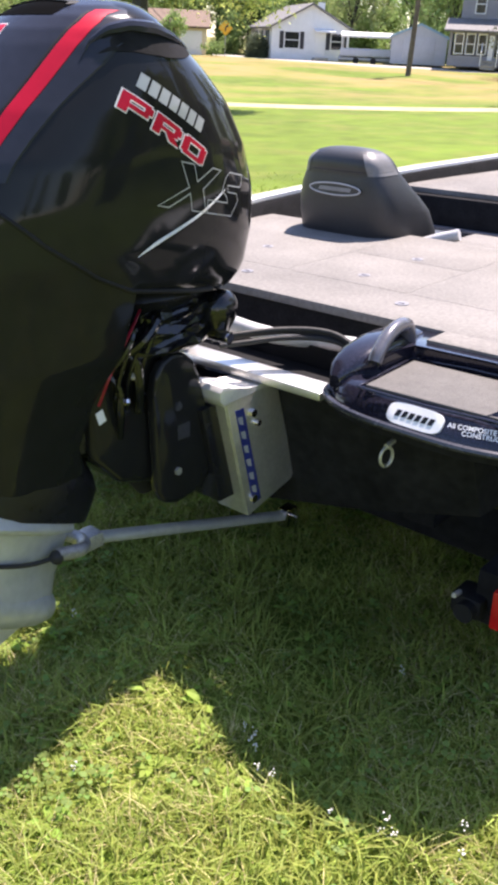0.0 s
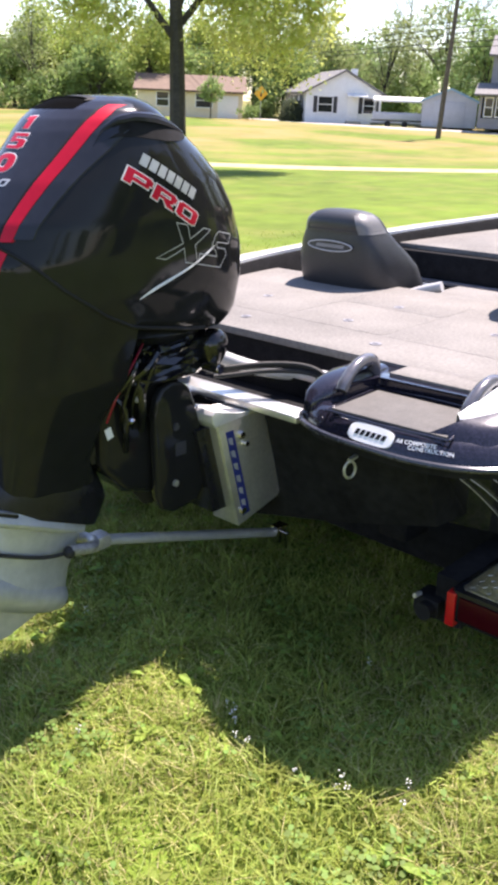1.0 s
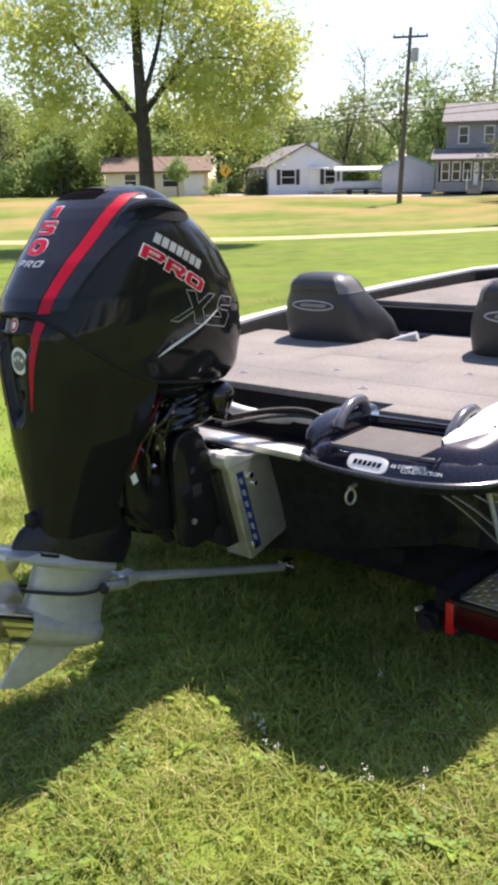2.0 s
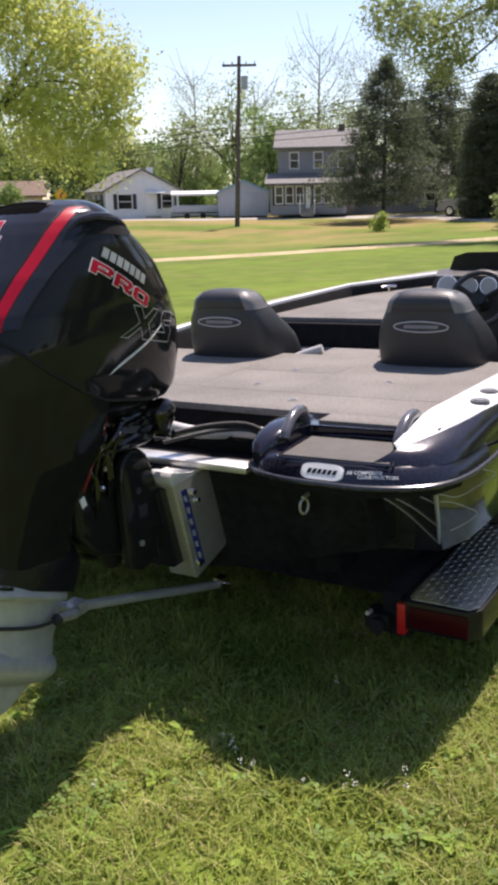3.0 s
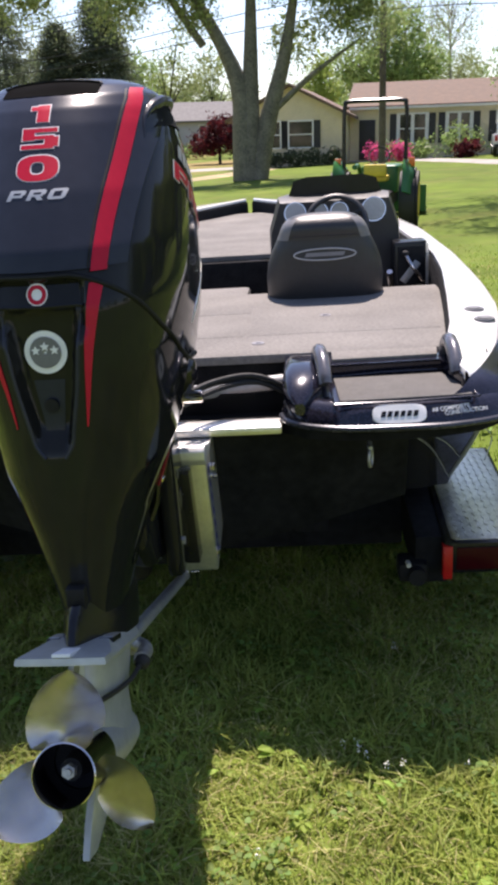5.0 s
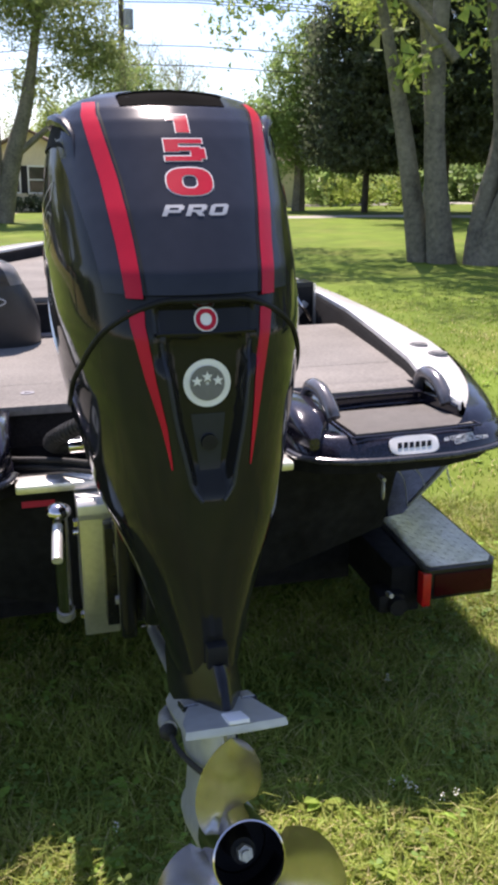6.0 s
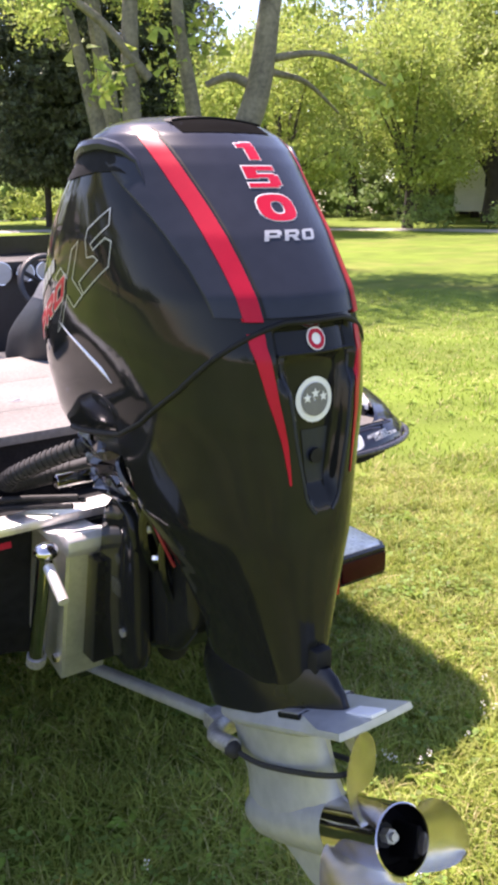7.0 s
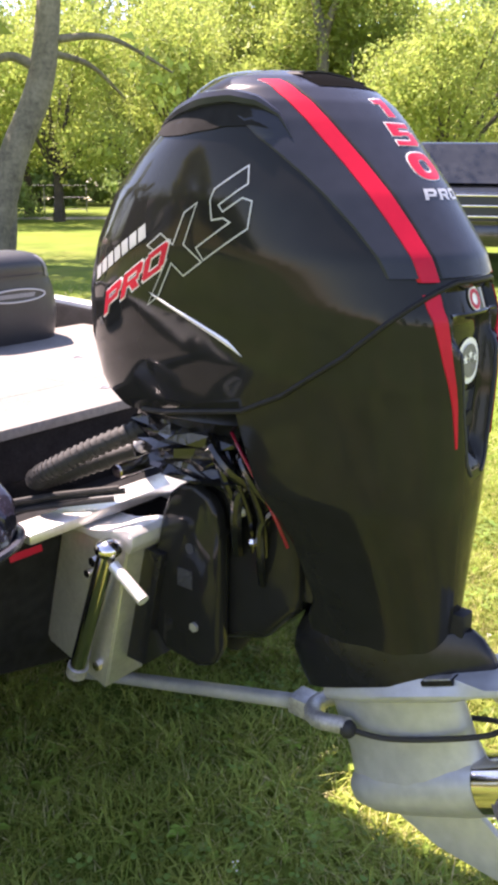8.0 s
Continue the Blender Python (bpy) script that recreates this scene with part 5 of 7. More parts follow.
# ---- lawn, roads ----
def lawn_material():
    m = material("lawn", (0.105, 0.155, 0.022), 0.9, vary=0.3, scale=0.25, bump=0.6, bump_scale=45, spec=0.1, second=(0.070, 0.100, 0.016))
    n, l = m.node_tree.nodes, m.node_tree.links
    b = n["Principled BSDF"]
    src = b.inputs["Base Color"].links[0].from_socket
    tc = n.new("ShaderNodeTexCoord")
    dry = n.new("ShaderNodeTexNoise")
    dry.inputs["Scale"].default_value, dry.inputs["Detail"].default_value = 0.9, 7
    l.new(tc.outputs["Object"], dry.inputs["Vector"])
    rng = n.new("ShaderNodeMapRange")
    rng.inputs[1].default_value, rng.inputs[2].default_value, rng.inputs[4].default_value = 0.50, 0.72, 0.35
    l.new(dry.outputs["Fac"], rng.inputs[0])
    mx = n.new("ShaderNodeMix")
    mx.data_type = "RGBA"
    mx.inputs[7].default_value = (0.22, 0.19, 0.065, 1)
    l.new(src, mx.inputs[6])
    l.new(rng.outputs[0], mx.inputs[0])
    # worn dry field beyond the dirt track
    sep = n.new("ShaderNodeSeparateXYZ")
    l.new(tc.outputs["Object"], sep.inputs[0])
    line = n.new("ShaderNodeMath")
    line.operation = "MULTIPLY_ADD"
    line.inputs[1].default_value = -1.0
    l.new(sep.outputs["X"], line.inputs[0])
    l.new(sep.outputs["Y"], line.inputs[2])
    field = n.new("ShaderNodeMapRange")
    field.inputs[1].default_value, field.inputs[2].default_value = 44.0, 52.0
    l.new(line.outputs[0], field.inputs[0])
    wide = n.new("ShaderNodeTexNoise")
    wide.inputs["Scale"].default_value, wide.inputs["Detail"].default_value = 0.12, 5
    l.new(tc.outputs["Object"], wide.inputs["Vector"])
    wr = n.new("ShaderNodeMapRange")
    wr.inputs[1].default_value, wr.inputs[2].default_value, wr.inputs[4].default_value = 0.40, 0.58, 0.9
    l.new(wide.outputs["Fac"], wr.inputs[0])
    mul = n.new("ShaderNodeMath")
    mul.operation = "MULTIPLY"
    l.new(field.outputs[0], mul.inputs[0])
    l.new(wr.outputs[0], mul.inputs[1])
    mx2 = n.new("ShaderNodeMix")
    mx2.data_type = "RGBA"
    mx2.inputs[7].default_value = (0.26, 0.19, 0.08, 1)
    l.new(mx.outputs[2], mx2.inputs[6])
    l.new(mul.outputs[0], mx2.inputs[0])
    l.new(mx2.outputs[2], b.inputs["Base Color"])
    return m


LAWNMAT = lawn_material()
BLADE = leafy("grass blades", (0.325, 0.375, 0.085), (0.185, 0.235, 0.045), 0.28)
BLADEFAR = leafy("far grass blades", (0.23, 0.31, 0.05), (0.15, 0.215, 0.032), 0.25)
STRAW = leafy("dry grass", (0.60, 0.53, 0.26), (0.42, 0.38, 0.17), 0.22)
CLOVER = leafy("clover leaves", (0.20, 0.29, 0.07), (0.13, 0.21, 0.045), 0.3)
DIRT = material("pale dirt track", (0.40, 0.33, 0.20), 0.95, vary=0.2, scale=0.8, bump=0.3, bump_scale=20, spec=0.1)
PAVE = material("grey driveway", (0.36, 0.34, 0.31), 0.9, vary=0.15, scale=0.7, spec=0.2)


def spread_axis(near, far, n1, n2):
    inner = np.linspace(-near, near, n1)
    outer = near * (far / near) ** np.linspace(0, 1, n2)[1:]
    return np.concatenate([-outer[::-1], inner, outer])


gx = spread_axis(8, 900, 65, 26)
gy = spread_axis(8, 900, 65, 26)
verts = [(x, y, ground_z(x, y) + (0.012 * noise.noise((x * 1.3, y * 1.3, 0)) if abs(x) < 9 and abs(y) < 9 else 0.0)) for y in gy for x in gx]
nx = len(gx)
faces = [(j * nx + i, j * nx + i + 1, (j + 1) * nx + i + 1, (j + 1) * nx + i) for j in range(len(gy) - 1) for i in range(nx - 1)]
me = bpy.data.meshes.new("ground")
me.from_pydata(verts, [], faces)
me.polygons.foreach_set("use_smooth", [True] * len(me.polygons))
me.materials.append(LAWNMAT)
tagged(new("ground", me), "mown lawn with dry patches, sloping gently", "ground", kind="structure")


def ribbon(name, points, width, mat, label, category, lift=0.03):
    line = smooth_line([(x, y, 0) for x, y in points], 10)
    vs, fs = [], []
    for i, p in enumerate(line):
        d = (line[min(i + 1, len(line) - 1)] - line[max(i - 1, 0)]).normalized()
        s = Vector((-d.y, d.x, 0))
        for k in (-1, -0.5, 0, 0.5, 1):
            q = p + s * width / 2 * (k + (0.12 * noise.noise((p.x * 0.4, p.y * 0.4, k)) if abs(k) == 1 else 0))
            vs.append((q.x, q.y, ground_z(q.x, q.y) + (lift if abs(k) < 1 else -0.02)))
    for i in range(len(line) - 1):
        for k in range(4):
            fs.append((i * 5 + k, i * 5 + k + 1, (i + 1) * 5 + k + 1, (i + 1) * 5 + k))
    m_ = bpy.data.meshes.new(name)
    m_.from_pydata(vs, [], fs)
    m_.polygons.foreach_set("use_smooth", [True] * len(m_.polygons))
    m_.materials.append(mat)
    return tagged(new(name, m_), label, category, kind="structure")


ribbon("dirt_road", [(-60, 2), (-34, 13), (-20, 21.5), (-10.5, 29.5), (-3, 40), (2, 60), (5, 90)], 2.6, DIRT, "pale dirt track across the grass", "dirt road")
ribbon("driveway", [(6, 46), (8.2, 38), (9.5, 33.5), (14.5, 32), (20, 27.5), (24.8, 21.5), (26.0, 15), (27, 5), (28, -6)], 2.2, PAVE, "pale gravel driveway along the lawn", "driveway")
ribbon("street", [(-75, 66), (-45, 58.5), (-22, 60), (-8, 50), (6, 47.5), (20, 47), (60, 44)], 5.0, PAVE, "grey paved street", "street")


# ---- grass near the boat ----
def blades(name, n, area, height, width, mat, label, seed, lean=0.6, keep=None):
    r = np.random.RandomState(seed)
    x = r.uniform(area[0], area[1], n)
    y = r.uniform(area[2], area[3], n)
    if keep is not None:
        ok = keep(x, y, r)
        x, y = x[ok], y[ok]
        n = len(x)
    lump = np.sin(x * 9.1 + 1.7 * np.sin(y * 6.3)) * np.sin(y * 8.3 + 1.3 * np.sin(x * 5.1)) + 0.5 * np.sin(x * 21.0 + y * 3.0) * np.sin(y * 19.0 - x * 4.0)
    h = height * r.uniform(0.45, 1.25, n) * (1.0 + 0.45 * lump)
    w = width * r.uniform(0.7, 1.3, n)
    a_ = r.uniform(0, 2 * np.pi, n)
    t = r.uniform(0.1, lean, n) * h * 1.3
    b_ = a_ + r.uniform(-1, 1, n) + np.pi / 2
    z = 0.0349 * (0.966 * x + 0.26 * y) - 0.004
    px, py = np.cos(a_) * w / 2, np.sin(a_) * w / 2
    qx, qy = np.cos(b_) * t, np.sin(b_) * t
    v = np.empty((n, 5, 3))
    v[:, 0] = np.stack([x - px, y - py, z], 1)
    v[:, 1] = np.stack([x + px, y + py, z], 1)
    v[:, 2] = np.stack([x + px * 0.75 + qx * 0.35, y + py * 0.75 + qy * 0.35, z + h * 0.6], 1)
    v[:, 3] = np.stack([x - px * 0.75 + qx * 0.35, y - py * 0.75 + qy * 0.35, z + h * 0.6], 1)
    v[:, 4] = np.stack([x + qx, y + qy, z + h * 0.95], 1)
    base = np.arange(n)[:, None] * 5
    f4 = (base + np.array([[0, 1, 2, 3]])).tolist()
    f3 = (base + np.array([[3, 2, 4]])).tolist()
    m_ = bpy.data.meshes.new(name)
    m_.from_pydata(v.reshape(-1, 3).tolist(), [], f4 + f3)
    m_.materials.append(mat)
    return tagged(new(name, m_), label, "grass", kind="stuff")


def fading(x0, x1, y0, y1, soft, extra=None):
    """Full inside the area, thinning out over the given width beyond it."""
    def keep(x, y, r):
        d = np.hypot(np.maximum(0, np.maximum(x0 - x, x - x1)), np.maximum(0, np.maximum(y0 - y, y - y1)))
        ok = r.random_sample(len(x)) > d / soft
        return ok & extra(x, y, r) if extra else ok
    return keep


def patchy(scale, cut, seed_):
    def keep(x, y, r):
        val = np.sin(x * scale + seed_) * np.cos(y * scale * 1.13 + seed_ * 2) + 0.6 * np.sin(x * scale * 2.3 + y * scale * 1.9 + seed_)
        return val + r.normal(0, 0.5, len(x)) > cut
    return keep


blades("grass", 200000, (-2.7, 3.4, -2.9, 1.6), 0.050, 0.0060, BLADE, "short green lawn grass around the boat", 1, 1.7, fading(-1.6, 2.3, -1.8, 1.6, 1.1))
blades("dry_grass", 105000, (-2.7, 3.4, -2.9, 1.6), 0.040, 0.0040, STRAW, "dry yellowish grass blades", 2, 2.0, fading(-1.6, 2.3, -1.8, 1.6, 1.1, patchy(3.1, -0.15, 1.3)))
blades("dry_grass_beyond", 22000, (1.2, 8.5, -2.0, 9.5), 0.036, 0.008, STRAW, "dry yellowish grass beyond the boat", 12, 1.8, fading(1.2, 5.5, -0.6, 5.5, 4.0, patchy(1.6, 0.1, 0.4)))
blades("tall_grass", 5200, (-1.7, 2.4, -1.9, 1.6), 0.10, 0.0046, BLADE, "longer grass tufts", 3, 0.7, patchy(5.3, 0.7, 2.2))
blades("grass_beyond", 90000, (1.2, 9.5, -2.6, 11.0), 0.034, 0.009, BLADEFAR, "green lawn grass beyond the boat", 4, 0.6, fading(1.2, 5.5, -0.6, 5.5, 5.0))
blades("grass_beyond", 26000, (-8.0, -1.2, -1.5, 11.0), 0.036, 0.012, BLADEFAR, "green lawn grass beyond the boat", 5, 0.6, fading(-4.0, -1.2, 0.0, 7.0, 4.0))


def clovers(n, seed):
    r = np.random.RandomState(seed)
    vs, fs = [], []
    k = 0
    while k < n:
        cx, cy = r.uniform(-1.5, 2.3), r.uniform(-1.8, 1.2)
        for _ in range(r.randint(4, 14)):
            x, y = cx + r.normal(0, 0.06), cy + r.normal(0, 0.06)
            z = 0.0349 * (0.966 * x + 0.26 * y) + r.uniform(0.02, 0.05)
            for j in range(3):
                q = r.uniform(0, 6.28) * 0.1 + j * 2.09
                s = r.uniform(0.009, 0.019)
                c_, s_ = math.cos(q), math.sin(q)
                tilt = r.uniform(-0.4, 0.5)
                b0 = len(vs)
                for u, v in ((0.1, 0), (0.7, 0.5), (1.2, 0.35), (1.25, -0.35), (0.7, -0.5)):
                    vs.append((x + s * (u * c_ - v * s_), y + s * (u * s_ + v * c_), z + s * u * tilt))
                fs.append(tuple(range(b0, b0 + 5)))
            k += 1
    m_ = bpy.data.meshes.new("clover")
    m_.from_pydata(vs, [], fs)
    m_.materials.append(CLOVER)
    return tagged(new("clover", m_), "patches of clover in the lawn", "clover", kind="stuff")


clovers(2600, 7)
WEED = leafy("broad weed leaves", (0.30, 0.40, 0.07), (0.17, 0.27, 0.045), 0.35)


def weeds(n, seed):
    r = np.random.RandomState(seed)
    vs, fs = [], []
    for _ in range(n):
        x, y = (r.uniform(-1.6, 2.3), r.uniform(-1.8, 1.3)) if r.random_sample() < 0.8 else (r.uniform(1.2, 5.0), r.uniform(-0.5, 4.5))
        z = 0.0349 * (0.966 * x + 0.26 * y) + 0.008
        big = r.uniform(0.6, 1.15)
        for j in range(r.randint(4, 9)):
            q, L, W = r.uniform(0, 6.28), big * r.uniform(0.035, 0.065), big * r.uniform(0.008, 0.014)
            c_, s_, up = math.cos(q), math.sin(q), r.uniform(0.2, 0.9)
            b0 = len(vs)
            for u, v in ((0.0, 0.15), (0.35, 0.8), (0.7, 1.0), (1.0, 0.0), (0.7, -1.0), (0.35, -0.8), (0.0, -0.15)):
                vs.append((x + L * u * c_ - W * v * s_, y + L * u * s_ + W * v * c_, z + L * (up * u - 0.55 * up * u * u) + 0.004 * abs(v)))
            fs.append(tuple(range(b0, b0 + 7)))
    m_ = bpy.data.meshes.new("weeds")
    m_.from_pydata(vs, [], fs)
    m_.materials.append(WEED)
    return tagged(new("weeds", m_), "broad-leaved weeds scattered in the lawn", "weeds", kind="stuff")


weeds(640, 17)
FLOWER = material("white clover flowers", (0.72, 0.70, 0.64), 0.8, vary=0.1)
r_ = np.random.RandomState(5)
for cx, cy in ((0.56, -0.40), (0.53, -0.37), (0.94, -0.40), (0.97, -0.43), (0.66, -0.44), (1.10, -0.35), (0.54, -0.39), (0.49, -0.385), (0.958, -0.41), (0.80, -0.42), (1.12, -0.33), (0.62, -0.46), (0.30, -0.75), (-0.25, -0.35), (0.7, 0.1)):
    x, y = cx + r_.normal(0, 0.02), cy + r_.normal(0, 0.02)
    z, h = ground_z(x, y), r_.uniform(0.05, 0.085)
    plant = thing("wild_flower", "tiny pale wild flowers on a thin green stem", "flower", "wild flowers in the lawn", (x, y, z))
    part("stem", cyl((0, 0, -0.01), (0.01, 0, h), 0.0012, 0.0008, 5), CLOVER, plant)
    florets = []
    for _ in range(7):
        q = r_.uniform(0, 6.28)
        florets.append(ball((0.01 + 0.009 * math.cos(q) * r_.uniform(0.2, 1), 0.009 * math.sin(q) * r_.uniform(0.2, 1), h - r_.uniform(-0.004, 0.022)), r_.uniform(0.0015, 0.0028), 6))
    part("blossom", join(*florets), FLOWER, plant, "cluster of tiny pale florets")

# ---- houses ----
SIDING_W = material("white siding", (0.74, 0.75, 0.76), 0.6, vary=0.05, scale=2)
SIDING_G = material("grey-blue siding", (0.28, 0.28, 0.31), 0.6, vary=0.08, scale=2)
SIDING_P = material("pale grey siding", (0.44, 0.46, 0.50), 0.6, vary=0.06, scale=2)
SIDING_C = material("cream siding", (0.70, 0.62, 0.45), 0.6, vary=0.06, scale=2)
ROOF_G = material("grey shingles", (0.17, 0.165, 0.16), 0.9, vary=0.2, scale=3, bump=0.3, bump_scale=15)
ROOF_B = material("brown shingles", (0.155, 0.105, 0.075), 0.9, vary=0.2, scale=3, bump=0.3, bump_scale=15)
ROOF_BLUE = material("blue metal roof", (0.22, 0.38, 0.50), 0.5, vary=0.1, scale=2)
TRIM = material("white trim", (0.78, 0.78, 0.77), 0.5, vary=0.04)
SHUTTER = material("dark shutters", (0.03, 0.03, 0.035), 0.6, vary=0.1)


def put(ob, x, y, yaw, dz=-0.05):
    ob.matrix_world = Matrix.Translation((x, y, ground_z(x, y) + dz)) @ Matrix.Rotation(radians(yaw), 4, "Z")
    return ob


def window(parent, x, y, z, w, h, face="y", shutters=False):
    """A window whose outer side looks to -y, or to +x or -x."""
    def at(bm):
        if face == "y":
            return moved(bm, Matrix.Translation((x, y, z)))
        return moved(bm, Matrix.Translation((x, y, z)) @ Matrix.Rotation(radians(90 if face == "+x" else -90), 4, "Z"))
    fr = part("window", at(join(box(-w / 2 - 0.08, w / 2 + 0.08, -0.07, 0.02, -0.08, 0.0), box(-w / 2 - 0.08, w / 2 + 0.08, -0.07, 0.02, h, h + 0.09), box(-w / 2 - 0.08, -w / 2, -0.07, 0.02, 0, h), box(w / 2, w / 2 + 0.08, -0.07, 0.02, 0, h), box(-w / 2, w / 2, -0.05, 0.0, h / 2 - 0.03, h / 2 + 0.03))), TRIM, parent, "white framed window", False)
    part("pane", at(box(-w / 2, w / 2, -0.02, 0.0, 0, h)), GLASS, fr, "", False)
    if shutters:
        for s in (-1, 1):
            part("shutter", at(box(s * (w / 2 + 0.26) - 0.17, s * (w / 2 + 0.26) + 0.17, -0.05, 0.0, -0.05, h + 0.05)), SHUTTER, fr, "dark shutter", False)
    return fr


def gable(parent, x0, x1, y0, y1, eave, ridge, wall, roof, along="x", over=0.35, base=0.0, clap=True):
    """Walls and a pitched roof with its ridge along x or y."""
    xm, ym = (x0 + x1) / 2, (y0 + y1) / 2
    if along == "x":
        body = prism([(y0, base), (y1, base), (y1, eave), (ym, ridge), (y0, eave)], "x", x0, x1)
        k = (ridge - eave) / (ym - y0)
        sl = [prism([(y0 - over, eave - over * k), (ym, ridge), (ym, ridge + 0.16), (y0 - over, eave - over * k + 0.16)], "x", x0 - over, x1 + over), prism([(y1 + over, eave - over * k), (ym, ridge), (ym, ridge + 0.16), (y1 + over, eave - over * k + 0.16)], "x", x0 - over, x1 + over)]
    else:
        body = prism([(x0, base), (x1, base), (x1, eave), (xm, ridge), (x0, eave)], "y", y0, y1)
        k = (ridge - eave) / (xm - x0)
        sl = [prism([(x0 - over, eave - over * k), (xm, ridge), (xm, ridge + 0.16), (x0 - over, eave - over * k + 0.16)], "y", y0 - over, y1 + over), prism([(x1 + over, eave - over * k), (xm, ridge), (xm, ridge + 0.16), (x1 + over, eave - over * k + 0.16)], "y", y0 - over, y1 + over)]
    w_ = part("wall", body, wall, parent, "", False)
    part("roof", join(*sl), roof, parent, "", False)
    # lapped boards as thin proud courses on the two faces towards the lawn
    if clap:
        bms = [box(x0 - 0.012, x1 + 0.012, y0 - 0.016, y0 + 0.01, z, z + 0.03) for z in np.arange(base + 0.3, eave - 0.1, 0.3)]
        part("siding_courses", join(*bms), wall, w_, "", False)
    return w_


# small white house, gable end to the lawn
h = thing("white_house", "small white single-storey house with a grey roof and dark shutters", "house")
gable(h, -3.3, 3.3, 0, 10, 2.5, 4.2, SIDING_W, ROOF_G, "y")
window(h, -1.6, 0, 0.95, 1.2, 1.2, "y", True)
window(h, 2.2, 0, 0.95, 0.9, 1.2, "y", True)
part("door", box(0.35, 1.25, -0.06, 0.02, 0.15, 2.15, 0.01), TRIM, h, "white door")
part("door_canopy", prism([(-0.8, 2.3), (0.0, 2.5), (0.0, 2.42), (-0.8, 2.2)], "x", 0.2, 1.9), TRIM, h)
for k in range(3):
    window(h, -3.3, 2.0 + 2.6 * k, 0.9, 0.9, 1.3, "-x", True)
part("chimney", box(1.1, 1.6, 2.2, 2.7, 3.0, 4.5), TRIM, h)
put(h, -46.5, 61.1, 37 + 14)
part("step", box(0.2, 1.4, -0.9, -0.05, 0.0, 0.3, 0.02), PAVE, h)

# roadside warning sign, clipped shrub and two small cypresses by the white house
SIGNYELLOW = material("yellow sign sheet", (0.80, 0.42, 0.03), 0.5, vary=0.05)
sg = thing("warning_sign", "yellow diamond road sign with a black arrow on a post", "road sign")
part("post", cyl((0, 0.03, -0.2), (0, 0.03, 2.5), 0.035, n=8), DULL, sg)
part("sign_face", moved(box(-0.42, 0.42, -0.012, 0.012, -0.42, 0.42, 0.004), Matrix.Translation((0, 0, 2.2)) @ Matrix.Rotation(radians(45), 4, "Y")), SIGNYELLOW, sg, "yellow diamond sign face")
part("arrow", join(prism([(-0.06, -0.25), (0.06, -0.25), (0.06, 0.02), (-0.06, 0.02)], "y", -0.02, -0.013), prism([(-0.06, 0.02), (0.06, 0.02), (0.20, 0.12), (0.10, 0.20)], "y", -0.02, -0.013), prism([(0.06, 0.26), (0.27, 0.21), (0.22, 0.02)], "y", -0.02, -0.013)), SHUTTER, sg, "black curved arrow").location = (0, 0, 2.2)
put(sg, -51.6, 56.2, 44)

# tan house among the trees further along the street
h = thing("tan_house", "low tan house with a brown roof behind trees", "house")
gable(h, -4.6, 4.6, 0, 7, 2.2, 3.4, SIDING_C, ROOF_B, "x")
window(h, -2.4, 0, 0.9, 1.0, 1.1)
window(h, 1.2, 0, 0.9, 1.4, 1.1)
part("garage_door", box(2.4, 4.2, -0.05, 0.02, 0.0, 1.9, 0.01), TRIM, h)
put(h, -57.5, 53.5, 46, -0.05)

# boat under a white cover beside it
h = thing("covered_boat", "pale pontoon boat under a white canopy beside the house", "boat")
part("canopy", join(box(-2.1, 2.1, -1.0, 1.0, 1.95, 2.12, 0.04), prism([(-1.0, 2.1), (0, 2.35), (1.0, 2.1)], "x", -2.1, 2.1)), TRIM, h, "white canopy")
for x in (-1.9, 1.9):
    for y in (-0.9, 0.9):
        part("post", cyl((x, y, 0.6), (x, y, 1.95), 0.03, n=8), DULL, h)
part("hull", box(-2.1, 2.0, -0.95, 0.95, 0.55, 1.15, 0.12, 3), SIDING_P, h)
part("pontoon", cyl((-2.2, -0.6, 0.35), (2.2, -0.6, 0.35), 0.22, n=14), DULL, h)
for x in (-0.8, 0.6):
    part("wheel", cyl((x, -0.9, 0.25), (x, -0.75, 0.25), 0.25, n=16), RUBBER, h)
put(h, -41.6, 62.2, 34)

# pale garage with a blue roof
h = thing("garage", "pale grey garage with a light blue metal roof", "garage")
gable(h, -2.1, 2.1, 0, 7, 1.9, 2.75, SIDING_P, ROOF_BLUE, "y", 0.15)
part("garage_door", box(-1.2, 1.2, -0.04, 0.02, 0.0, 1.9, 0.01), SIDING_P, h)
put(h, -36.6, 61.9, 31, 0.15)

# two-storey house with a porch and a wing
h = thing("two_storey_house", "grey-blue two-storey house with a front porch and a wing", "house")
gable(h, -3.2, 2.9, 0, 7, 5.2, 6.6, SIDING_G, ROOF_G, "x")
gable(h, 2.9, 10.4, 1.0, 7.5, 2.7, 3.9, SIDING_G, ROOF_G, "x")
for x in (-1.9, 0.0, 1.9):
    window(h, x, 0, 3.65, 0.62, 1.15)
porch = part("porch", join(box(-3.7, 2.2, -2.3, -0.02, 0.15, 0.85), box(-3.7, -3.5, -2.3, -0.02, 0.85, 2.4), box(2.0, 2.2, -2.3, -0.02, 0.85, 2.4), box(-0.7, -0.5, -2.3, -2.1, 0.85, 2.4), box(-3.7, 2.2, -2.3, -2.1, 2.25, 2.45)), SIDING_G, h, "grey-blue enclosed porch", False)
part("porch_roof", prism([(-2.7, 2.35), (0.0, 3.15), (0.0, 3.28), (-2.7, 2.48)], "x", -4.1, 2.6), ROOF_G, porch, "", False)
for x in (-3.0, -2.2, -1.4, 0.0, 0.75, 1.5):
    window(porch, x, -2.3, 1.0, 0.5, 1.2)
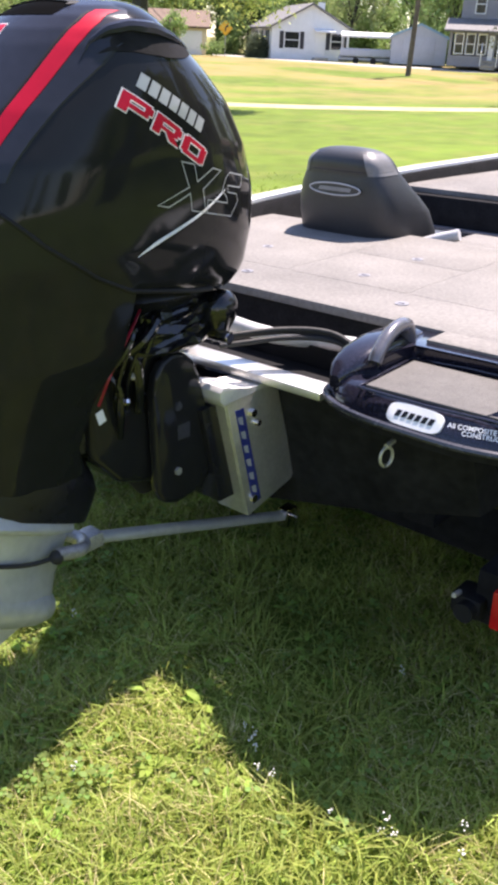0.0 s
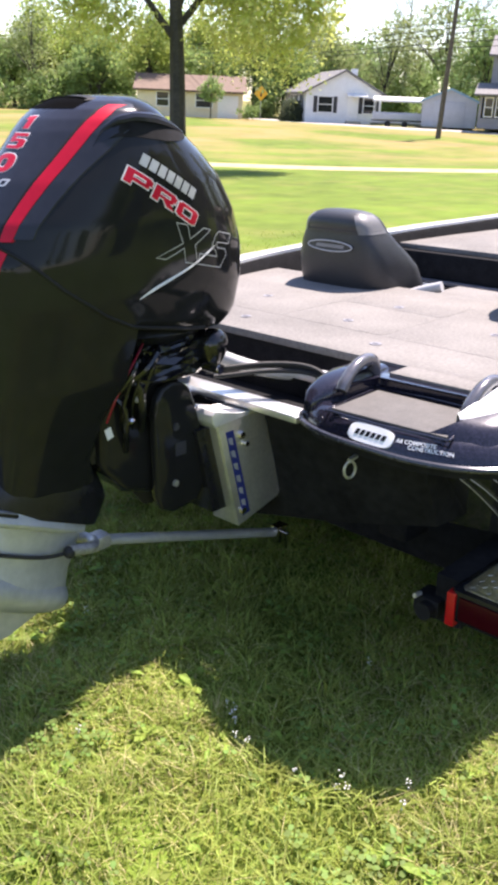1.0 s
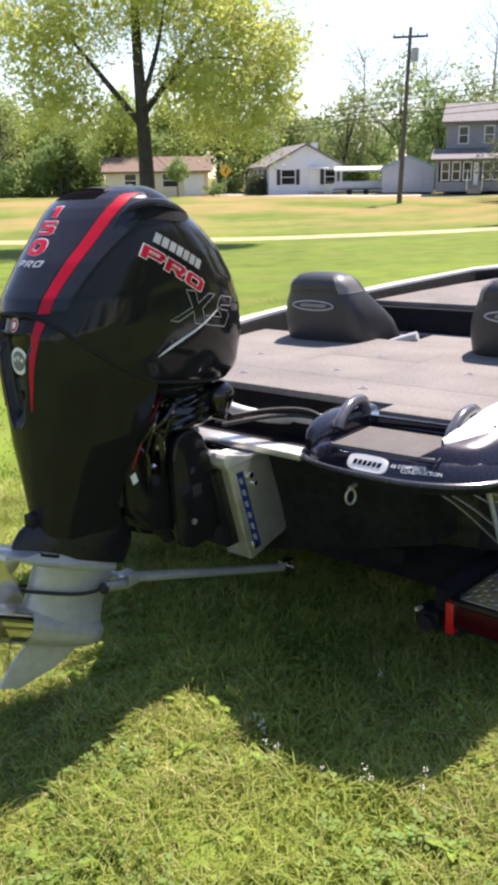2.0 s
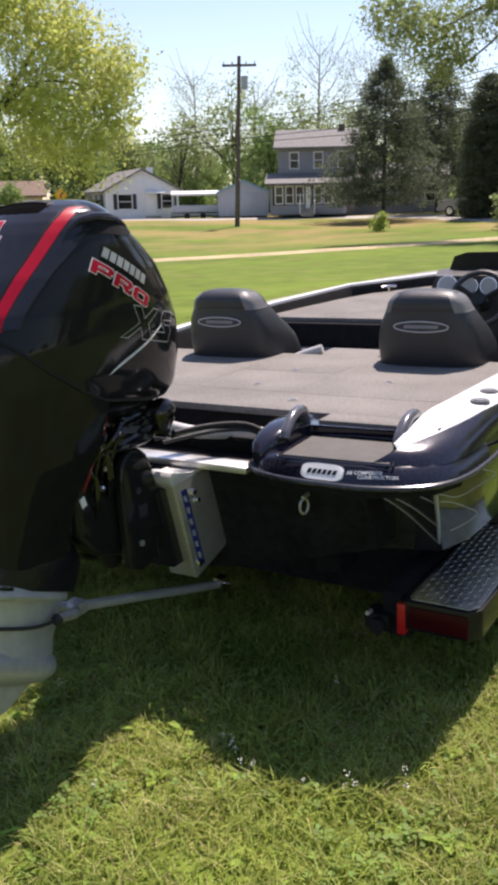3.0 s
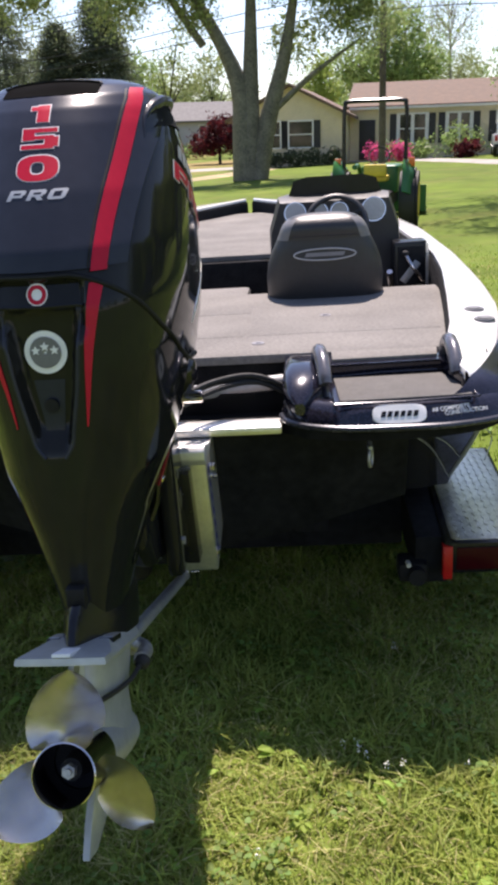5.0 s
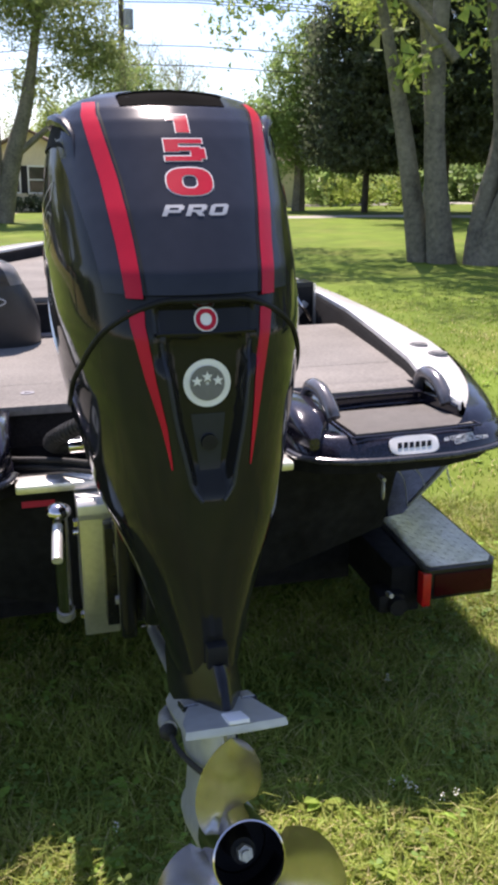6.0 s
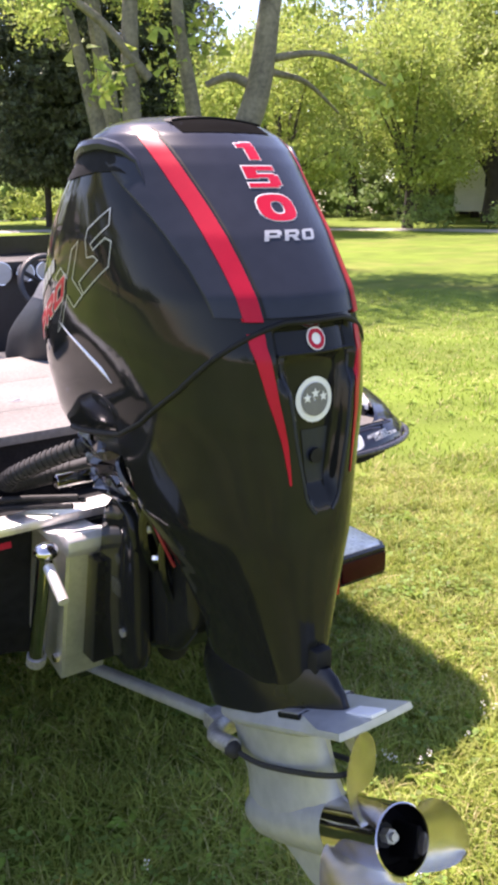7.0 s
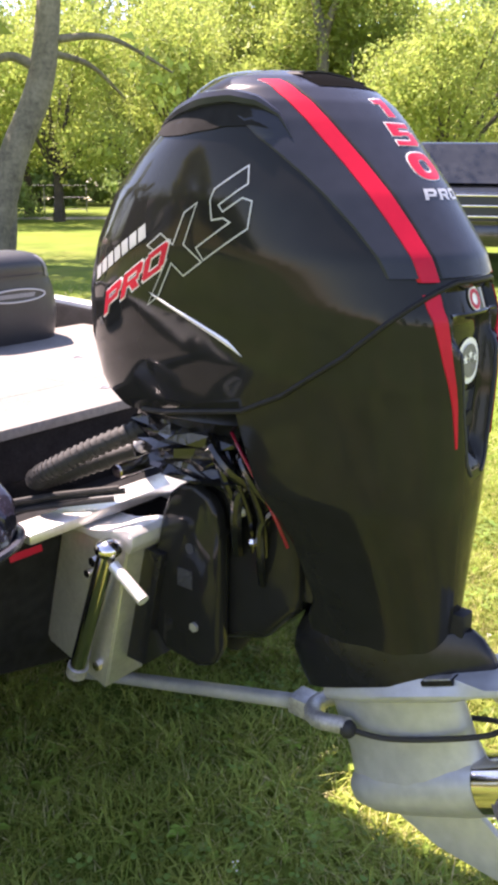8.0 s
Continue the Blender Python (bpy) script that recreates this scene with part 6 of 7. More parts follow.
part("porch_door", box(-0.95, -0.6, -2.34, -2.28, 0.25, 2.2), TRIM, porch, "", False)
part("steps", join(box(-1.3, -0.3, -3.4, -2.3, 0.0, 0.3), box(-1.3, -0.3, -2.9, -2.3, 0.3, 0.6)), PAVE, h, "", False)
for x in (-1.35, -0.25):
    part("stair_rail", join(cyl((x, -3.4, 0.2), (x, -3.4, 1.1), 0.04, n=6), cyl((x, -3.4, 1.1), (x, -2.3, 1.7), 0.04, n=6)), TRIM, h)
window(h, 4.9, 1.0, 0.95, 1.0, 1.3)
window(h, 5.9, 1.0, 0.95, 0.6, 1.3)
window(h, 8.9, 1.0, 1.0, 0.75, 1.25)
part("chimney", box(1.6, 2.1, 3.1, 3.6, 5.9, 7.1), ROOF_B, h)
put(h, -29.7, 62.0, 25.5, 0.1)

# far low house behind the weeping trees
h = thing("far_house", "grey low house far behind a hedge", "house")
gable(h, -4.5, 4.5, 0, 7, 2.4, 3.9, SIDING_P, ROOF_G, "x")
window(h, -1.5, 0, 0.9, 1.2, 1.1)
window(h, 2.0, 0, 0.9, 1.2, 1.1)
put(h, -9.5, 76.0, 8, 0.3)

# long cream ranch house
h = thing("ranch_house", "long cream ranch house with a brown roof and dark shutters", "house")
gable(h, -1.5, 9.6, 0, 8, 2.78, 4.1, SIDING_C, ROOF_B, "x", 0.18)
gable(h, -7.4, -1.5, -1.6, 7, 2.45, 3.9, SIDING_C, ROOF_B, "y", 0.45)
for x, w in ((1.79, 1.5), (4.17, 1.25), (6.64, 1.1)):
    fr = window(h, x, 0, 1.0, w, 1.4, "y", True)
    part("mullion", join(box(x - 0.09, x + 0.09, -0.06, -0.022, 1.0, 2.4), box(x - w / 2, x - w / 2 + 0.10, -0.06, -0.022, 1.0, 2.4), box(x + w / 2 - 0.10, x + w / 2, -0.06, -0.022, 1.0, 2.4)), TRIM, fr, "", False)
for x in (-5.6, -3.9):
    window(h, x, -1.6, 0.95, 1.2, 1.25, "y", True)
part("door", box(-1.0, -0.15, -0.06, 0.0, 0.2, 2.2, 0.01), SHUTTER, h, "dark front door")
part("gutter", box(-1.5, 9.7, -0.28, -0.19, 2.70, 2.82), TRIM, h)
put(h, 4.6, 46.6, -8.5, -0.15)

# white house behind the maples
h = thing("white_cottage", "white house with wooden steps behind the maples", "house")
gable(h, -4.6, 4.6, 0, 7, 2.9, 4.2, SIDING_W, ROOF_G, "x")
window(h, -2.6, 0, 1.2, 1.0, 1.2, "y")
window(h, 1.8, 0, 1.2, 1.0, 1.2, "y")
part("steps", join(*[box(-0.8, 0.8, -0.4 - 0.3 * k, -0.1 - 0.3 * k, 0.0, 0.8 - 0.2 * k) for k in range(4)]), ROOF_B, h, "brown wooden steps", False)
part("door", box(-0.45, 0.45, -0.06, 0.0, 0.8, 2.8), SHUTTER, h)
put(h, 37.6, 26.8, -54, 0.3)


# white house behind the walk, seen mirrored in the engine cover
h = thing("white_farmhouse", "white two-storey house behind the lawn", "house")
gable(h, -5, 5, 0, 7, 5.0, 7.0, SIDING_W, ROOF_G, "x")
for x in (-3, 0, 3):
    window(h, x, 0, 1.0, 1.0, 1.4)
    window(h, x, 0, 3.4, 1.0, 1.3)
put(h, 21, -17, 130, -0.1)


# ---- vehicles ----
def vehicle(label, body_mat, x, y, yaw, kind="pickup", size=1.0):
    ob = thing(kind, label, "pickup truck" if kind == "pickup_truck" else "car")
    def prof(pts, half, bev):
        return prism(pts, "x", -half, half, bev, 2)
    body = part("body", prof([(-2.6, 0.45), (2.6, 0.45), (2.62, 0.75), (2.55, 1.05), (1.35, 1.18), (-2.55, 1.18), (-2.62, 0.8)], 0.97, 0.06), body_mat, ob, "", True)
    cab = part("cabin", prof([(1.30, 1.16), (0.62, 1.82), (-0.95 if kind == "pickup_truck" else -2.2, 1.86), (-1.15 if kind == "pickup_truck" else -2.5, 1.16)], 0.84, 0.07), body_mat, ob, "", True)
    part("windscreen", prism([(1.27, 1.22), (0.66, 1.78), (0.69, 1.79), (1.31, 1.22)], "x", -0.74, 0.74), GLASS, cab, "dark windscreen", False)
    for s in (-1, 1):
        part("side_window", prism([(1.0, 1.25), (0.55, 1.74), (-0.85, 1.76), (-0.95, 1.25)], "x", s * 0.845 - 0.006, s * 0.845 + 0.006), GLASS, cab, "", False)
        if kind != "pickup_truck":
            part("rear_side_window", prism([(-1.08, 1.25), (-1.0, 1.75), (-2.05, 1.75), (-2.25, 1.25)], "x", s * 0.845 - 0.006, s * 0.845 + 0.006), GLASS, cab, "", False)
        part("headlight", box(s * 0.78 - 0.15, s * 0.78 + 0.15, 2.56, 2.66, 0.76, 1.05, 0.02), VINYLGREY, body, "clear headlight")
        part("mirror", box(s * 1.08 - 0.12, s * 1.08 + 0.12, 0.85, 0.95, 1.22, 1.40, 0.03), SHUTTER, cab)
        for wy in (1.65, -1.65):
            w_ = part("wheel", cyl((s * 0.74, wy, 0.38), (s * 0.98, wy, 0.38), 0.38, n=24, bevel=0.03), RUBBER, ob, "black tyre")
            part("rim", cyl((s * 0.97, wy, 0.38), (s * 0.99, wy, 0.38), 0.22, n=16), ALU, w_)
    part("rear_window", prism([(-2.40, 1.3), (-2.21, 1.75), (-2.27, 1.75), (-2.46, 1.3)], "x", -0.70, 0.70), GLASS, cab, "", False) if kind != "pickup_truck" else None
    gr = part("grille", box(-0.60, 0.60, 2.58, 2.66, 0.72, 1.06, 0.02), SHUTTER, body, "black grille")
    for k in range(3):
        part("grille_bar", box(-0.58, 0.58, 2.655, 2.675, 0.76 + 0.13 * k, 0.785 + 0.13 * k, 0.004), STEEL, gr)
    part("bumper", box(-0.98, 0.98, 2.55, 2.72, 0.40, 0.66, 0.04), body_mat, ob, "")
    part("rear_bumper", box(-0.95, 0.95, -2.72, -2.58, 0.45, 0.64, 0.04), SHUTTER, ob)
    for s in (-1, 1):
        part("tail_light", box(s * 0.85 - 0.08, s * 0.85 + 0.08, -2.65, -2.58, 0.8, 1.1, 0.01), REDLENS, body)
    put(ob, x, y, yaw, 0.0)
    ob.matrix_world = ob.matrix_world @ Matrix.Scale(size, 4)
    return ob


CARWHITE = material("white car paint", (0.70, 0.70, 0.70), 0.25, vary=0.04, coat=0.4)
CARBLACK = material("black car paint", (0.010, 0.012, 0.014), 0.15, vary=0.1, coat=0.6)
CARGREY = material("silver car paint", (0.35, 0.36, 0.38), 0.3, vary=0.05, coat=0.4)
vehicle("black pickup truck parked on the lawn, facing the boat", CARBLACK, 13.74, 5.96, 118, "pickup_truck", 1.17)
vehicle("white sport utility car on the driveway by the ranch house", CARWHITE, 10.65, 42.9, -10, "car", 0.82)
vehicle("silver car parked far off by the street", CARGREY, -15.8, 58.5, 75, "car")

# ---- green tractor behind the bow ----
GREEN = material("tractor green paint", (0.02, 0.13, 0.03), 0.35, vary=0.1, scale=5)
YELLOW = material("yellow paint", (0.72, 0.52, 0.04), 0.45, vary=0.1, scale=5)
ORANGE = material("orange lamp lens", (0.85, 0.18, 0.02), 0.3, vary=0.05)
tr = thing("tractor", "green compact tractor with a black roll bar and yellow seat", "tractor")
part("hood", box(-0.32, 0.32, 0.35, 1.75, 0.55, 1.02, 0.06, 3), GREEN, tr, "green hood")
part("chassis", box(-0.25, 0.25, -0.7, 1.6, 0.35, 0.6, 0.03), MATTE, tr)
part("seat", join(box(-0.20, 0.20, -0.45, 0.02, 0.78, 0.88, 0.04), box(-0.19, 0.19, -0.52, -0.42, 0.86, 1.06, 0.04)), YELLOW, tr, "yellow seat")
hoop = part("roll_bar", tube([(-0.50, -0.62, 0.55), (-0.50, -0.62, 1.2), (-0.50, -0.62, 1.80), (-0.485, -0.62, 1.97), (-0.44, -0.62, 2.03), (0.0, -0.62, 2.035), (0.44, -0.62, 2.03), (0.485, -0.62, 1.97), (0.50, -0.62, 1.80), (0.50, -0.62, 1.2), (0.50, -0.62, 0.55)], 0.034, 8), BLACK, tr, "black roll bar")
for s in (-1, 1):
    part("warning_lamp", box(s * 0.60 - 0.05, s * 0.60 + 0.05, -0.66, -0.58, 1.02, 1.16, 0.01), ORANGE, hoop, "orange warning lamp")
    w_ = part("rear_wheel", cyl((s * 0.42, -0.45, 0.50), (s * 0.72, -0.45, 0.50), 0.50, n=28, bevel=0.05), RUBBER, tr, "large black tyre")
    part("rim", cyl((s * 0.71, -0.45, 0.50), (s * 0.73, -0.45, 0.50), 0.28, n=18), YELLOW, w_)
    w_ = part("front_wheel", cyl((s * 0.38, 1.35, 0.30), (s * 0.58, 1.35, 0.30), 0.30, n=24, bevel=0.04), RUBBER, tr, "black tyre")
    part("rim", cyl((s * 0.57, 1.35, 0.30), (s * 0.59, 1.35, 0.30), 0.16, n=16), YELLOW, w_)
    part("mudguard", tube([(s * 0.56, -0.98, 0.62), (s * 0.56, -0.80, 0.98), (s * 0.56, -0.42, 1.08), (s * 0.56, -0.05, 0.98)], 0.13, 8, flat=0.15), GREEN, tr)
    part("loader_arm", tube([(s * 0.42, 0.2, 1.0), (s * 0.45, 1.2, 0.95), (s * 0.45, 2.2, 0.35)], 0.045, 8), GREEN, tr)
part("bucket", prism([(2.1, 0.1), (2.75, 0.1), (2.70, 0.16), (2.2, 0.2), (2.15, 0.6), (2.08, 0.6)], "x", -0.75, 0.75), GREEN, tr)
part("steering_wheel", tube([(0.17 * math.cos(q), 0.20 + 0.1 * math.sin(q), 1.18 + 0.14 * math.sin(q)) for q in np.linspace(0, 2 * math.pi, 17)], 0.014, 6, 2), RUBBER, tr)
put(tr, 1.75, 13.2, -10, 0.0)

# ---- utility poles and lines ----
POLE = material("weathered pole wood", (0.13, 0.105, 0.085), 0.9, vary=0.25, scale=3, bump=0.4, bump_scale=30)
WIRE = material("dark wire", (0.02, 0.02, 0.022), 0.6)


def pole(x, y, top, yaw, lean, label):
    ob = thing("utility_pole", label, "utility pole", "utility poles")
    part("shaft", cyl((0, 0, -0.3), (lean, 0, top), 0.17, 0.11, 14), POLE, ob, "weathered wooden shaft")
    arm = part("crossarm", box(lean - 1.1, lean + 1.1, -0.07, 0.07, top - 0.62, top - 0.48, 0.01), POLE, ob)
    for k in (-1.0, -0.45, 0.45, 1.0):
        part("insulator", cyl((lean + k, 0, top - 0.48), (lean + k, 0, top - 0.30), 0.05, 0.035, 10), DULL, arm)
    part("transformer", cyl((lean + 0.32, -0.05, top - 2.0), (lean + 0.32, -0.05, top - 1.2), 0.22, n=16, bevel=0.02), DULL, ob)
    return put(ob, x, y, yaw, 0.0)


pole(-29.3, 48.8, 10.6, 30, 0.35, "wooden utility pole with a crossarm by the field")
pole(4.15, 39.0, 9.8, -8, -0.1, "wooden utility pole before the ranch house")
wires = thing("power_lines", "dark overhead power lines between the poles", "power lines")
for dz, off, far in ((10.0, -1.0, 6.6), (10.0, 0.0, 6.3), (10.0, 1.0, 6.0), (8.2, 0.2, 5.5), (7.4, 0.0, 5.2)):
    pts = [(-80, 62 + off, far), (-55, 55 + off, far - 0.5), (-29.2, 48.8 + off * 0.2, far), (-12.5, 43.4 + off, (far + dz) / 2 - 1.0), (4.15, 39 + off * 0.6, dz - 0.5), (25, 36 + off, dz - 1.0), (48, 33 + off, dz + 0.6)]
    part("line", tube(pts, 0.02, 5, 6), WIRE, wires)


# ---- trees ----
BARK = material("grey mossy bark", (0.185, 0.168, 0.125), 0.95, vary=0.3, scale=2.2, bump=0.8, bump_scale=12)
BARKDK = material("dark bark", (0.06, 0.05, 0.042), 0.95, vary=0.3, scale=3, bump=0.8, bump_scale=14)
LEAF_LIGHT = leafy("yellow-green leaves", (0.34, 0.41, 0.10), (0.22, 0.285, 0.065), 0.22)
LEAF_HONEY = leafy("olive-yellow hanging leaves", (0.55, 0.58, 0.19), (0.38, 0.41, 0.125), 0.22)
LEAF_MID = leafy("mid-green leaves", (0.25, 0.345, 0.115), (0.155, 0.225, 0.075), 0.22)
LEAF_OLIVE = leafy("young olive leaves", (0.28, 0.33, 0.13), (0.17, 0.21, 0.085), 0.2)
LEAF_DARK = leafy("dark evergreen needles", (0.120, 0.145, 0.085), (0.066, 0.085, 0.050), 0.3)
LEAF_RED = leafy("dark red leaves", (0.10, 0.018, 0.022), (0.05, 0.010, 0.014), 0.3)
PINK = leafy("pink blossoms", (0.60, 0.10, 0.25), (0.40, 0.05, 0.15), 0.3)


def leaves(centres, per, spread, size, seed, flat=1.0, hang=0.0):
    """Many small leaf faces in loose clumps round the centres."""
    r = np.random.RandomState(seed)
    c = np.repeat(np.array(centres, float), per, axis=0)
    n = len(c)
    d = r.normal(0, 1, (n, 3)) * np.array([1, 1, flat]) * spread
    d[:, 2] -= np.abs(r.normal(0, 1, n)) * hang
    p = c + d
    a_ = r.normal(0, 1, (n, 3))
    a_ /= np.linalg.norm(a_, axis=1, keepdims=True)
    b_ = np.cross(a_, r.normal(0, 1, (n, 3)))
    b_ /= np.linalg.norm(b_, axis=1, keepdims=True)
    s = size * r.uniform(0.6, 1.4, (n, 1))
    v = np.stack([p - a_ * s * 0.6 - b_ * s * 0.5, p - a_ * s * 0.6 + b_ * s * 0.5, p + a_ * s], 1).reshape(-1, 3)
    f = (np.arange(n)[:, None] * 3 + np.arange(3)).tolist()
    return v.tolist(), f


def crown_points(blobs, n, seed, shell=0.55):
    r = np.random.RandomState(seed)
    pts = []
    total = sum(b[3] ** 2 for b in blobs)
    for bx_, by_, bz_, br, *fl in blobs:
        k = max(3, int(n * br**2 / total))
        d = r.normal(0, 1, (k, 3))
        d /= np.linalg.norm(d, axis=1, keepdims=True)
        q = r.uniform(shell, 1.0, (k, 1)) ** 0.7
        d = d * q * br
        d[:, 2] *= fl[0] if fl else 0.8
        pts += (d + np.array([bx_, by_, bz_])).tolist()
    return pts


def crown(parent, blobs, mat, clumps, per, spread, size, seed, name="crown", label="", flat=0.8, hang=0.0, shell=0.55, core=0.12):
    """Small leaves in clumps round the blobs' shells, and a loose filling of larger leaf sprays inside."""
    v, f = leaves(crown_points(blobs, clumps, seed, shell), per, spread, size, seed + 1, flat, hang)
    if core:
        inside = crown_points([(x, y, z, rad * 0.72, *fl) for x, y, z, rad, *fl in blobs], max(8, int(clumps * core * 2)), seed + 5, 0.05)
        v2, f2 = leaves(inside, max(2, per // 2), spread * 1.2, size * 2.4, seed + 6, flat)
        n = len(v)
        v, f = v + v2, f + [tuple(k + n for k in q) for q in f2]
    m_ = bpy.data.meshes.new(name)
    m_.from_pydata(v, [], f)
    m_.materials.append(mat)
    ob = new(name, m_)
    ob.parent = parent
    if label:
        tagged(ob, label)
    return ob


def limbs(parent, lines, mat, name="trunk", label="", split=False, sides=9, steps=6):
    if split:
        return [part("stem", tube(pts, 0.1, 12, 8, radii=rad), mat, parent) for pts, rad in lines]
    return part(name, join(*[tube(pts, 0.1, sides, steps, radii=rad) for pts, rad in lines]), mat, parent, label)


def twig_lines(blobs, start, seed, n=10, r0=0.07):
    r = np.random.RandomState(seed)
    out = []
    for bx_, by_, bz_, br, *_ in blobs:
        for _k in range(max(1, n // len(blobs))):
            d = r.normal(0, 1, 3)
            d /= np.linalg.norm(d)
            d[2] = abs(d[2]) * 0.6
            e_ = np.array([bx_, by_, bz_]) + d * br * 0.8
            s_ = np.array(start)
            m1 = s_ * 0.6 + e_ * 0.4 + np.array([0, 0, 0.4])
            out.append(([tuple(s_), tuple(m1), tuple(e_)], [r0, r0 * 0.6, r0 * 0.15]))
    return out


def broadleaf(name, label, h, tr_, blobs, leafmat, clumps, per, spread, size, seed, bark=None, fork=0.35, group=""):
    ob = thing(name, label, "tree", group)
    bark = bark or BARK
    fk = (0, 0, h * fork)
    limbs(ob, [([(0, 0, -0.3), (0.03 * h * 0.1, 0, h * fork * 0.5), fk], [tr_ * 1.35, tr_, tr_ * 0.85])] + twig_lines(blobs, fk, seed, 12, tr_ * 0.5), bark, sides=5, steps=3)
    crown(ob, blobs, leafmat, clumps, per, spread, size, seed)
    return ob


def conifer(name, label, h, rad, mat, seed, bare=0.1, whorls=22, column=False, leaf=0.0):
    ob = thing(name, label, "tree")
    limbs(ob, [([(0, 0, -0.2), (0, 0, h * 0.5), (0, 0, h)], [0.16, 0.10, 0.02])], BARKDK)
    r = np.random.RandomState(seed)
    pts = []
    for k in range(whorls):
        t = k / (whorls - 1)
        z = h * (bare + (1 - bare) * t)
        rr = rad * ((1 - t) ** 0.7 * (0.78 + 0.34 * r.random_sample()) + 0.04) if not column else rad * ((1 - t**3.2) ** 0.5 * (0.75 + 0.25 * math.sin(2.2 * t + 0.6)) + 0.03)
        for j in range(int(7 + 16 * rr / rad)):
            q = r.uniform(0, 6.28)
            for s in np.linspace(0.35, 1, 4):
                x = rr * s * r.uniform(0.8, 1.15)
                pts.append((x * math.cos(q), x * math.sin(q), z - (0.10 if not column else -0.1) * x + r.normal(0, 0.1)))
    v, f = leaves(pts, 26, 0.20 if not column else 0.22, leaf or 0.085, seed, 0.6)
    m_ = bpy.data.meshes.new("needles")
    m_.from_pydata(v, [], f)
    m_.materials.append(mat)
    c_ = new("needles", m_)
    c_.parent = ob
    return ob


# far woods: a few kinds, repeated round the place
r_ = np.random.RandomState(11)
kinds = []
for i, (mat, hh, sz) in enumerate(((LEAF_MID, 12, 0.22), (LEAF_OLIVE, 13, 0.20), (LEAF_LIGHT, 10, 0.22), (LEAF_MID, 9, 0.22), (LEAF_OLIVE, 15, 0.17))):
    bl = [(r_.normal(0, 1.6), r_.normal(0, 1.6), hh * f_, hh * rr) for f_, rr in ((0.35, 0.20), (0.5, 0.24), (0.62, 0.24), (0.75, 0.2), (0.88, 0.14), (0.55, 0.2))]
    kinds.append(broadleaf("woodland_tree", ("leafy green", "thinly leaved olive", "bright yellow-green", "low bushy green", "tall thinly leaved")[i] + " tree at the edge of the woods", hh, 0.22, bl, mat, 230 if i != 4 else 190, 19 if i not in (1, 4) else 16, hh * 0.040, sz * 0.80, 30 + i, BARKDK, 0.3, "woodland trees"))
spots = []
for k in range(98):
    az_ = radians(-78 + 140 * k / 93 + r_.uniform(-1.0, 1.0))
    d_ = r_.uniform(92, 128) if -0.35 < az_ < 1.2 else r_.uniform(58, 95)
    spots.append((-math.sin(az_) * d_, math.cos(az_) * d_, math.degrees(az_)))
used = set()
for x, y, azd in spots:
    i = int(r_.choice(5, p=[0.30, 0.25, 0.15, 0.15, 0.15]))
    s_ = r_.uniform(0.7, 1.08)
    m_ = Matrix.Translation((x, y, ground_z(x, y) - 0.2)) @ Matrix.Rotation(r_.uniform(0, 6.28), 4, "Z") @ Matrix.Scale(s_, 4)
    if i not in used:
        kinds[i].matrix_world = m_
        used.add(i)
    else:
        copy_thing(kinds[i], m_)

for k in range(44):  # a taller stand behind the small white house
    az_ = radians(37 + 30 * k / 43 + r_.uniform(-0.6, 0.6))
    d_ = r_.uniform(84, 104)
    x, y = -math.sin(az_) * d_, math.cos(az_) * d_
    copy_thing(kinds[int(r_.choice(5, p=[0.4, 0.2, 0.1, 0.15, 0.15]))], Matrix.Translation((x, y, ground_z(x, y) - 0.2)) @ Matrix.Rotation(r_.uniform(0, 6.28), 4, "Z") @ Matrix.Scale(r_.uniform(0.8, 1.12), 4))
for k in range(16):  # trees on the far side, behind the walk
    az_ = radians(128 + 150 * k / 15 + r_.uniform(-1.5, 1.5))
    d_ = r_.uniform(42, 75)
    x, y = -math.sin(az_) * d_, math.cos(az_) * d_
    copy_thing(kinds[int(r_.choice(5))], Matrix.Translation((x, y, ground_z(x, y) - 0.2)) @ Matrix.Rotation(r_.uniform(0, 6.28), 4, "Z") @ Matrix.Scale(r_.uniform(0.8, 1.2), 4))

# undergrowth along the woods
for k in range(46):
    az_ = radians(-72 + 132 * k / 45 + r_.uniform(-1, 1))
    d_ = r_.uniform(84, 95) if az_ > -0.35 else r_.uniform(50, 60)
    x, y = -math.sin(az_) * d_, math.cos(az_) * d_
    if k == 0:
        bush0 = thing("undergrowth_bush", "dense green bush at the foot of the woods", "bush", "undergrowth bushes")
        crown(bush0, [(0, 0, 1.2, 1.8), (1.6, 0.3, 1.0, 1.5), (-1.5, -0.2, 1.1, 1.6), (0.4, 0.2, 2.4, 1.3)], LEAF_MID, 120, 22, 0.28, 0.16, 77)
        put(bush0, x, y, 0)
    else:
        copy_thing(bush0, Matrix.Translation((x, y, ground_z(x, y) - 0.1)) @ Matrix.Rotation(r_.uniform(0, 6.28), 4, "Z") @ Matrix.Scale(r_.uniform(0.8, 1.5), 4))

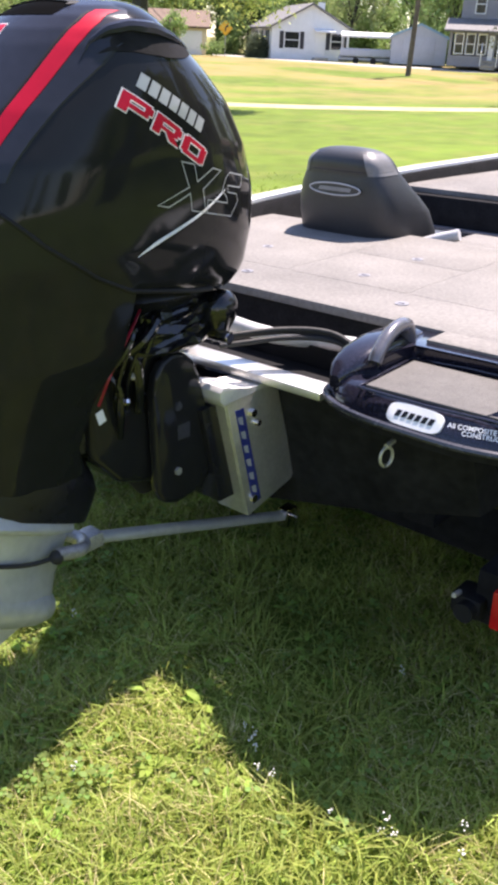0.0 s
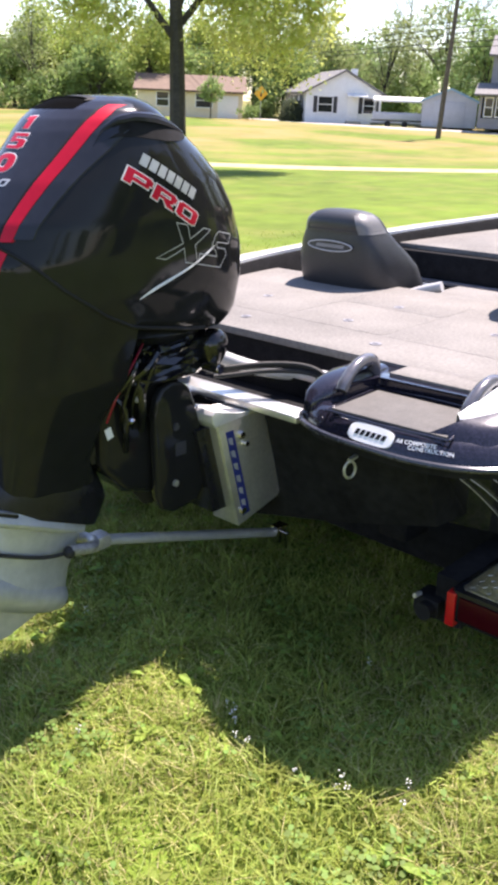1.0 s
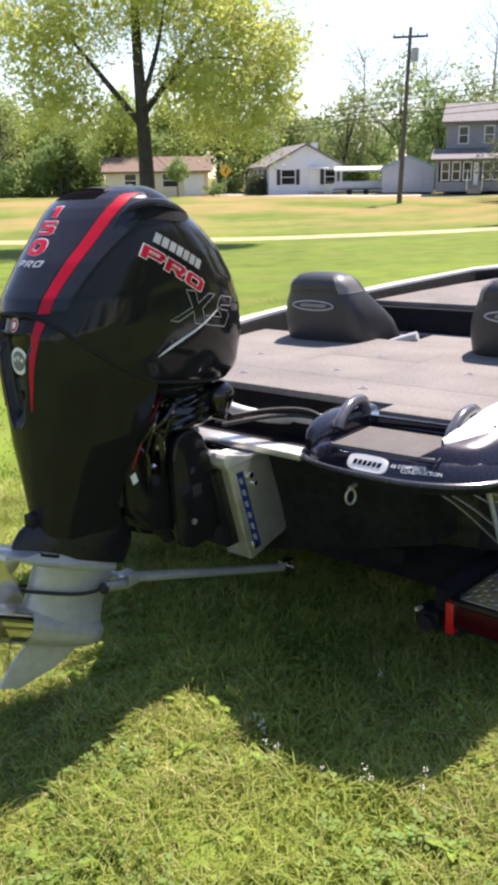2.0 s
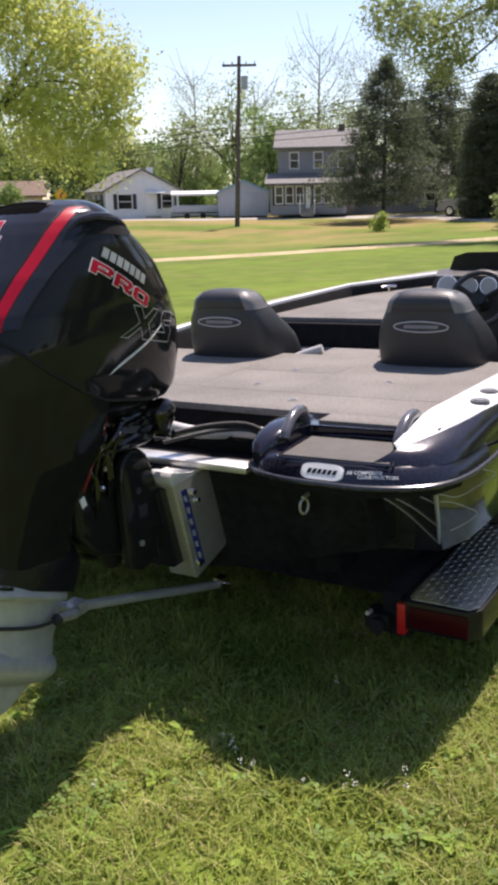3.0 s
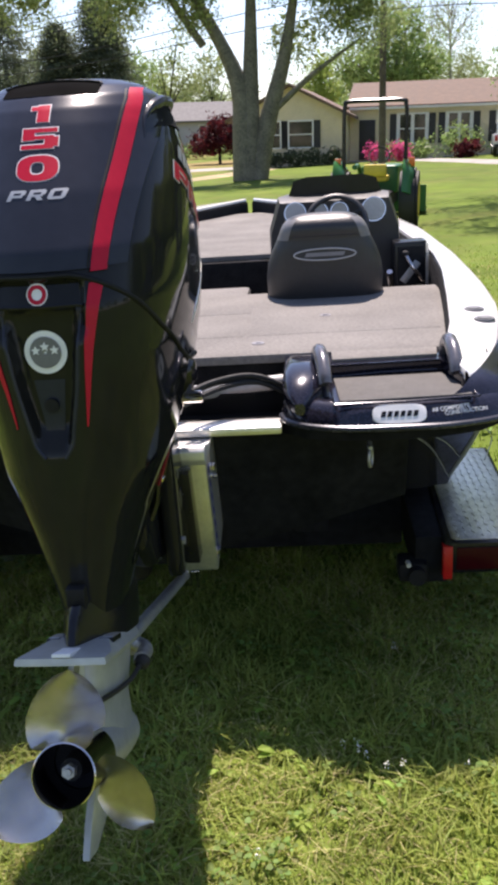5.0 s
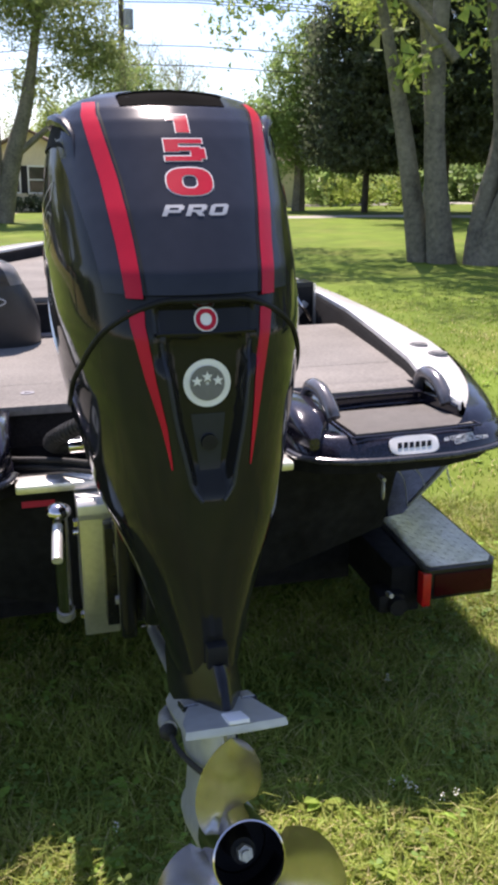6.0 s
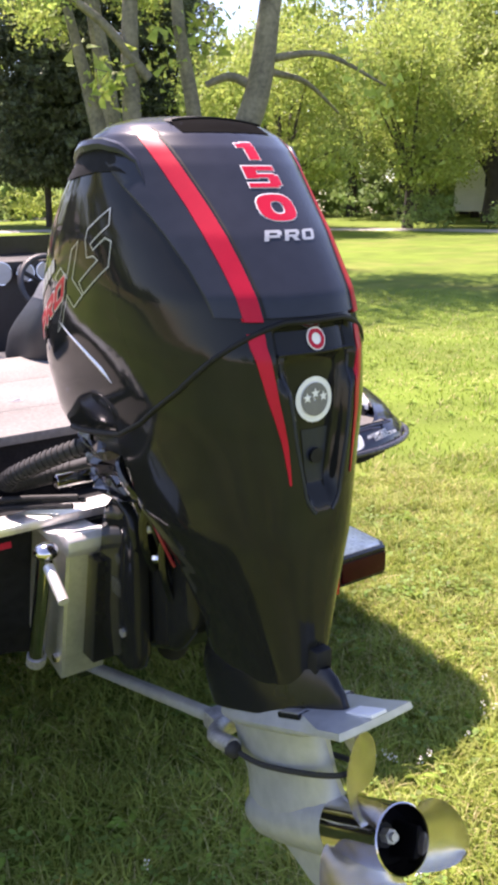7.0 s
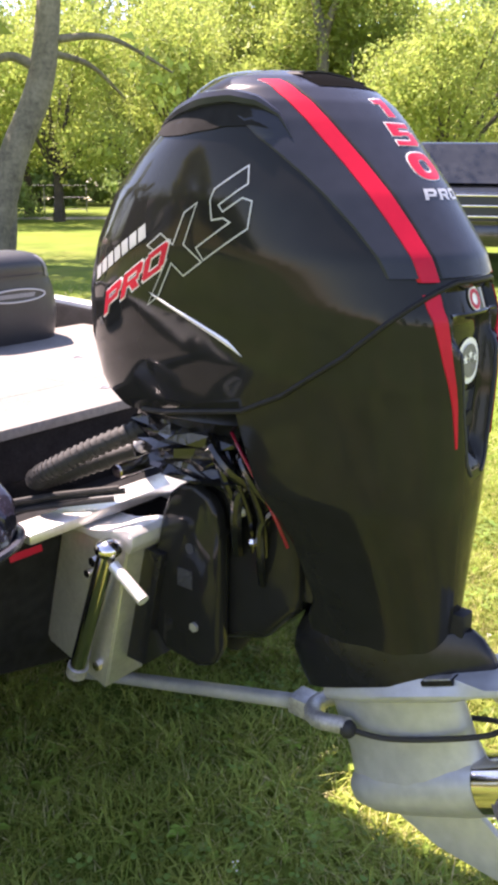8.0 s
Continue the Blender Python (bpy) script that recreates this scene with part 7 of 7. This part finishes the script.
# tall tree with hanging young leaves beyond the port side
t1 = thing("maple_tree", "tall yellow-green maple with a straight dark trunk", "tree")
limbs(t1, [([(0, 0, -0.3), (-0.05, 0, 3.0), (-0.15, 0, 6.2), (-0.2, 0, 9.5)], [0.30, 0.25, 0.17, 0.08]), ([(-0.1, 0, 3.9), (-1.3, 0, 5.4), (-2.6, 0.2, 7.0)], [0.12, 0.09, 0.03]), ([(-0.1, 0, 4.2), (1.0, 0.3, 5.6), (2.4, 0.2, 7.6)], [0.12, 0.09, 0.03]), ([(-0.1, 0, 4.6), (0.5, -0.4, 6.2), (0.9, -0.5, 8.0)], [0.10, 0.07, 0.02]), ([(0.6, 0.2, 5.1), (2.0, -0.4, 5.9), (3.6, -0.6, 5.8)], [0.07, 0.05, 0.02])], BARKDK)
crown(t1, [(-3.2, 0, 6.8, 2.1), (-0.8, 0.5, 8.8, 2.8), (1.6, 0, 8.2, 2.4), (3.2, -0.3, 6.8, 1.9), (2.4, -0.8, 5.2, 1.4), (-2.6, 0, 4.9, 1.3), (3.9, 0, 4.9, 1.3), (1.2, 0.8, 5.4, 1.2), (4.4, 0, 6.4, 1.1), (2.0, 0.4, 4.0, 0.8), (3.5, -0.2, 3.8, 0.8), (-1.6, -0.4, 4.4, 0.8)], LEAF_HONEY, 1000, 44, 0.30, 0.066, 101, hang=0.40)
put(t1, -20.45, 18.45, 45)

# conifers by the two-storey house
put(conifer("spruce_tree", "dark loose spruce beside the grey house", 10.2, 4.6, LEAF_DARK, 201, 0.16, 24), -21.4, 55.2, 0)
put(conifer("spruce_tree", "dark spruce with a bare lower trunk", 10.6, 4.3, LEAF_DARK, 202, 0.24, 22), -20.7, 64.3, 0)
# tall, nearly bare trees in the woods
TWIG = material("pale grey twigs", (0.34, 0.32, 0.28), 0.9, vary=0.15)
for k, (x, y, hh) in enumerate(((-63.0, 70.0, 17.0), (-56.0, 84.0, 15.5), (-39.3, 82.0, 17.0), (-36.0, 87.0, 16.0), (-48.0, 84.0, 13.5), (9.0, 72.0, 12.0), (12.5, 74.0, 11.0))):
    bt = thing("bare_tree", "tall thinly leaved grey tree in the woods", "tree", "bare trees")
    rb = np.random.RandomState(600 + k)
    ln = [([(0, 0, -0.2), (rb.normal(0, 0.2), 0, hh * 0.5), (rb.normal(0, 0.4), 0, hh)], [0.22, 0.14, 0.02])]
    for q in range(34):
        z0 = hh * rb.uniform(0.3, 0.9)
        a_ = rb.uniform(0, 6.28)
        L = hh * 0.26 * rb.uniform(0.5, 1.1)
        p0 = np.array([0, 0, z0])
        p1 = p0 + np.array([math.cos(a_) * L * 0.5, math.sin(a_) * L * 0.5, L * 0.5])
        p2 = p0 + np.array([math.cos(a_) * L * 0.8, math.sin(a_) * L * 0.8, L * 1.1])
        ln.append(([tuple(p0), tuple(p1), tuple(p2)], [0.042, 0.030, 0.012]))
        p3 = p1 + rb.normal(0, 0.5, 3) + np.array([math.cos(a_), math.sin(a_), 0.5])
        ln.append(([tuple(p1), tuple((p1 + p3) / 2 + 0.1), tuple(p3)], [0.028, 0.020, 0.010]))
    limbs(bt, ln, TWIG, sides=4, steps=3)
    crown(bt, [(0, 0, hh * 0.72, hh * 0.24, 1.2), (0, 0, hh * 0.5, hh * 0.2)], LEAF_OLIVE, 330, 18, 0.5, 0.085, 620 + k, core=0)
    put(bt, x, y, 0)
# two tall columnar evergreens
put(conifer("arborvitae", "tall dark columnar evergreen", 10.2, 2.0, LEAF_DARK, 203, 0.02, 30, True), -12.1, 56.5, 0)
put(conifer("arborvitae", "tall dark columnar evergreen", 8.6, 1.6, LEAF_DARK, 204, 0.02, 26, True), -14.7, 56.0, 0)
for x, y, s in ((-9.2, 41.4, 40), (-7.0, 42.2, 41)):
    w_ = thing("weeping_tree", "small weeping tree with hanging pale leaves", "tree", "weeping trees")
    limbs(w_, [([(0, 0, -0.1), (0.03, 0, 1.2), (0, 0, 2.5)], [0.07, 0.05, 0.02])], BARK)
    crown(w_, [(0, 0, 2.1, 0.65), (0.4, 0.1, 1.5, 0.55), (-0.4, 0, 1.5, 0.55), (0.1, 0, 2.6, 0.3)], LEAF_OLIVE, 90, 20, 0.10, 0.07, s, hang=0.8)
    put(w_, x, y, 0)
w_ = thing("red_leaf_tree", "small tree with dark red leaves by the hedge", "tree")
limbs(w_, [([(0, 0, -0.1), (0, 0, 0.8), (0.1, 0, 1.6)], [0.12, 0.09, 0.05])], BARKDK)
crown(w_, [(0, 0, 1.7, 1.3), (1.1, 0, 1.4, 1.0), (-1.1, 0, 1.4, 1.0), (0.2, 0, 2.5, 0.8)], LEAF_RED, 140, 22, 0.2, 0.11, 61)
put(w_, -4.8, 57.3, 0)
part_ = thing("wooden_planter", "dark wooden planter box on the verge", "planter")
part("tub", box(-0.35, 0.35, -0.35, 0.35, 0, 0.5, 0.03), POLE, part_)
crown(part_, [(0, 0, 0.6, 0.3)], LEAF_MID, 12, 14, 0.08, 0.06, 62)
put(part_, -7.4, 36.7, 20)
w_ = thing("yellow_bush", "small yellow-green bush on the verge", "bush")
crown(w_, [(0, 0, 0.45, 0.5), (0.2, 0, 0.9, 0.3)], LEAF_LIGHT, 40, 16, 0.1, 0.08, 63)
put(w_, -17.0, 43.5, 0)


def hedge(points, hgt, mat, seed, label, name="hedge"):
    ob = thing(name, label, "hedge")
    bl = []
    for (x0, y0), (x1, y1) in zip(points, points[1:]):
        n = max(2, int(math.hypot(x1 - x0, y1 - y0) / 0.9))
        for k in range(n):
            x, y = x0 + (x1 - x0) * k / n, y0 + (y1 - y0) * k / n
            bl.append((x, y, ground_z(x, y) + hgt * 0.5, hgt * 0.62))
    crown(ob, bl, mat, 22 * len(bl), 14, 0.14, 0.09, seed)
    return ob


hedge([(-52.2, 55.2), (-51.5, 55.7)], 1.2, LEAF_MID, 90, "round clipped shrub beside the road sign", "shrub")
for x, y in ((-50.1, 58.6), (-51.2, 59.5)):
    put(conifer("dwarf_cypress", "small dark cone-shaped cypress by the white house", 1.5, 0.45, LEAF_DARK, 91, 0.05, 9, True), x, y, 0)
put(broadleaf("small_tree", "small leafy tree before the tan house", 3.4, 0.07, [(0, 0, 2.0, 0.9), (0.6, 0, 2.4, 0.8), (-0.6, 0, 2.3, 0.8), (0, 0, 3.0, 0.7)], LEAF_MID, 70, 18, 0.14, 0.1, 92), -54.0, 52.6, 0)
hedge([(-14, 68), (-4, 66), (-1.0, 62)], 1.3, LEAF_MID, 81, "clipped green hedge before the far houses")
hedge([(4.9, 44.6), (7.6, 44.2)], 0.9, LEAF_MID, 82, "low green hedge along the cream house")
hedge([(8.0, 44.0), (9.4, 43.8)], 1.7, LEAF_MID, 83, "rounded green shrubs by the cream house", "shrub")
hedge([(4.4, 43.4), (6.6, 43.1)], 1.0, PINK, 84, "pink blossoming azaleas by the cream house", "azalea")
hedge([(8.4, 42.8), (9.2, 42.7)], 0.7, LEAF_RED, 85, "red flowering shrub by the cream house", "shrub")
hedge([(-0.8, 44.6), (3.0, 44.2)], 0.8, LEAF_DARK, 86, "dark low shrubs below the windows", "shrub")

# trees round the ranch house
for args in (("maple_tree", "round leafy maple beside the driveway", 8.5, 0.28, [(0, 0, 4.2, 2.3), (1.6, 0, 3.8, 1.8), (-1.6, 0.2, 4.0, 1.9), (0, 0, 6.4, 2.0), (0.6, 0, 7.8, 1.3), (-0.6, 0, 2.8, 1.5)], LEAF_MID, 520, 30, 0.26, 0.095, 301),):
    put(broadleaf(*args), 12.6, 39.8, 0)
put(broadleaf("maple_tree", "leafy tree behind the ranch house", 10, 0.25, [(0, 0, 5, 2.6), (2, 0, 6, 2.2), (-2, 0, 5.5, 2.3), (0.3, 0, 8, 2.0)], LEAF_MID, 300, 28, 0.32, 0.13, 302), 6.5, 62, 0)
put(conifer("evergreen_tree", "broad dark evergreen at the edge of the lawn", 13, 2.6, LEAF_DARK, 303, 0.15, 34, True, 0.12), 14.6, 36.0, 0)
put(conifer("evergreen_tree", "broad dark evergreen at the edge of the lawn", 13.5, 3.5, LEAF_DARK, 304, 0.17, 36, True, 0.13), 17.2, 33.4, 0)
hedge([(15.0, 40.6), (16.6, 39.6), (18.6, 38.6)], 1.7, LEAF_LIGHT, 305, "sunlit green shrubs behind the evergreens", "shrub")

# great multi-stemmed tree beyond the bow
ta = thing("silver_maple", "old silver maple with several thick stems", "tree")
limbs(ta, [([(0, 0, -0.3), (-0.05, 0, 1.6), (-0.15, 0, 3.4), (-0.8, 0, 5.0), (-2.0, 0, 7.0), (-3.4, 0, 9.0)], [0.55, 0.45, 0.36, 0.26, 0.20, 0.10]),
           ([(0.1, 0, -0.2), (0.2, 0, 2.0), (0.3, 0, 4.6), (0.4, 0, 8.5)], [0.50, 0.40, 0.28, 0.12]),
           ([(0.4, 0, -0.2), (0.9, 0, 2.2), (1.6, 0, 4.6), (2.2, 0, 8.0)], [0.45, 0.36, 0.26, 0.10]),
           ([(-1.5, 0, 5.0), (-3.6, 0.3, 7.6), (-6.5, 0.5, 8.6), (-9.2, 0.8, 7.9)], [0.16, 0.13, 0.09, 0.03]),
           ([(0.9, 0, 2.4), (2.6, -0.2, 3.8), (4.4, -0.4, 5.0)], [0.14, 0.10, 0.04]),
           ([(-5.5, 0.5, 8.3), (-7.2, 0.6, 7.0), (-8.6, 0.7, 6.2)], [0.06, 0.04, 0.015])], BARK, split=True)
crown(ta, [(-3.5, 0, 8.2, 2.0), (0.5, 0, 9.6, 2.4), (3.0, 0, 8.2, 2.0), (4.5, -0.3, 6.0, 1.5), (-6.5, 0.5, 8.9, 1.7), (-9.4, 0.8, 8.0, 1.8), (-8.4, 0.7, 6.8, 1.0), (-11.0, 0.8, 8.8, 1.3), (2.0, 0.5, 5.2, 1.0), (-1.6, -0.3, 6.2, 0.8), (-2.2, -0.4, 7.7, 1.5), (1.6, -0.4, 7.8, 1.5), (-4.8, 0.2, 6.7, 1.3), (3.8, 0, 6.6, 1.4)], LEAF_OLIVE, 1150, 34, 0.27, 0.070, 401, hang=0.25)
put(ta, -1.7, 33.5, 0)

# many-stemmed tree on the starboard lawn
tb = thing("silver_maple", "old many-stemmed maple with pale furrowed bark", "tree")
limbs(tb, [([(-0.55, 0.2, -0.2), (-0.72, 0.2, 0.9), (-0.90, 0.2, 2.3), (-0.95, 0.2, 4.2), (-0.85, 0.2, 7.0)], [0.30, 0.24, 0.19, 0.16, 0.09]),
           ([(-0.95, 0.5, -0.2), (-1.25, 0.5, 1.4), (-1.55, 0.5, 2.8), (-2.05, 0.5, 4.8)], [0.26, 0.19, 0.16, 0.08]),
           ([(0.1, 0, -0.1), (0.05, 0.1, 0.8), (0.28, 0.2, 2.2), (0.20, 0.2, 3.2), (-0.05, 0.2, 4.6), (-0.2, 0.3, 7.0)], [0.34, 0.20, 0.15, 0.14, 0.12, 0.06]),
           ([(0.15, 0, -0.2), (0.42, -0.05, 0.8), (0.80, -0.1, 2.0), (1.35, -0.1, 3.3), (1.60, -0.1, 5.0), (1.9, -0.1, 8.0)], [0.42, 0.30, 0.26, 0.24, 0.20, 0.10]),
           ([(1.35, -0.1, 3.5), (0.9, 0.1, 3.7), (0.45, 0.2, 3.55)], [0.10, 0.08, 0.06]),
           ([(1.5, -0.1, 4.0), (2.6, -0.3, 4.1), (3.8, -0.4, 3.6)], [0.08, 0.05, 0.02]),
           ([(1.5, -0.1, 3.8), (2.4, 0.3, 3.7), (3.2, 0.6, 3.2)], [0.07, 0.05, 0.02]),
           ([(-0.62, 0.1, 3.6), (-1.6, 0.0, 4.6), (-3.0, -0.2, 5.2), (-4.4, -0.3, 4.6)], [0.10, 0.08, 0.05, 0.02]),
           ([(0.5, 0.05, -0.1), (0.62, 0.0, 0.5), (0.70, 0.0, 1.2)], [0.20, 0.18, 0.14])], BARK, split=True)
# the high far blobs are added, mostly out of view, to shade the lawn
crown(tb, [(-1.0, 0.3, 7.2, 1.6), (1.8, 0, 8.0, 2.0), (-4.2, -0.3, 4.6, 0.8), (-2.8, -0.2, 5.2, 0.7), (0.2, 0.2, 4.5, 0.6), (3.6, -0.3, 3.7, 0.45), (-1.4, 0, 3.6, 0.45), (2.6, 0.3, 5.6, 0.8), (-1.0, 0, 9.5, 3.2), (3.0, 0, 10.0, 3.4), (0.5, 2.0, 11.0, 3.0), (-5.0, 3.0, 9.6, 2.2), (-3.2, 5.5, 10.2, 2.4), (-6.2, 6.5, 9.8, 2.2), (-1.0, 4.5, 10.4, 2.4)], LEAF_LIGHT, 1150, 38, 0.25, 0.062, 402, hang=0.3)
put(tb, 7.76, 12.78, -23)
tc_ = thing("maple_tree", "slender maple stem behind the old tree", "tree")
limbs(tc_, [([(0, 0, -0.2), (0.0, 0, 2.0), (-0.35, 0, 5.0), (-0.95, 0, 9.0), (-1.2, 0, 12)], [0.46, 0.38, 0.34, 0.24, 0.1])], BARK)
crown(tc_, [(-1.4, 0, 11.5, 2.5), (-2.6, 0, 7.4, 1.0), (0.8, 0, 8.4, 1.2)], LEAF_LIGHT, 260, 26, 0.27, 0.085, 403)
put(tc_, 14.3, 28.4, -23)

# pale spring trees behind the grey house
for k, (x, y) in enumerate(((-50.4, 72.5), (-45.1, 74.3), (-40.0, 73.0), (-40.9, 85.6), (-31.2, 74.9), (-30.3, 83.8), (-28.2, 91.2), (-36.5, 74.1), (-30.7, 84.8), (-23.5, 88.2), (-14.8, 80.7), (-12.2, 86.7), (-8.1, 92.4))):
    copy_thing(kinds[(1, 4, 0, 4)[k % 4]], Matrix.Translation((x, y, ground_z(x, y) - 0.2)) @ Matrix.Rotation(k * 2.3, 4, "Z") @ Matrix.Scale(0.98 + 0.09 * (k * 3 % 4), 4))

# woods behind the driveway
for k, (x, y) in enumerate(((38.1, 42.7), (42.1, 36.1), (44.6, 39.5), (44.1, 34.9), (44.9, 31.7), (50.3, 32.2), (51.0, 43.2), (51.8, 39.7), (53.3, 36.8), (48.6, 30.1), (53.9, 29.9), (52.0, 25.6), (51.6, 23.2), (40.0, 25.0), (36.5, 34.5), (33.5, 37.0), (43.0, 18.0), (38.0, 16.0), (45.5, 12.0), (40.5, 8.0), (47.0, 21.0), (30.5, 41.0), (34.5, 23.0))):
    copy_thing(kinds[(0, 3, 2, 1)[k % 4]], Matrix.Translation((x, y, ground_z(x, y) - 0.2)) @ Matrix.Rotation(k * 1.7, 4, "Z") @ Matrix.Scale(1.15 + 0.09 * (k * 5 % 4), 4))

# bright maples along the driveway
for k, (x, y, h_, sd) in enumerate(((19.0, 24.5, 8.5, 501), (24.5, 23.5, 9.0, 502), (29.5, 27.0, 10.0, 503), (22.5, 31.0, 9.5, 505), (27.8, 13.8, 8.8, 506), (33.0, 11.0, 10, 507), (33.5, 33.0, 10.0, 508), (36.0, 30.0, 11.0, 509))):
    rr = np.random.RandomState(sd)
    bl = [(rr.normal(0, 1.3), rr.normal(0, 1.3), h_ * q_, h_ * w2) for q_, w2 in ((0.30, 0.17), (0.42, 0.24), (0.55, 0.25), (0.68, 0.22), (0.82, 0.18), (0.5, 0.2))]
    put(broadleaf("maple_tree", "bright yellow-green maple beside the driveway", h_, 0.2, bl, LEAF_LIGHT, 640, 38, 0.32, 0.070, sd, BARKDK, 0.18, "driveway maples"), x, y, 0)
# two open maples with bare stems before the white house
tw = thing("maple_tree", "twin-stemmed grey maple with an open crown by the driveway", "tree")
limbs(tw, [([(0.05, 0, -0.3), (-0.05, 0, 0.8), (-0.33, 0, 1.75), (-0.78, 0, 4.3), (-0.9, 0, 7.2), (-1.6, 0.2, 10.0)], [0.55, 0.42, 0.36, 0.30, 0.26, 0.12]),
           ([(0.1, 0, 0.2), (0.5, 0, 1.3), (0.95, 0, 3.9), (1.45, 0, 5.6), (2.3, 0, 7.0)], [0.34, 0.28, 0.24, 0.18, 0.07]),
           ([(-0.88, 0, 6.9), (-0.4, 0, 8.4), (0.3, 0, 10.0)], [0.20, 0.16, 0.07]), ([(1.0, 0, 4.1), (0.5, -0.2, 5.4), (0.4, -0.2, 6.6)], [0.10, 0.07, 0.03]),
           ([(-0.8, 0, 4.8), (-1.9, 0.2, 5.8), (-2.9, 0.2, 6.3)], [0.10, 0.07, 0.03])], BARK, split=True)
crown(tw, [(-2.4, 0, 6.8, 1.7), (-1.0, 0.6, 9.6, 2.2), (1.4, 0, 8.6, 2.0), (2.9, 0, 7.0, 1.6), (0.2, 1.0, 6.6, 1.1), (2.2, 0.3, 5.2, 0.7), (-3.4, 0, 5.4, 0.9)], LEAF_LIGHT, 560, 34, 0.30, 0.080, 504)
put(tw, 31.05, 20.6, -55)
tw = thing("maple_tree", "dark-barked forked maple before the white house", "tree")
limbs(tw, [([(0, 0, -0.3), (0.0, 0, 1.0), (0.05, 0, 2.0)], [0.55, 0.44, 0.38]), ([(0, 0, 1.9), (-0.5, 0, 2.7), (-1.1, 0, 3.4), (-1.6, 0, 5.2)], [0.28, 0.22, 0.18, 0.08]),
           ([(0, 0, 2.0), (-0.2, 0, 3.2), (-0.3, 0, 4.6), (-0.1, 0, 7.4)], [0.28, 0.22, 0.18, 0.06]), ([(0.1, 0, 1.9), (0.55, 0, 2.4), (1.1, 0, 2.9), (1.8, 0, 3.5), (2.2, 0, 6.6)], [0.26, 0.22, 0.20, 0.17, 0.06]),
           ([(0.8, 0, 2.6), (1.0, 0, 3.4), (1.2, 0, 4.6), (1.3, 0, 7.0)], [0.18, 0.16, 0.12, 0.05])], BARKDK, split=True)
crown(tw, [(-2.6, 0, 6.0, 1.9), (-0.6, 0.5, 7.6, 2.2), (1.8, 0, 7.2, 2.0), (3.4, 0, 5.8, 1.4), (-3.2, 0, 4.2, 1.1), (0.2, 0.8, 5.2, 1.2), (-1.2, 0.4, 9.4, 1.8), (1.4, 0.4, 9.2, 1.8)], LEAF_LIGHT, 620, 34, 0.30, 0.080, 510)
put(tw, 31.6, 25.2, -50)
hedge([(28.9, 31.8), (30.8, 30.0), (32.6, 28.3)], 2.0, LEAF_MID, 511, "dense dark shrubs below the driveway maples", "shrub")
hedge([(24.0, 22.6), (25.6, 21.4)], 1.3, LEAF_MID, 87, "rounded green shrubs by the driveway", "shrub")
hedge([(26.6, 20.4), (28.4, 18.8)], 1.1, LEAF_MID, 88, "rounded green shrubs by the driveway", "shrub")
hedge([(19.4, 27.8), (20.3, 27.2)], 1.4, LEAF_MID, 89, "single clipped shrub by the driveway", "shrub")

# chain-link fence along the far side
fence = thing("chain_link_fence", "low grey chain-link fence under the trees", "fence")
for k in range(5):
    x, y = 20 + 1.4 * k, 36 - 1.3 * k
    z = ground_z(x, y)
    part("post", cyl((x, y, z - 0.1), (x, y, z + 1.2), 0.03, n=8), RUBRAIL, fence)
    if k < 4:
        x2, y2 = x + 1.4, y - 1.3
        z2 = ground_z(x2, y2)
        for q in (1.18, 0.65, 0.12):
            part("rail", cyl((x, y, z + q), (x2, y2, z2 + q), 0.012, n=6), RUBRAIL, fence)
